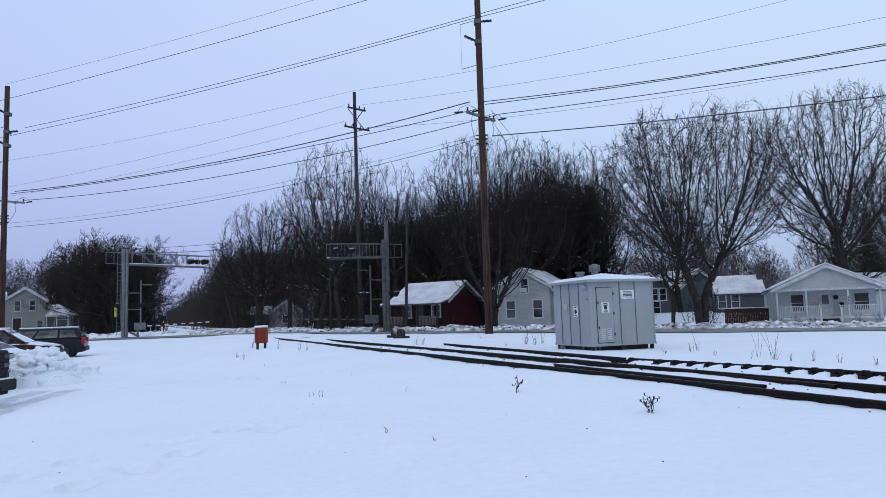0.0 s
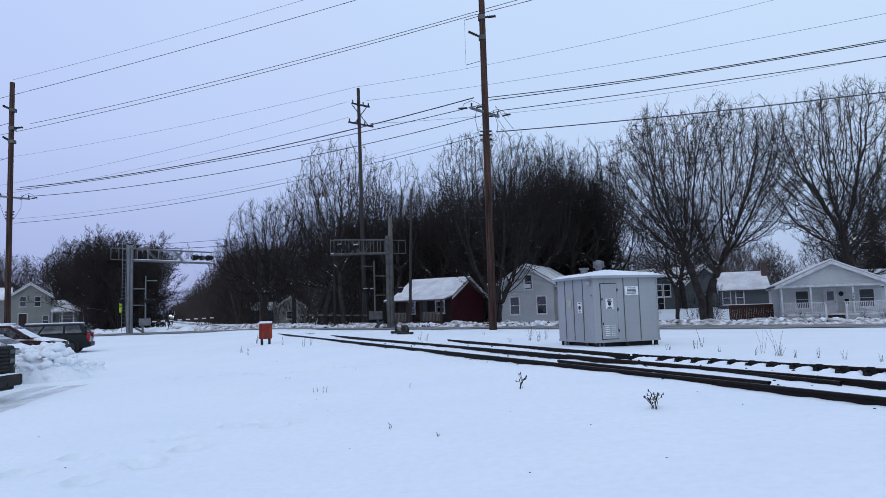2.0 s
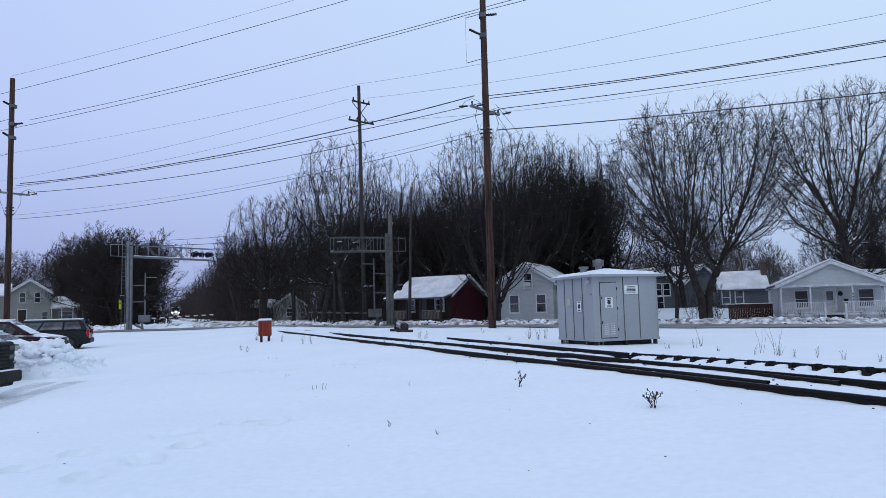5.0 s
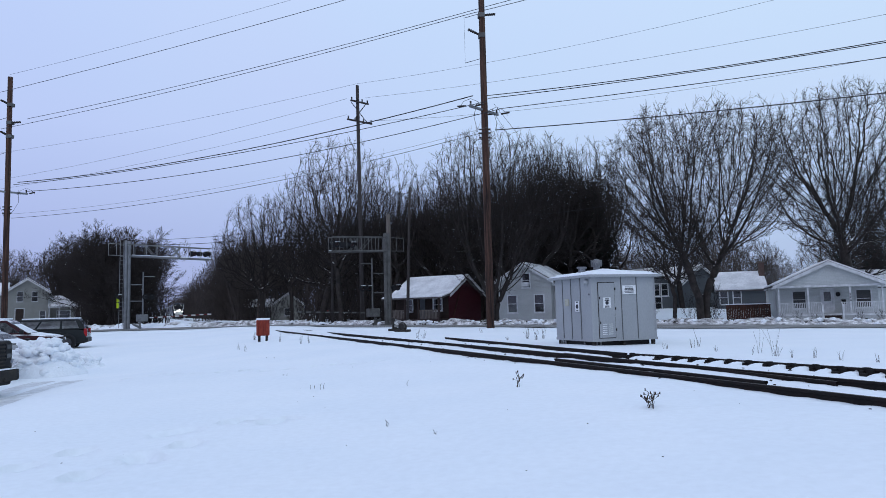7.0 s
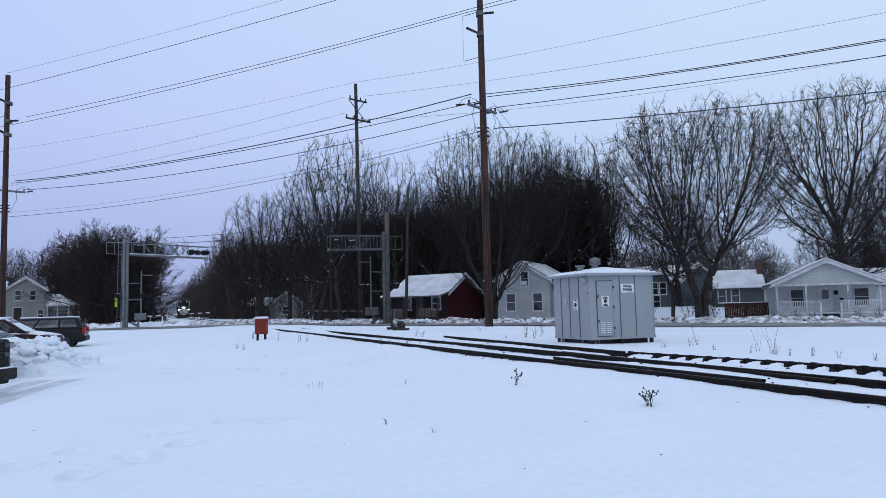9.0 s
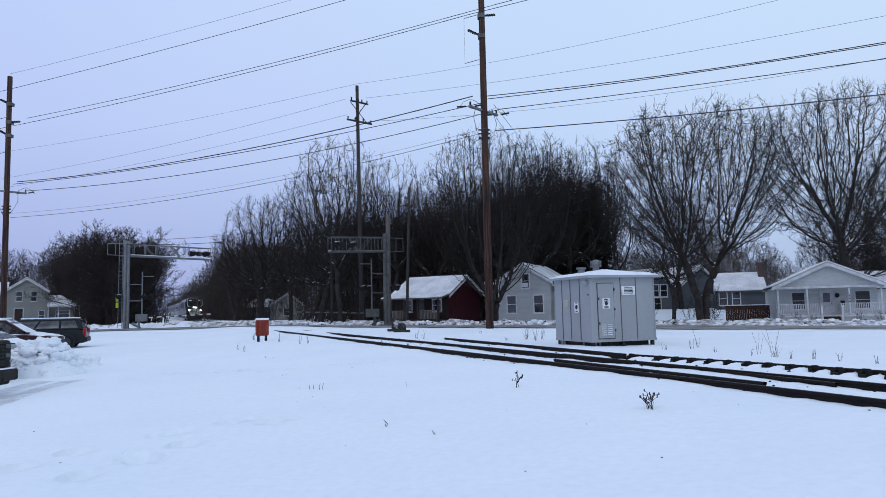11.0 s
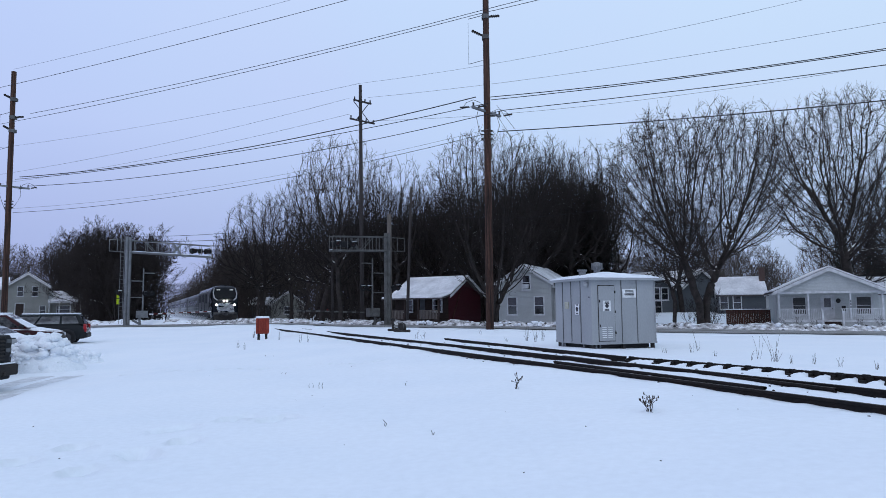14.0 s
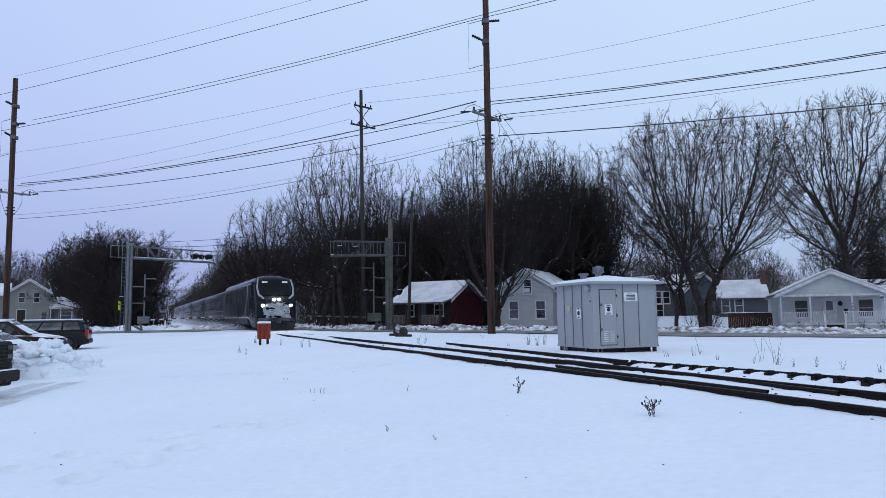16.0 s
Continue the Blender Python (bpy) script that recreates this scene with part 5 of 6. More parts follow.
def white_house():
    w, d = 5.3, 8.5
    t = thing("two_storey_house", pose(7.98, 66.00, 0.32, 0, 0, -24), "grey-white two-storey clapboard house with a snowy gable roof", "house")
    gable(t, w, d, 3.7, 5.3, GREY_SIDING, "y", 0.35)
    add_window(t, "front", w, d, 0.2, 3.75, 0.7, 1.3, 0.11)
    add_window(t, "front", w, d, -1.25, 1.5, 0.85, 1.6, 0.11)
    add_window(t, "front", w, d, 1.45, 1.5, 0.85, 1.6, 0.11)
    part("air_conditioner", boxed(-0.1, 0.5, -0.45, -0.08, 3.15, 3.55, 0.02), TRIM, t, "white window air conditioner")
    for y in (2.2, 5.5):
        add_window(t, "right", w, d, y, 1.5, 0.8, 1.4, 0.1)
    # lean-to porch
    part("porch_wall", boxed(w / 2, w / 2 + 3.0, 1.0, 5.5, -0.3, 2.6), GREY_SIDING, t)
    part("porch_roof", prism(bmesh.new(), [(w / 2, 3.2), (w / 2 + 3.3, 2.65), (w / 2 + 3.3, 2.8), (w / 2, 3.4)], 0.6, 5.9), ROOF_SNOW, t, "snow-covered lean-to roof")
    for x in (w / 2 + 0.7, w / 2 + 2.1):
        win = add_window(t, "front", w, d, x, 1.5, 0.7, 1.4, 0.1)
        win.matrix_basis = pose(x, 1.0, 1.5)


white_house()


def red_cabin():
    w, d = 6.6, 6.4
    t = thing("red_cabin", pose(0.62, 68.00, 0.28, 0, 0, -33) @ pose(-w / 2, 0, 0), "low dark red wooden cabin with a shaded porch and snowy roof", "house")
    gable(t, w, d, 2.75, 4.5, RED_SIDING, "x", 0.45, y0=0)
    # deep front eave over the porch
    part("porch_roof", prism(bmesh.new(), [(-1.9, 2.27), (-0.1, 2.67), (-0.1, 2.81), (-1.9, 2.41)], -w / 2 - 0.45, w / 2 + 0.45, "x"), ROOF_EDGE, t)
    part("porch_snow", prism(bmesh.new(), [(-1.88, 2.415), (-0.1, 2.815), (-0.1, 2.92), (-1.88, 2.51)], -w / 2 - 0.4, w / 2 + 0.4, "x"), ROOF_SNOW, t, "snow on the porch roof")
    part("porch_floor", boxed(-w / 2, w / 2, -1.8, 0, -0.2, 0.25), DARK_WOOD, t)
    for x in (-w / 2 + 0.1, -0.9, 0.8, w / 2 - 0.1):
        part("porch_post", boxed(x - 0.09, x + 0.09, -1.75, -1.57, 0.25, 2.31, 0.01), DARK_WOOD, t)
    for a, b in ((-w / 2 + 0.1, -0.9), (0.8, w / 2 - 0.1)):
        n = int((b - a) / 0.17)
        part("railing", boxed(a, b, -1.7, -1.62, 1.1, 1.18), POLE_GREY, t)
        for k in range(n):
            x = a + (k + 0.5) * (b - a) / n
            part("baluster", boxed(x - 0.05, x + 0.05, -1.69, -1.64, 0.3, 1.1), POLE_GREY, t)
    part("front_cladding", boxed(-w / 2 + 0.02, w / 2 - 0.02, -0.03, -0.005, 0, 2.7), DARK_WOOD, t)
    for x in (-1.6, 2.0):
        win = add_window(t, "front", w, d, x, 1.65, 0.95, 1.1, 0.12)
        win.matrix_basis = pose(x, -0.04, 1.65)
    part("door_leaf", boxed(-0.5, 0.45, -0.06, -0.031, 0.25, 2.3), BLUE_SIDING, t)
    part("downpipe", rodded((w / 2 + 0.05, 0.6, 0.2), (w / 2 + 0.05, 2.2, 3.2), 0.05, n=8), POLE_BROWN, t)


red_cabin()


def left_house():
    w, d = 5.6, 9
    t = thing("grey_house", pose(-53.67, 88.00, 0.79, 0, 0, 29) @ Matrix.Diagonal((0.82, 0.9, 0.87, 1)), "pale grey two-storey house with a snowy roof behind the car park", "house")
    gable(t, w, d, 4.9, 6.7, TAN_SIDING, "y", 0.4)
    for x, z in ((-1.0, 4.1), (1.0, 4.1), (2.1, 1.2)):
        add_window(t, "front", w, d, x, z, 0.75, 1.4, 0.06)
    add_door(t, "front", w, d, -1.0, 0.2, 1.1, 2.1, DARK_WOOD, False)
    part("side_wall", boxed(-w / 2 - 7, -w / 2, 2.5, 8.0, -0.3, 4.4), TAN_SIDING, t)
    part("side_roof", prism(bmesh.new(), [(2.2, 4.4), (5.25, 6.2), (8.3, 4.4), (8.3, 4.6), (5.25, 6.45), (2.2, 4.6)], -w / 2 - 7.3, -w / 2, "x"), ROOF_SNOW, t, "snow-covered roof")
    # one-storey wing with open porch
    part("wing_wall", boxed(w / 2, w / 2 + 4.0, 1.5, 6, -0.3, 2.4), TAN_SIDING, t)
    bm = bmesh.new()
    c = [bm.verts.new(v) for v in ((w / 2, -0.3, 2.6), (w / 2 + 4.9, -0.3, 2.6), (w / 2 + 4.9, 6, 2.6), (w / 2, 6, 2.6), (w / 2, 2.8, 4.3), (w / 2 + 1.9, 2.8, 4.3))]
    for q in ((0, 1, 5, 4), (1, 2, 5), (2, 3, 4, 5), (0, 4, 3), (3, 2, 1, 0)):
        bm.faces.new([c[i] for i in q])
    bmesh.ops.recalc_face_normals(bm, faces=bm.faces[:])
    part("wing_roof", bm, ROOF_SNOW, t, "patchy snow on the hipped roof")
    part("wing_fascia", boxed(w / 2, w / 2 + 4.9, -0.33, -0.29, 2.4, 2.62), TRIM, t)
    for x in (0.2, 1.6, 3.2, 4.6):
        part("porch_post", boxed(w / 2 + x - 0.07, w / 2 + x + 0.07, -0.2, -0.06, -0.2, 2.42), TRIM, t)
    win = add_window(t, "front", w, d, 0, 0, 1.8, 1.0, 0.1)
    win.matrix_basis = pose(w / 2 + 2.2, 1.5, 1.4)


left_house()


def garden_house():
    w, d = 4.6, 6
    t = thing("grey_cottage", pose(31.70, 72.00, -0.35, 0, 0, -18), "small grey clapboard cottage with snowy roof and brick chimney", "house")
    gable(t, w, d, 3.1, 4.9, BLUE_SIDING, "x", 0.3)
    add_window(t, "front", w, d, -1.75, 2.3, 0.7, 1.3, 0.1)
    add_window(t, "front", w, d, -0.45, 2.3, 0.7, 1.3, 0.1)
    ch = part("chimney", boxed(2.05, 2.6, 2.0, 2.6, 0, 6.0, 0.02), BRICK, t, "dark brick chimney")
    part("chimney_cap", boxed(2.0, 2.65, 1.95, 2.65, 6.0, 6.12, 0.02), POLE_GREY, ch)
    t = thing("gabled_house", pose(31.98, 84.00, -0.61, 0, 0, 18), "grey gabled house with snow-edged roof among trees", "house")
    gable(t, 5.2, 7, 4.6, 6.6, BLUE_SIDING, "y", 0.35)
    add_window(t, "front", 5.2, 7, 0.4, 2.4, 0.8, 1.3, 0.1)
    t = thing("dark_house", pose(24.02, 78.00, -0.24, 0, 0, 15), "dark grey two-storey house with a snow-edged roof", "house")
    gable(t, 5.4, 7, 4.0, 5.6, BLUE_SIDING, "y", 0.35)
    for x, z in ((0.6, 3.3), (1.7, 3.3), (0.8, 1.8)):
        add_window(t, "front", 5.4, 7, x, z, 0.8, 1.3, 0.1)
    t = thing("white_garage", pose(40.29, 86.00, -0.55, 0, 0, -20), "white outbuilding with a snowy roof behind the garden", "garage")
    gable(t, 4.5, 6, 2.5, 4.0, WHITE_SIDING, "y", 0.3)
    # small white house deep among the trees
    t = thing("cottage", pose(-26.77, 118.00, 0.08, 0, 0, 15), "small pale cottage with a snowy roof among the trees", "house")
    gable(t, 5.5, 7, 2.7, 4.6, TAN_SIDING, "y", 0.4)
    add_window(t, "front", 5.5, 7, 0, 1.5, 1.2, 1.2, 0.12)
    t = thing("shed", pose(-34.27, 125.00, 0.28, 0, 0, 0), "small dark shed with a snowy roof among the trees", "shed")
    gable(t, 5, 5, 2.3, 3.6, BLUE_SIDING, "x", 0.4)
    t = thing("neighbour_house", pose(53.18, 78.00, -0.58, 0, 0, 0), "white house with a snowy roof behind the porch house", "house")
    gable(t, 7, 8, 3.4, 5.3, WHITE_SIDING, "x", 0.4)
    # board fence
    a, b = Vector((25.81, 62.00, -0.06)), Vector((29.86, 62.00, -0.11))
    f = thing("board_fence", pose(a.x, a.y, a.z + 0.1), "dark reddish-brown board fence with snow on top", "fence")
    n = 26
    for k in range(n):
        x = (b.x - a.x) * k / n
        part("board", boxed(x + 0.01, x + (b.x - a.x) / n - 0.01, -0.02, 0.02, -0.3, 1.15 + random.uniform(-0.02, 0.02), 0.005), FENCE_BROWN, f)
    part("top_rail", boxed(0, b.x - a.x, -0.05, 0.05, 1.14, 1.2), FENCE_BROWN, f)
    part("snow_cover", boxed(0, b.x - a.x, -0.06, 0.06, 1.2, 1.27, 0.02), SNOW_CAP, f, "strip of snow on the fence")


garden_house()


# ---- snow banks thrown up along the road ----
def heap(name, line, half, height, seed, label, material, step=0.35, lumps=1.0, category="snow bank"):
    """A long lumpy bank along a line of places."""
    pts = []
    for (x0, y0), (x1, y1) in zip(line[:-1], line[1:]):
        k = max(1, int(math.hypot(x1 - x0, y1 - y0) / step))
        pts += [(x0 + (x1 - x0) * i / k, y0 + (y1 - y0) * i / k) for i in range(k)]
    pts.append(line[-1])
    n = 9
    verts, faces = [], []
    for i, (x, y) in enumerate(pts):
        a, b = pts[max(0, i - 1)], pts[min(len(pts) - 1, i + 1)]
        d = Vector((b[0] - a[0], b[1] - a[1])).normalized()
        end = min(1, i / 4, (len(pts) - 1 - i) / 4)
        for j in range(n):
            o = 2 * j / (n - 1) - 1
            px, py = x - d.y * o * half, y + d.x * o * half
            h = (1 - o * o) ** 0.8 * height * end
            h *= 0.75 + 0.5 * noise.noise((px * 0.5, py * 0.5, seed)) + lumps * 0.45 * noise.noise((px * 1.9, py * 1.9, seed + 3)) + lumps * 0.35 * abs(noise.noise((px * 4.5, py * 4.5, seed + 5)))
            verts.append((px, py, ground_z(px, py) - 0.06 + max(0, h)))
    for i in range(len(pts) - 1):
        for j in range(n - 1):
            a = i * n + j
            faces.append((a, a + 1, a + n + 1, a + n))
    me = bpy.data.meshes.new(name)
    me.from_pydata(verts, [], faces)
    me.polygons.foreach_set("use_smooth", np.ones(len(faces), bool))
    me.update()
    return tagged(part_mesh(name, me, material), label, category)


def offset(line, o):
    out = []
    for i, (x, y) in enumerate(line):
        a, b = line[max(0, i - 1)], line[min(len(line) - 1, i + 1)]
        d = Vector((b[0] - a[0], b[1] - a[1])).normalized()
        out.append((x + d.y * o, y - d.x * o))
    return out


east = ROAD[:4]
heap("snow_bank", offset(east, 4.6), 1.3, 0.5, 1, "ploughed bank of lumpy dirty snow along the far kerb", SNOW_DIRTY)
heap("snow_bank", offset(ROAD[4:7], 4.4), 1.2, 0.55, 2, "ploughed bank of lumpy dirty snow along the road", SNOW_DIRTY)
heap("snow_bank", offset(ROAD[3:5], 4.6), 1.0, 0.5, 5, "ploughed bank of lumpy dirty snow beside the crossing", SNOW_DIRTY)
heap("snow_bank", offset(((-38, 72.5), (-24, 66.5)), 0), 1.2, 0.6, 8, "ploughed bank of lumpy snow by the crossing", SNOW_CAP)


def snow_heap(x, y, spread, height, label, seed):
    """Shovelled snow: a low mound with many clods thrown on it."""
    rnd = random.Random(seed)
    bm = bmesh.new()
    for k in range(300):
        a, q = rnd.uniform(0, 6.28), rnd.random() ** 0.7
        px, py = math.cos(a) * q * spread[0], math.sin(a) * q * spread[1]
        r = rnd.uniform(0.05, 0.22) * (1.15 - 0.5 * q)
        z = height * (1 - q ** 3) * rnd.uniform(0.75, 1.08)
        res = bmesh.ops.create_icosphere(bm, subdivisions=2, radius=r, matrix=Matrix.Translation((px, py, z - r * 0.75)) @ Matrix.Diagonal((1.2, 1.2, 0.8, 1)))
        for v in res["verts"]:
            n = r * (0.6 * noise.noise(v.co * 4.0) + 0.5 * noise.noise(v.co * 12.0))
            v.co += (v.co - Vector((px, py, z - r * 0.75))).normalized() * n
    rings, seg = 9, 30
    grid = []
    for i in range(rings + 1):
        q = i / rings
        row = []
        for j in range(seg):
            a = 2 * math.pi * j / seg
            px, py = math.cos(a) * q * spread[0] * 1.15, math.sin(a) * q * spread[1] * 1.15
            z = height * 0.8 * (1 - q * q) ** 1.1 + 0.1 * noise.noise((px * 1.7, py * 1.7, seed)) * (1 - q) - 0.06 * (q > 0.99)
            row.append(bm.verts.new((px, py, z)))
        grid.append(row)
    for r0, r1 in zip(grid[:-1], grid[1:]):
        for j in range(seg):
            bm.faces.new((r0[j], r1[j], r1[(j + 1) % seg], r0[(j + 1) % seg]))
    for f in bm.faces:
        f.smooth = True
    ob = part("snow_mound", bm, SNOW_CAP)
    ob.matrix_basis = on_ground(x, y)
    return tagged(ob, label, "snow pile")


snow_heap(-13.45, 23.0, (1.25, 1.1), 1.15, "heap of shovelled clods of white snow before parked cars", 11)
snow_heap(-13.9, 25.8, (1.0, 0.8), 0.5, "low heap of shovelled white snow beside a larger one", 12)

# clods and grit on the ploughed banks
def along_line(line, count, across, seed):
    rnd = random.Random(seed)
    segs = list(zip(line[:-1], line[1:]))
    wts = [math.hypot(b[0] - a[0], b[1] - a[1]) for a, b in segs]
    out = []
    for _ in range(count):
        (x0, y0), (x1, y1) = rnd.choices(segs, wts)[0]
        q, o = rnd.random(), rnd.gauss(0, across)
        d = Vector((x1 - x0, y1 - y0)).normalized()
        out.append((x0 + (x1 - x0) * q + d.y * o, y0 + (y1 - y0) * q - d.x * o))
    return out


def clods(line, count, size, material, name, label, seed, lift):
    return lumps(name, label, "snow clods", along_line(line, count, 0.55, seed), size, material, seed, (0.0, lift - 0.1))


BANK = offset(east, 4.6)
clods(BANK, 420, (0.08, 0.24), SNOW_CAP, "snow_clod", "clods of ploughed snow on the roadside bank", 31, 0.42)
clods(BANK, 420, (0.05, 0.17), GRIT, "grit_clod", "dirty frozen grit clods on the roadside bank", 32, 0.4)
clods(offset(ROAD[3:7], 4.5), 260, (0.08, 0.22), SNOW_CAP, "snow_clod", "clods of ploughed snow by the crossing", 33, 0.36)
clods(offset(ROAD[3:7], 4.5), 200, (0.05, 0.15), GRIT, "grit_clod", "dirty frozen grit clods by the crossing", 34, 0.36)


# ---- parked cars ----
TYRE = mat("tyre", (0.015, 0.015, 0.016), rough=0.85, scale=5, fine=40, bump=0.2)
RIM = mat("alloy", (0.08, 0.08, 0.085), rough=0.35, metal=0.8, bump=0)
TAIL_RED = mat("tail_light", (0.35, 0.01, 0.015), rough=0.2, bump=0, spec=0.7)
HEADLIGHT = mat("headlight_glass", (0.4, 0.42, 0.45), rough=0.1, bump=0, spec=0.8)
CAR_GLASS = glass("car_glass", (0.012, 0.014, 0.016))


def paint(name, c, snow=0.0):
    return mat(name, c, tuple(v * 0.85 for v in c), rough=0.25, scale=1, fine=30, bump=0, fine_mix=0.05, snow=snow, spec=0.25)


def loft(sections, closed=True):
    """A skin over cross-sections (lists of points of equal count)."""
    bm = bmesh.new()
    rows = [[bm.verts.new(p) for p in s] for s in sections]
    k = len(rows[0])
    for a, b in zip(rows[:-1], rows[1:]):
        for j in range(k):
            bm.faces.new((a[j], a[(j + 1) % k], b[(j + 1) % k], b[j]))
    if closed:
        bm.faces.new(rows[0])
        bm.faces.new(rows[-1][::-1])
    bmesh.ops.recalc_face_normals(bm, faces=bm.faces[:])
    for f in bm.faces:
        f.smooth = True
    for e in bm.edges:
        e.smooth = len(e.link_faces) == 2 and e.calc_face_angle() < 0.5
    return bm


def car(x, y, turn, label, body, length, width, height, hood=1.1, belt=0.95, cab0=0.3, cab1=0.98, rake0=0.7, rake1=0.25, wheel_r=0.37, snow=True, name="car", side_glass=None):
    """A car heading along its local +x; cab0 and cab1: where the cabin starts and ends from the nose, as shares of the length."""
    t = thing(name, on_ground(x, y, -0.02, turn), label, "car", "parked cars")
    L, w = length, width / 2
    h0, hb = 0.28, belt + 0.06
    # lower body: sections across the car from nose to tail
    secs = []
    for u, top, wid, low in ((0.0, hood - 0.32, 0.86, 0.42), (0.015, hood - 0.12, 0.93, 0.36), (0.06, hood - 0.04, 0.98, h0), (cab0 * 0.9, hood + 0.04, 1.0, h0), (cab0 + 0.1, hb, 1.0, h0), (cab1 - 0.06, hb, 1.0, h0), (0.985, hb - 0.06, 0.97, h0 + 0.04), (1.0, hb - 0.2, 0.93, 0.42)):
        X, W2 = L / 2 - u * L, w * wid
        secs.append([(X, -W2 * 0.9, low), (X, -W2, low + 0.1), (X, -W2 * 1.0, top * 0.72), (X, -W2 * 0.96, top - 0.05), (X, -W2 * 0.88, top), (X, W2 * 0.88, top), (X, W2 * 0.96, top - 0.05), (X, W2, top * 0.72), (X, W2, low + 0.1), (X, W2 * 0.9, low)])
    shell = part("body", loft(secs), body, t)
    # cabin
    a, b = L / 2 - cab0 * L, L / 2 - cab1 * L
    ro = height
    cab = [[(a, -w * 0.9, hb), (a, w * 0.9, hb), (b, w * 0.9, hb), (b, -w * 0.9, hb)], [(a - rake0, -w * 0.76, ro - 0.05), (a - rake0, w * 0.76, ro - 0.05), (b + rake1, w * 0.76, ro - 0.05), (b + rake1, -w * 0.76, ro - 0.05)], [(a - rake0 - 0.15, -w * 0.66, ro), (a - rake0 - 0.15, w * 0.66, ro), (b + rake1 + 0.1, w * 0.66, ro), (b + rake1 + 0.1, -w * 0.66, ro)]]
    part("cabin", loft(cab), body, t)

    def pane(p, nm="window", mm=None):
        """A glass panel just proud of a cabin side, given by its four corners."""
        bm = bmesh.new()
        bm.faces.new([bm.verts.new(q) for q in p])
        bmesh.ops.solidify(bm, geom=bm.faces[:], thickness=0.012)
        part(nm, bm, mm or CAR_GLASS, t)

    def side(u0, u1, s):
        q = []
        for u, v in ((u0, 0.1), (u1, 0.1), (u1, 0.86), (u0, 0.86)):
            x0 = a + (b - a) * u
            x1 = (a - rake0) + ((b + rake1) - (a - rake0)) * u
            q.append((x0 + (x1 - x0) * v, s * (w * (0.9 - 0.14 * v) + 0.008), hb + (ro - 0.05 - hb) * v))
        return q

    for s in (-1, 1):
        for u0, u1 in ((0.07, 0.36), (0.39, 0.68), (0.71, 0.93)):
            pane(side(u0, u1, s), mm=side_glass)
    for f, nm in (((a, a - rake0, 1), "windscreen"), ((b, b + rake1, -1), "rear_window")):
        x0, x1, s = f
        q = []
        for v, yy in ((0.1, -0.8), (0.1, 0.8), (0.88, 0.68), (0.88, -0.68)):
            q.append((x0 + (x1 - x0) * v + s * 0.01, w * yy, hb + (ro - 0.05 - hb) * v))
        pane(q, nm)
    for X in (L / 2 - 0.9, -L / 2 + 0.95):
        for s in (-1, 1):
            wh = part("wheel", rodded((X, s * (w - 0.2), wheel_r), (X, s * (w + 0.012), wheel_r), wheel_r, wheel_r - 0.02, 22), TYRE, t)
            part("rim", rodded((X, s * (w + 0.005), wheel_r), (X, s * (w + 0.022), wheel_r), wheel_r * 0.62, wheel_r * 0.58, 16), RIM, wh)
            part("wheel_arch", rodded((X, s * (w - 0.25), wheel_r + 0.02), (X, s * (w + 0.006), wheel_r + 0.02), wheel_r + 0.07, n=22), BLACK, t)
    for s in (-1, 1):
        part("headlight", boxed(L / 2 - 0.2, L / 2 - 0.02, s * w * 0.72 - 0.2, s * w * 0.72 + 0.2, hood - 0.34, hood - 0.14, 0.03), HEADLIGHT, t)
        part("tail_light", boxed(-L / 2 - 0.03, -L / 2 + 0.14, s * w * 0.84 - 0.1, s * w * 0.84 + 0.12, hb - 0.42, hb + 0.02, 0.03), TAIL_RED, t)
        part("door_mirror", boxed(a - 0.28, a - 0.12, s * (w + 0.1) - 0.1, s * (w + 0.1) + 0.1, hb + 0.02, hb + 0.18, 0.03), BLACK, t)
        for u in (0.42, 0.7):
            X = L / 2 - (cab0 + (cab1 - cab0) * u) * L
            part("door_handle", boxed(X, X + 0.18, s * (w + 0.0) - 0.015, s * w + 0.03, hb - 0.2, hb - 0.16, 0.008), BLACK, t)
    part("front_bumper", boxed(L / 2 - 0.12, L / 2 + 0.06, -w * 0.9, w * 0.9, 0.32, 0.6, 0.05), BLACK, t)
    part("rear_bumper", boxed(-L / 2 - 0.08, -L / 2 + 0.12, -w * 0.92, w * 0.92, 0.36, 0.62, 0.05), STEEL if name == "pickup" else BLACK, t)
    part("grille", boxed(L / 2 - 0.1, L / 2 + 0.01, -w * 0.5, w * 0.5, hood - 0.42, hood - 0.18, 0.02), BLACK, t)
    part("number_plate", boxed(-L / 2 - 0.095, -L / 2 - 0.08, -0.15, 0.15, 0.68, 0.83), SIGN_WHITE, t, "blank white plate")
    if snow:
        part("roof_snow", boxed(b + rake1 + 0.06, a - rake0 - 0.1, -w * 0.66, w * 0.66, ro - 0.01, ro + 0.06, 0.03), SNOW_CAP, t, "snow on the roof")
        X1, X0 = L / 2 - 0.3, a + 0.1
        bm = loft([[(X1, -w * 0.75, hood - 0.08), (X1, w * 0.75, hood - 0.08), (X1, w * 0.7, hood - 0.03), (X1, -w * 0.7, hood - 0.03)], [(X0, -w * 0.85, hood + 0.02), (X0, w * 0.85, hood + 0.02), (X0, w * 0.8, hood + 0.1), (X0, -w * 0.8, hood + 0.1)]])
        part("hood_snow", bm, SNOW_CAP, t, "snow on the bonnet")
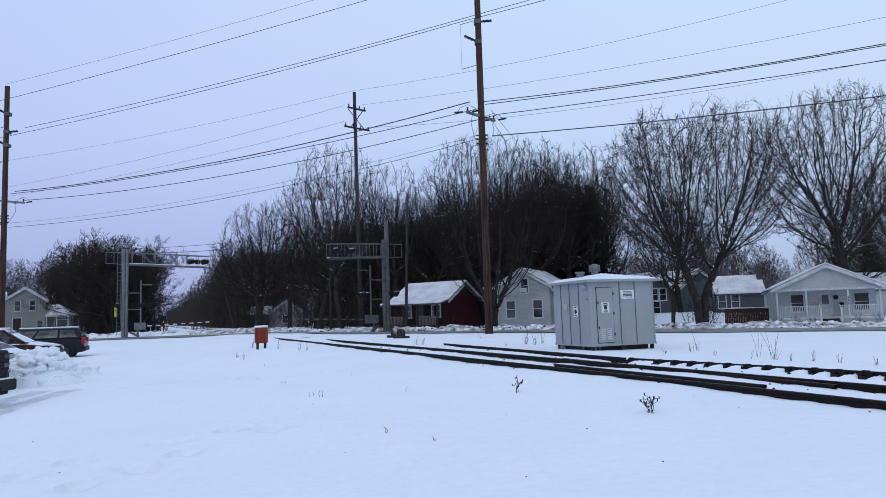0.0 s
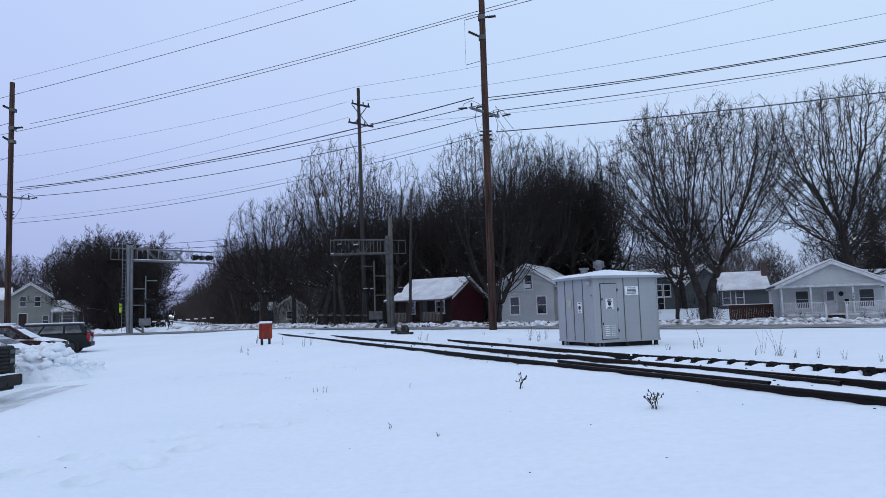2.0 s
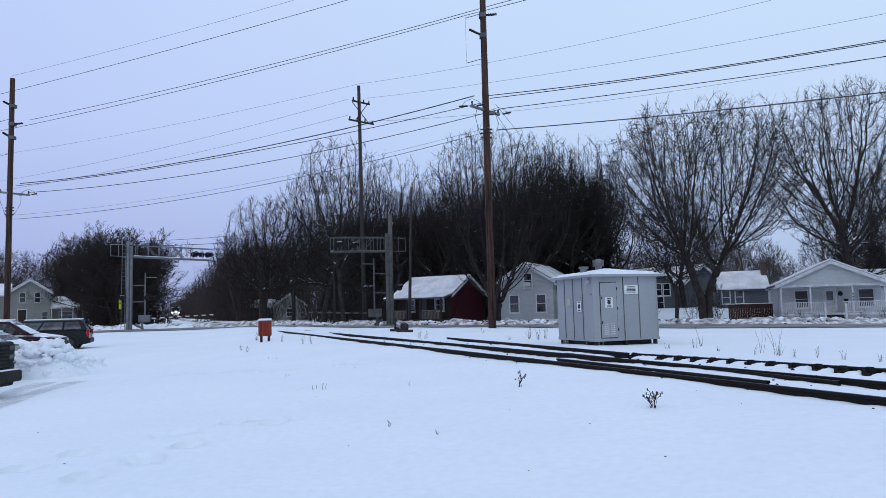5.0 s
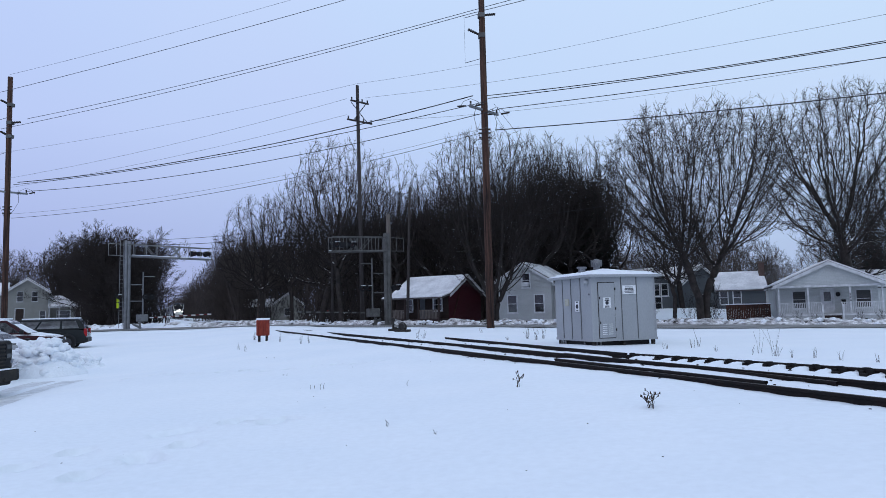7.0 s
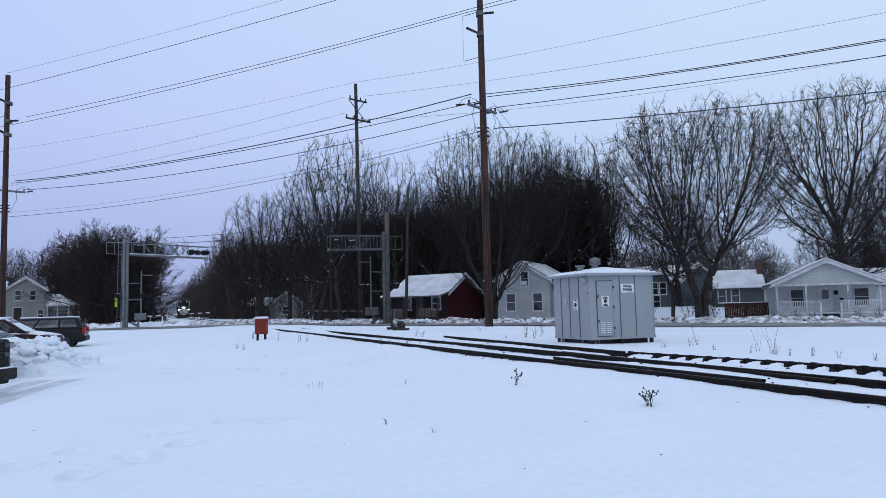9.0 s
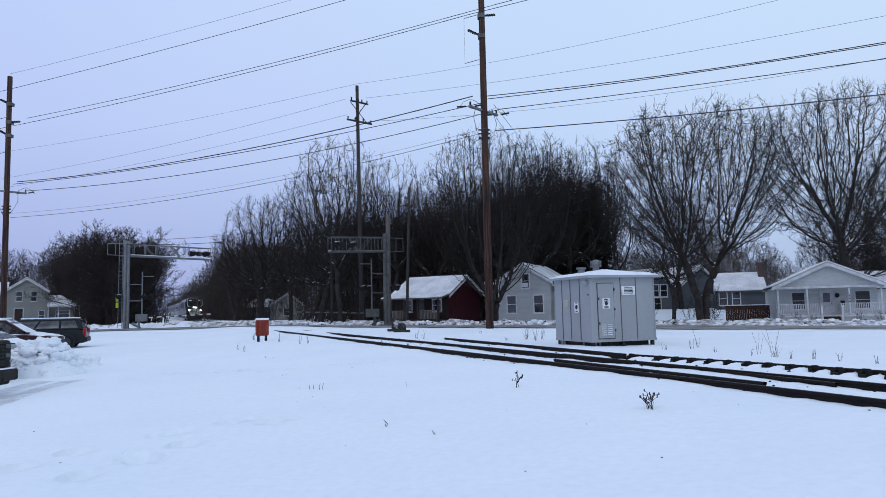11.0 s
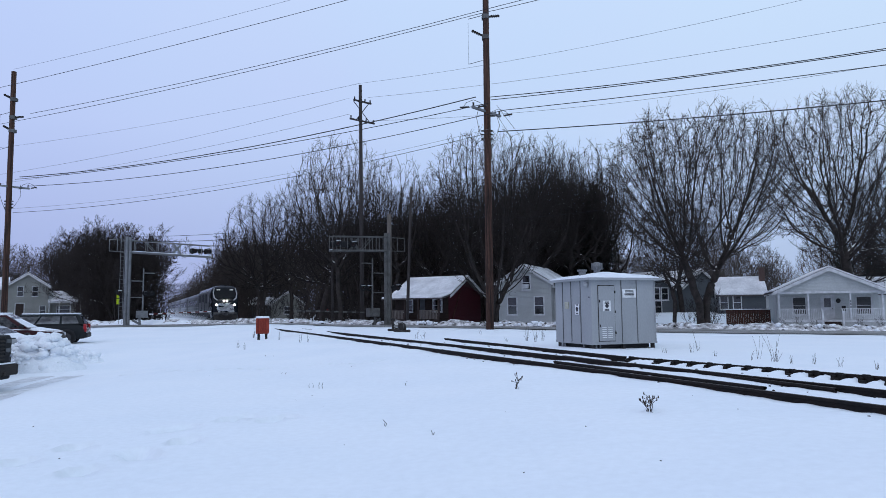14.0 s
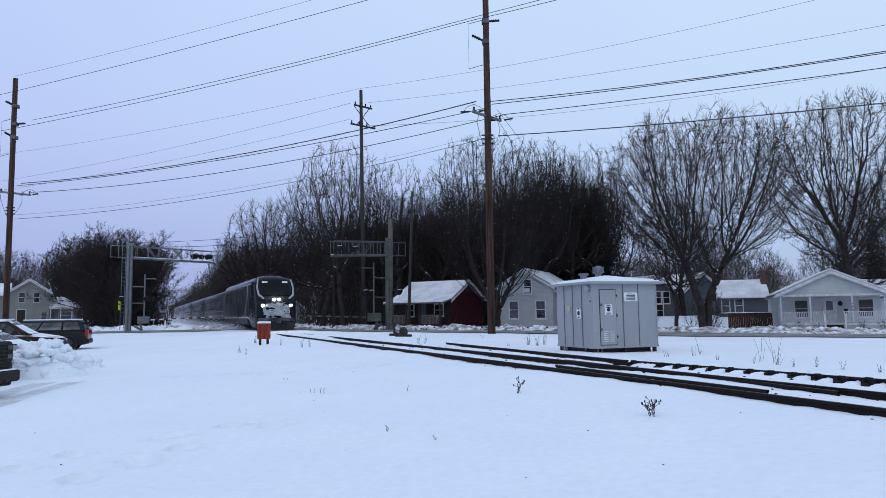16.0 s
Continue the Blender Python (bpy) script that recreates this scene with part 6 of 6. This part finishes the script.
        bm = loft([[(a + 0.03, -w * 0.78, hb + 0.05), (a + 0.03, w * 0.78, hb + 0.05), (a - 0.03, w * 0.78, hb + 0.05), (a - 0.03, -w * 0.78, hb + 0.05)], [(a - rake0 * 0.8 + 0.05, -w * 0.6, ro - 0.2), (a - rake0 * 0.8 + 0.05, w * 0.6, ro - 0.2), (a - rake0 * 0.8 - 0.03, w * 0.6, ro - 0.2), (a - rake0 * 0.8 - 0.03, -w * 0.6, ro - 0.2)]])
        part("windscreen_snow", bm, SNOW_CAP, t, "snow on the windscreen")
    return t


BLACK_CAR = paint("black_car_paint", (0.009, 0.011, 0.012), 0.0)
RED_CAR = paint("dark_red_car_paint", (0.035, 0.005, 0.007), 0.5)
SILVER_CAR = paint("silver_car_paint", (0.32, 0.34, 0.36), 0.35)
# side panes mottled from pale to dark grey
PALE_GLASS = mat("pale_mottled_glass", (0.42, 0.43, 0.45), (0.12, 0.122, 0.13), rough=0.5, scale=2.2, fine=14, bump=0.1, fine_mix=0.3, stretch=(0.5, 1, 1.4))
SPOTTED = mat("snow_spotted_glass", (0.012, 0.014, 0.016), (0.2, 0.2, 0.21), rough=0.15, scale=4.5, fine=14, bump=0, fine_mix=0.3, spec=0.5)
car(-22.75, 38.0, 201, "black pickup with a windowed canopy and snow on its roof", BLACK_CAR, 5.4, 1.95, 1.68, 1.08, 1.04, 0.26, 0.985, 0.7, 0.3, 0.39, side_glass=PALE_GLASS, name="canopy_pickup")
car(-19.6, 30.4, 18, "dark red sport utility thickly dusted with snow", RED_CAR, 4.75, 1.9, 1.76, 1.05, 1.05, 0.25, 0.98, 0.85, 0.25, side_glass=SPOTTED)
car(-17.2, 26.0, 10, "silver saloon car covered with snow", SILVER_CAR, 4.7, 1.82, 1.42, 0.88, 0.86, 0.27, 0.9, 0.9, 0.7, 0.33, side_glass=PALE_GLASS)


LENS_DARK = mat("smoked_headlight", (0.09, 0.095, 0.1), rough=0.12, bump=0, spec=0.6)


def barred_front(t, L, half, z0, z1, bars):
    """A tall barred grille with lamps at both ends and a deep bumper."""
    part("grille_back", boxed(L / 2 - 0.25, L / 2 + 0.01, -half, half, z0, z1, 0.06), BLACK, t)
    for k in range(bars):
        z = z0 + 0.06 + (z1 - z0 - 0.14) * k / (bars - 1)
        part("grille_bar", boxed(L / 2 + 0.012, L / 2 + 0.05, -half * 0.72, half * 0.72, z, z + 0.045, 0.012), IRON, t)
    for q in (-1, 1):
        lamp = part("headlight_pod", boxed(L / 2 - 0.1, L / 2 + 0.03, q * half * 0.86 - 0.12, q * half * 0.86 + 0.12, z0 + 0.18, z1 - 0.06, 0.03), BLACK, t)
        for z in (z0 + 0.26, z1 - 0.2):
            part("headlight_lens", boxed(L / 2 + 0.03, L / 2 + 0.045, q * half * 0.86 - 0.09, q * half * 0.86 + 0.09, z, z + 0.1, 0.004), LENS_DARK, lamp)
        part("tow_hook", boxed(L / 2 + 0.05, L / 2 + 0.25, q * 0.45 - 0.04, q * 0.45 + 0.04, 0.42, 0.52, 0.02), IRON, t)
    part("bumper_snow", boxed(L / 2 + 0.06, L / 2 + 0.2, -half * 0.9, half * 0.9, 0.7, 0.73, 0.012), SNOW_CAP, t, "snow on the bumper")


def pickup(x, y, turn):
    t = car(x, y, turn, "black pickup truck with a tall barred grille, parked nose out", BLACK_CAR, 5.6, 2.02, 1.96, 1.42, 1.32, 0.32, 0.7, 0.6, 0.1, 0.41, False, name="pickup")
    L = 5.6
    barred_front(t, L, 0.96, 0.72, 1.4, 7)
    part("deep_bumper", boxed(L / 2 - 0.05, L / 2 + 0.22, -0.98, 0.98, 0.42, 0.7, 0.05), IRON, t)
    part("hood_snow", boxed(L / 2 - 1.5, L / 2 - 0.2, -0.75, 0.75, 1.39, 1.46, 0.02), SNOW_CAP, t, "snow on the bonnet")


pickup(-13.62, 16.3, -4)
grey = car(-15.8, 20.4, 2, "dark grey sport utility dusted with snow", paint("grey_car_paint", (0.035, 0.038, 0.042), 0.2), 4.7, 1.9, 1.72, 1.2, 1.12, 0.25, 0.98, 0.8, 0.25)
barred_front(grey, 4.7, 0.88, 0.68, 1.16, 5)


# ---- train ----
NAVY = mat("loco_navy", (0.006, 0.0075, 0.012), (0.011, 0.013, 0.018), rough=0.22, scale=0.8, fine=12, bump=0.0, fine_mix=0.25, spec=0.1)
LOCO_GREY = mat("loco_grey", (0.013, 0.015, 0.02), (0.008, 0.009, 0.012), rough=0.28, scale=0.8, fine=12, bump=0.0, fine_mix=0.25, spec=0.1)
STRIPE = mat("silver_stripe", (0.36, 0.37, 0.39), rough=0.4, bump=0)
COACH_STEEL = mat("coach_steel", (0.14, 0.145, 0.155), (0.07, 0.074, 0.082), rough=0.38, metal=0.6, scale=0.5, fine=9, bump=0.05, fine_mix=0.25)
COACH_ROOF = mat("coach_roof", (0.3, 0.31, 0.33), (0.5, 0.5, 0.53), rough=0.6, scale=0.7, fine=6, bump=0.2)
UNDER = mat("underframe", (0.02, 0.02, 0.021), (0.1, 0.1, 0.105), rough=0.8, scale=1.2, fine=10, bump=0.3, snow=0.12)
BEAM = mat("headlight_beam", (1.0, 0.97, 0.85), rough=0.3, bump=0, emit=120.0, fine_mix=0)
BEAM_SMALL = mat("ditch_light", (1.0, 0.96, 0.84), rough=0.3, bump=0, emit=25.0, fine_mix=0)
LOCO_GLASS = mat("loco_glass", (0.006, 0.007, 0.009), rough=0.2, bump=0, spec=0.15, fine_mix=0.0)
PACKED_SNOW = mat("packed_snow", (0.8, 0.82, 0.85), (0.5, 0.51, 0.54), rough=0.8, scale=3, fine=12, bump=0.7, fine_mix=0.25)


def car_section(y, w, top, low, crown=0.45, mid=0.0):
    """One cross-section of a rail vehicle body."""
    h = w / 2
    pts = [(-h * 0.97, low), (-h, low + 0.25), (-h, top - crown * 1.5), (-h * 0.97, top - crown), (-h * 0.82, top - crown * 0.42), (-h * 0.5, top - crown * 0.1), (0, top)]
    pts += [(-x, z) for x, z in pts[-2::-1]]
    return [(x, y + mid * (z - low), z) for x, z in pts]


def wheelset(t, y):
    ax = part("axle", rodded((-0.75, y, 0.48), (0.75, y, 0.48), 0.09, n=8), UNDER, t)
    for x in (-0.76, 0.76):
        part("wheel", rodded((x - 0.06, y, 0.48), (x + 0.06, y, 0.48), 0.48, n=22), UNDER, ax)


def bogie(t, y, gap=1.35):
    for k in (-gap, gap):
        wheelset(t, y + k)
    for x in (-1.05, 1.05):
        b = part("bogie_frame", boxed(x - 0.1, x + 0.1, y - gap - 0.7, y + gap + 0.7, 0.5, 0.85, 0.05), UNDER, t)
        part("spring", rodded((x, y, 0.5), (x, y, 1.0), 0.2, n=12), UNDER, b)


def locomotive():
    t = thing("locomotive", pose(0, 0, 0), "dark navy passenger locomotive with snow-packed nose and lit headlights", "locomotive")
    L = 21.0
    secs = [car_section(0.0, 2.5, 2.25, 0.62, 0.25), car_section(0.12, 2.8, 2.4, 0.5, 0.25), car_section(0.35, 2.95, 2.62, 0.42, 0.3), car_section(0.75, 3.0, 3.35, 0.42, 0.4), car_section(1.15, 3.02, 3.95, 0.42, 0.42), car_section(1.6, 3.03, 4.22, 0.42, 0.45), car_section(2.3, 3.04, 4.3, 0.42, 0.45), car_section(3.6, 3.04, 4.3, 0.9, 0.45), car_section(L - 0.2, 3.04, 4.3, 0.9, 0.45), car_section(L, 2.9, 4.15, 0.95, 0.45)]
    part("body", loft(secs), NAVY, t)
    # windscreen, following the slope of the face
    def face_y(z):
        zs, yy = (0.6, 2.2, 2.5, 2.62, 3.35, 3.95, 4.22), (0.0, 0.0, 0.2, 0.35, 0.75, 1.15, 1.6)
        return float(np.interp(z, zs, yy))

    def face_panel(nm, outline, mm, lift, label="", parent=None):
        bm = bmesh.new()
        top = [bm.verts.new((x, face_y(z) - lift, z)) for x, z in outline]
        bm.faces.new(top)
        bmesh.ops.triangulate(bm, faces=bm.faces[:])
        bmesh.ops.solidify(bm, geom=bm.faces[:], thickness=0.03)
        return part(nm, bm, mm, parent or t, label)

    ws = face_panel("windscreen", ((-1.12, 2.72), (1.12, 2.72), (1.16, 3.3), (1.08, 3.88), (-1.08, 3.88), (-1.16, 3.3)), LOCO_GLASS, 0.05)
    for s in (-1, 1):
        face_panel("windscreen_trim", ((s * 0.86, 2.5), (s * 1.0, 2.46), (s * 1.33, 2.74), (s * 1.4, 3.3), (s * 1.27, 4.0), (s * 1.17, 3.98), (s * 1.28, 3.3), (s * 1.2, 2.82)), STRIPE, 0.045, "pale grey pillar stripe")
        face_panel("number_board", ((s * 0.75 - 0.2, 3.7), (s * 0.75 + 0.2, 3.7), (s * 0.75 + 0.2, 3.8), (s * 0.75 - 0.2, 3.8)), mat("number_board", (0.8, 0.8, 0.75), rough=0.5, bump=0, emit=0.1), 0.075, "small lit number board")
        part("ditch_light", rodded((s * 1.02, 0.1, 1.95), (s * 1.02, -0.1, 1.95), 0.12, 0.11, 16), BEAM_SMALL, t, "lit ditch light")
        part("ditch_ring", rodded((s * 1.02, 0.12, 1.95), (s * 1.02, -0.06, 1.95), 0.17, n=16), BLACK, t)
        part("headlight", rodded((s * 0.18, 0.3, 2.42), (s * 0.18, 0.02, 2.42), 0.1, 0.09, 16), BEAM, t, "bright lit headlight")
        part("handrail", rodded((s * 1.42, 0.35, 1.0), (s * 1.42, 0.6, 2.5), 0.025, n=6), STRIPE, t)
        part("mirror", boxed(s * 1.56 - 0.06, s * 1.56 + 0.06, 1.95, 2.15, 2.7, 3.3, 0.03), BLACK, t)
        # side: window, stripes, doors, grilles
        X = s * 1.525
        for nm, y0, y1, z0, z1, mm in (("cab_window", 2.3, 3.3, 2.75, 3.55, LOCO_GLASS), ("side_panel", 4.2, 20.6, 1.25, 3.6, LOCO_GREY), ("crew_door", 3.5, 4.1, 1.1, 3.5, BLACK)):
            part(nm, boxed(min(X, X + s * 0.012), max(X, X + s * 0.012), y0, y1, z0, z1), mm, t)
        for z0, z1, y0, y1 in ((3.62, 3.7, 2.3, 20.6), (1.05, 1.13, 3.0, 20.6)):
            part("side_stripe", boxed(min(X, X + s * 0.02), max(X, X + s * 0.02), y0, y1, z0, z1), STRIPE, t)
        bm = bmesh.new()
        rod(bm, (X + s * 0.01, 4.2, 3.6), (X + s * 0.01, 4.6, 2.3), 0.03, n=6)
        rod(bm, (X + s * 0.01, 4.6, 2.3), (X + s * 0.01, 6.2, 1.15), 0.03, n=6)
        part("slanted_stripe", bm, STRIPE, t)
        for y0, y1, z0, z1 in ((7.2, 9.2, 2.2, 3.4), (9.7, 10.4, 1.1, 3.45), (11.2, 14.0, 2.4, 3.45), (14.6, 15.3, 1.1, 3.45), (16.0, 20.0, 2.4, 3.45)):
            g = part("side_grille", boxed(min(X, X + s * 0.03), max(X, X + s * 0.03), y0, y1, z0, z1, 0.0), BLACK, t)
        part("side_skirt", boxed(min(X * 0.96, X * 0.99), max(X * 0.96, X * 0.99), 4.6, 20.0, 0.55, 1.0), UNDER, t)
    # nose: snow packed on the front, bumper beam, coupler, plough
    face_panel("nose_black", ((-0.78, 2.18), (0.78, 2.18), (0.85, 2.66), (-0.85, 2.66)), BLACK, 0.03)
    bm = bmesh.new()
    n, k = 40, 30
    g = [[None] * (k + 1) for _ in range(n + 1)]
    for i in range(n + 1):
        for j in range(k + 1):
            u, v = 2 * i / n - 1, j / k
            z = 0.95 + 1.25 * v
            x = u * (1.0 + 0.2 * (1 - v))
            thick = 0.07 + 0.06 * noise.noise((x * 2.2, z * 2.6, 4)) + 0.05 * noise.noise((x * 7, z * 7, 9)) - 0.14 * max(0, abs(u) - 0.75) * 4 - 0.06 * smooth((v - 0.8) * 5)
            g[i][j] = bm.verts.new((x, face_y(z) - thick, z))
    for i in range(n):
        for j in range(k):
            u, v = 2 * i / n - 1, j / k
            ragged = 0.9 * noise.noise((u * 1.6, v * 4.0, 2.0)) + 0.5 * noise.noise((u * 4.0, v * 12.0, 6.0)) + 0.5 - 0.9 * max(0, abs(u) - 0.6) - 0.5 * max(0, 0.35 - v)
            if ragged > 0.12:
                bm.faces.new((g[i][j], g[i + 1][j], g[i + 1][j + 1], g[i][j + 1])).smooth = True
    for v in [v for v in bm.verts if not v.link_faces]:
        bm.verts.remove(v)
    bmesh.ops.solidify(bm, geom=bm.faces[:], thickness=-0.04)
    part("snow_cover", bm, PACKED_SNOW, t, "rough snow packed on the nose")
    part("buffer_beam", boxed(-1.35, 1.35, -0.12, 0.3, 0.78, 1.05, 0.04), UNDER, t)
    part("coupler", boxed(-0.2, 0.2, -0.75, 0.1, 0.68, 1.02, 0.05), UNDER, t)
    bm = bmesh.new()
    prism(bm, [(-1.4, 0.75), (1.4, 0.75), (1.25, 0.12), (-1.25, 0.12)], -0.12, 0.0)
    part("snow_plough", bm, IRON, t, "black plough blade caked with snow")
    for s in (-1, 1):
        for kk in range(3):
            part("hose", rodded((s * (0.4 + 0.15 * kk), -0.14, 0.85), (s * (0.4 + 0.15 * kk), -0.3, 0.4), 0.03, n=6), BLACK, t)
        part("step", boxed(s * 1.3 - 0.16, s * 1.3 + 0.16, 0.0, 0.5, 0.35, 0.42), UNDER, t)
    # roof fittings
    part("horn", boxed(-0.4, 0.4, 2.6, 3.0, 4.3, 4.42, 0.03), BLACK, t)
    for y in (8, 11.5, 15):
        part("roof_fan", rodded((0, y, 4.22), (0, y, 4.4), 0.75, n=20), LOCO_GREY, t)
    part("fuel_tank", boxed(-1.3, 1.3, 8.4, 12.8, 0.3, 0.9, 0.08), UNDER, t)
    bogie(t, 4.6)
    bogie(t, 17.0)
    part("spray_deflector", boxed(-1.2, 1.2, 3.0, 20, 0.85, 0.95), UNDER, t)
    return t


def coach(label, windows_z=2.35):
    t = thing("passenger_coach", pose(0, 0, 0), label, "railway coach", "coaches of the train")
    L = 25.4
    part("body", loft([car_section(0.0, 2.75, 3.9, 1.1, 0.5), car_section(0.25, 2.95, 4.02, 0.95, 0.5), car_section(L - 0.25, 2.95, 4.02, 0.95, 0.5), car_section(L, 2.75, 3.9, 1.1, 0.5)]), COACH_STEEL, t)
    part("roof", loft([[(x, y, z) for x, z in ((-1.3, 3.68), (-0.75, 3.97), (0, 4.04), (0.75, 3.97), (1.3, 3.68), (0, 3.6))] for y in (0.3, L - 0.3)]), COACH_ROOF, t)
    for s in (-1, 1):
        X = s * 1.478
        part("window_band", boxed(min(X, X + s * 0.01), max(X, X + s * 0.01), 2.6, L - 2.6, 2.0, 2.95), BLACK, t)
        for k in range(11):
            y = 3.0 + k * 1.8
            part("pane", boxed(min(X, X + s * 0.018), max(X, X + s * 0.018), y, y + 1.35, 2.08, 2.85), LOCO_GLASS, t)
        for y in (0.8, L - 1.7):
            part("side_door", boxed(min(X, X + s * 0.015), max(X, X + s * 0.015), y, y + 0.9, 1.1, 3.2), LOCO_GREY, t)
        for z in (1.25, 1.7, 3.25):
            part("side_stripe", boxed(min(X, X + s * 0.016), max(X, X + s * 0.016), 0.4, L - 0.4, z, z + 0.07), STRIPE if z < 3 else LOCO_GREY, t)
    part("gangway", boxed(-0.6, 0.6, -0.35, 0.05, 1.2, 3.4, 0.05), BLACK, t)
    part("under_box", boxed(-1.25, 1.25, 6.5, L - 6.5, 0.4, 0.98, 0.05), UNDER, t)
    bogie(t, 3.4)
    bogie(t, L - 3.4)
    return t


def snow_cloud(seed, length, count, width=2.6, high=1.7):
    """Loose snow whirled up along the wheels, as many small flakes."""
    rnd = random.Random(seed)
    verts, faces = [], []
    for i in range(count):
        y = 5 + rnd.random() ** 0.8 * length
        side = rnd.choice((-1, 1))
        x = side * (1.3 + abs(rnd.gauss(0, 0.5)) * (0.6 + y / length) * width * 0.5)
        z = 0.05 + abs(rnd.gauss(0, 0.3)) * high * (0.4 + y / length)
        r = rnd.uniform(0.005, 0.015)
        c = Vector((x, y, z))
        b = len(verts)
        for q in ((1, 1, 1), (-1, -1, 1), (-1, 1, -1), (1, -1, -1)):
            verts.append(c + Vector(q) * r)
        faces += [(b, b + 1, b + 2), (b, b + 3, b + 1), (b, b + 2, b + 3), (b + 1, b + 3, b + 2)]
    me = bpy.data.meshes.new("snow_spray")
    me.from_pydata(verts, [], faces)
    return me


train = [(locomotive(), 0.0)]
first = coach("silver passenger coach with a dark window band, streaked with snow")
train.append((first, 22.0))
for k in range(1, 5):
    train.append((copy_thing(first, pose(0, 0, 0)), 22.0 + 26.3 * k))
spray = tagged(part_mesh("snow_spray", snow_cloud(3, 120, 60000, 2.6, 1.5), SNOW_CAP), "loose powder snow whirled up by the train's wheels", "snow spray", kind="stuff")
train.append((spray, 1.0))

NOSE_AT_END, SPEED = 51.2, 16.6


def motions():
    """The train runs down the straight at an even speed."""
    for ob, back in train:
        rows = []
        for k in range(9):
            t = 2.0 * k
            s = NOSE_AT_END + SPEED * (16.0 - t) + back
            rows.append((t, pose(*along(s, 9.0), RAIL_Z, 0, 0, TRACK_TURN)))
        walk(ob, rows)


# ---- weeds that stick out of the snow ----
STALK = mat("dry_stalk", (0.06, 0.045, 0.035), (0.04, 0.03, 0.026), rough=0.9, scale=5, fine=30, bump=0)


def weed(x, y, height, stems, seed, label="dry dark weed stalks sticking out of the snow", heads=True, lean=0.35):
    rnd = random.Random(seed)
    lines, blobs = [], []
    for k in range(stems):
        a, ln = rnd.uniform(0, 6.28), rnd.uniform(0.1, 1) * lean
        h = height * rnd.uniform(0.5, 1)
        base = Vector((rnd.uniform(-0.05, 0.05), rnd.uniform(-0.05, 0.05), -0.05))
        tip = base + Vector((math.cos(a) * ln * h, math.sin(a) * ln * h, h))
        mid = base.lerp(tip, 0.5) + Vector((rnd.uniform(-0.04, 0.04), 0, 0.03))
        lines.append(([base, mid, tip], [0.005, 0.004, 0.003]))
        if heads:
            for q in range(3):
                c = mid.lerp(tip, 0.4 + 0.3 * q)
                e = c + Vector((rnd.uniform(-0.1, 0.1), rnd.uniform(-0.1, 0.1), rnd.uniform(0, 0.08)))
                lines.append(([c, e], [0.0035, 0.003]))
                lines.append(([e - Vector((0, 0, 0.012)), e + Vector((0, 0, 0.02))], [0.008, 0.007]))
    ob = part_mesh("weed", tubes(lines, 4), STALK)
    ob.matrix_basis = on_ground(x, y, -0.01)
    return tagged(ob, label, "weed", "weeds")


weed(2.67, 8.96, 0.24, 8, 1, lean=0.9)
weed(1.24, 11.67, 0.3, 4, 2, lean=0.3)
weed(0.80, 6.67, 0.06, 2, 3, heads=False)
for i, (x, y, h, n) in enumerate(((-0.78, 9.29, 0.17, 2), (-0.14, 8.52, 0.12, 2), (-2.62, 13.74, 0.18, 2), (-2.40, 13.57, 0.22, 2), (-0.75, 13.15, 0.2, 1), (-3.86, 16.68, 0.12, 2), (-5.59, 22.61, 0.12, 1), (3.14, 7.21, 0.05, 1),
                                   (-8.25, 27.56, 0.4, 4), (-7.60, 26.27, 0.45, 3), (-10.61, 38.41, 0.6, 8), (-5.88, 28.32, 0.45, 4), (-5.62, 28.53, 0.5, 4), (-7.31, 30.59, 0.5, 4), (-5.98, 22.89, 0.2, 2))):
    weed(x, y, h, n, 10 + i, heads=False, lean=0.15)
for i, (x, y, h, n) in enumerate(((3.92, 31.93, 0.75, 9), (4.23, 31.34, 0.7, 9), (4.71, 32.29, 0.8, 6), (2.86, 30.53, 0.3, 4), (2.03, 35.80, 0.4, 3), (-1.19, 31.21, 0.5, 5), (-0.86, 30.25, 0.45, 5), (9.13, 24.42, 0.8, 4), (8.68, 23.85, 0.4, 5), (9.08, 20.19, 0.45, 3),
                                   (9.61, 20.87, 0.9, 3), (9.48, 19.69, 0.85, 5), (9.49, 19.46, 0.4, 5), (10.07, 18.57, 0.4, 5), (10.18, 17.60, 0.4, 4), (7.57, 23.34, 0.3, 7), (8.77, 22.04, 0.25, 6), (9.46, 18.60, 0.3, 5), (10.55, 16.71, 0.3, 6))):
    weed(x, y, h, n, 40 + i, heads=False, lean=0.5)

motions()
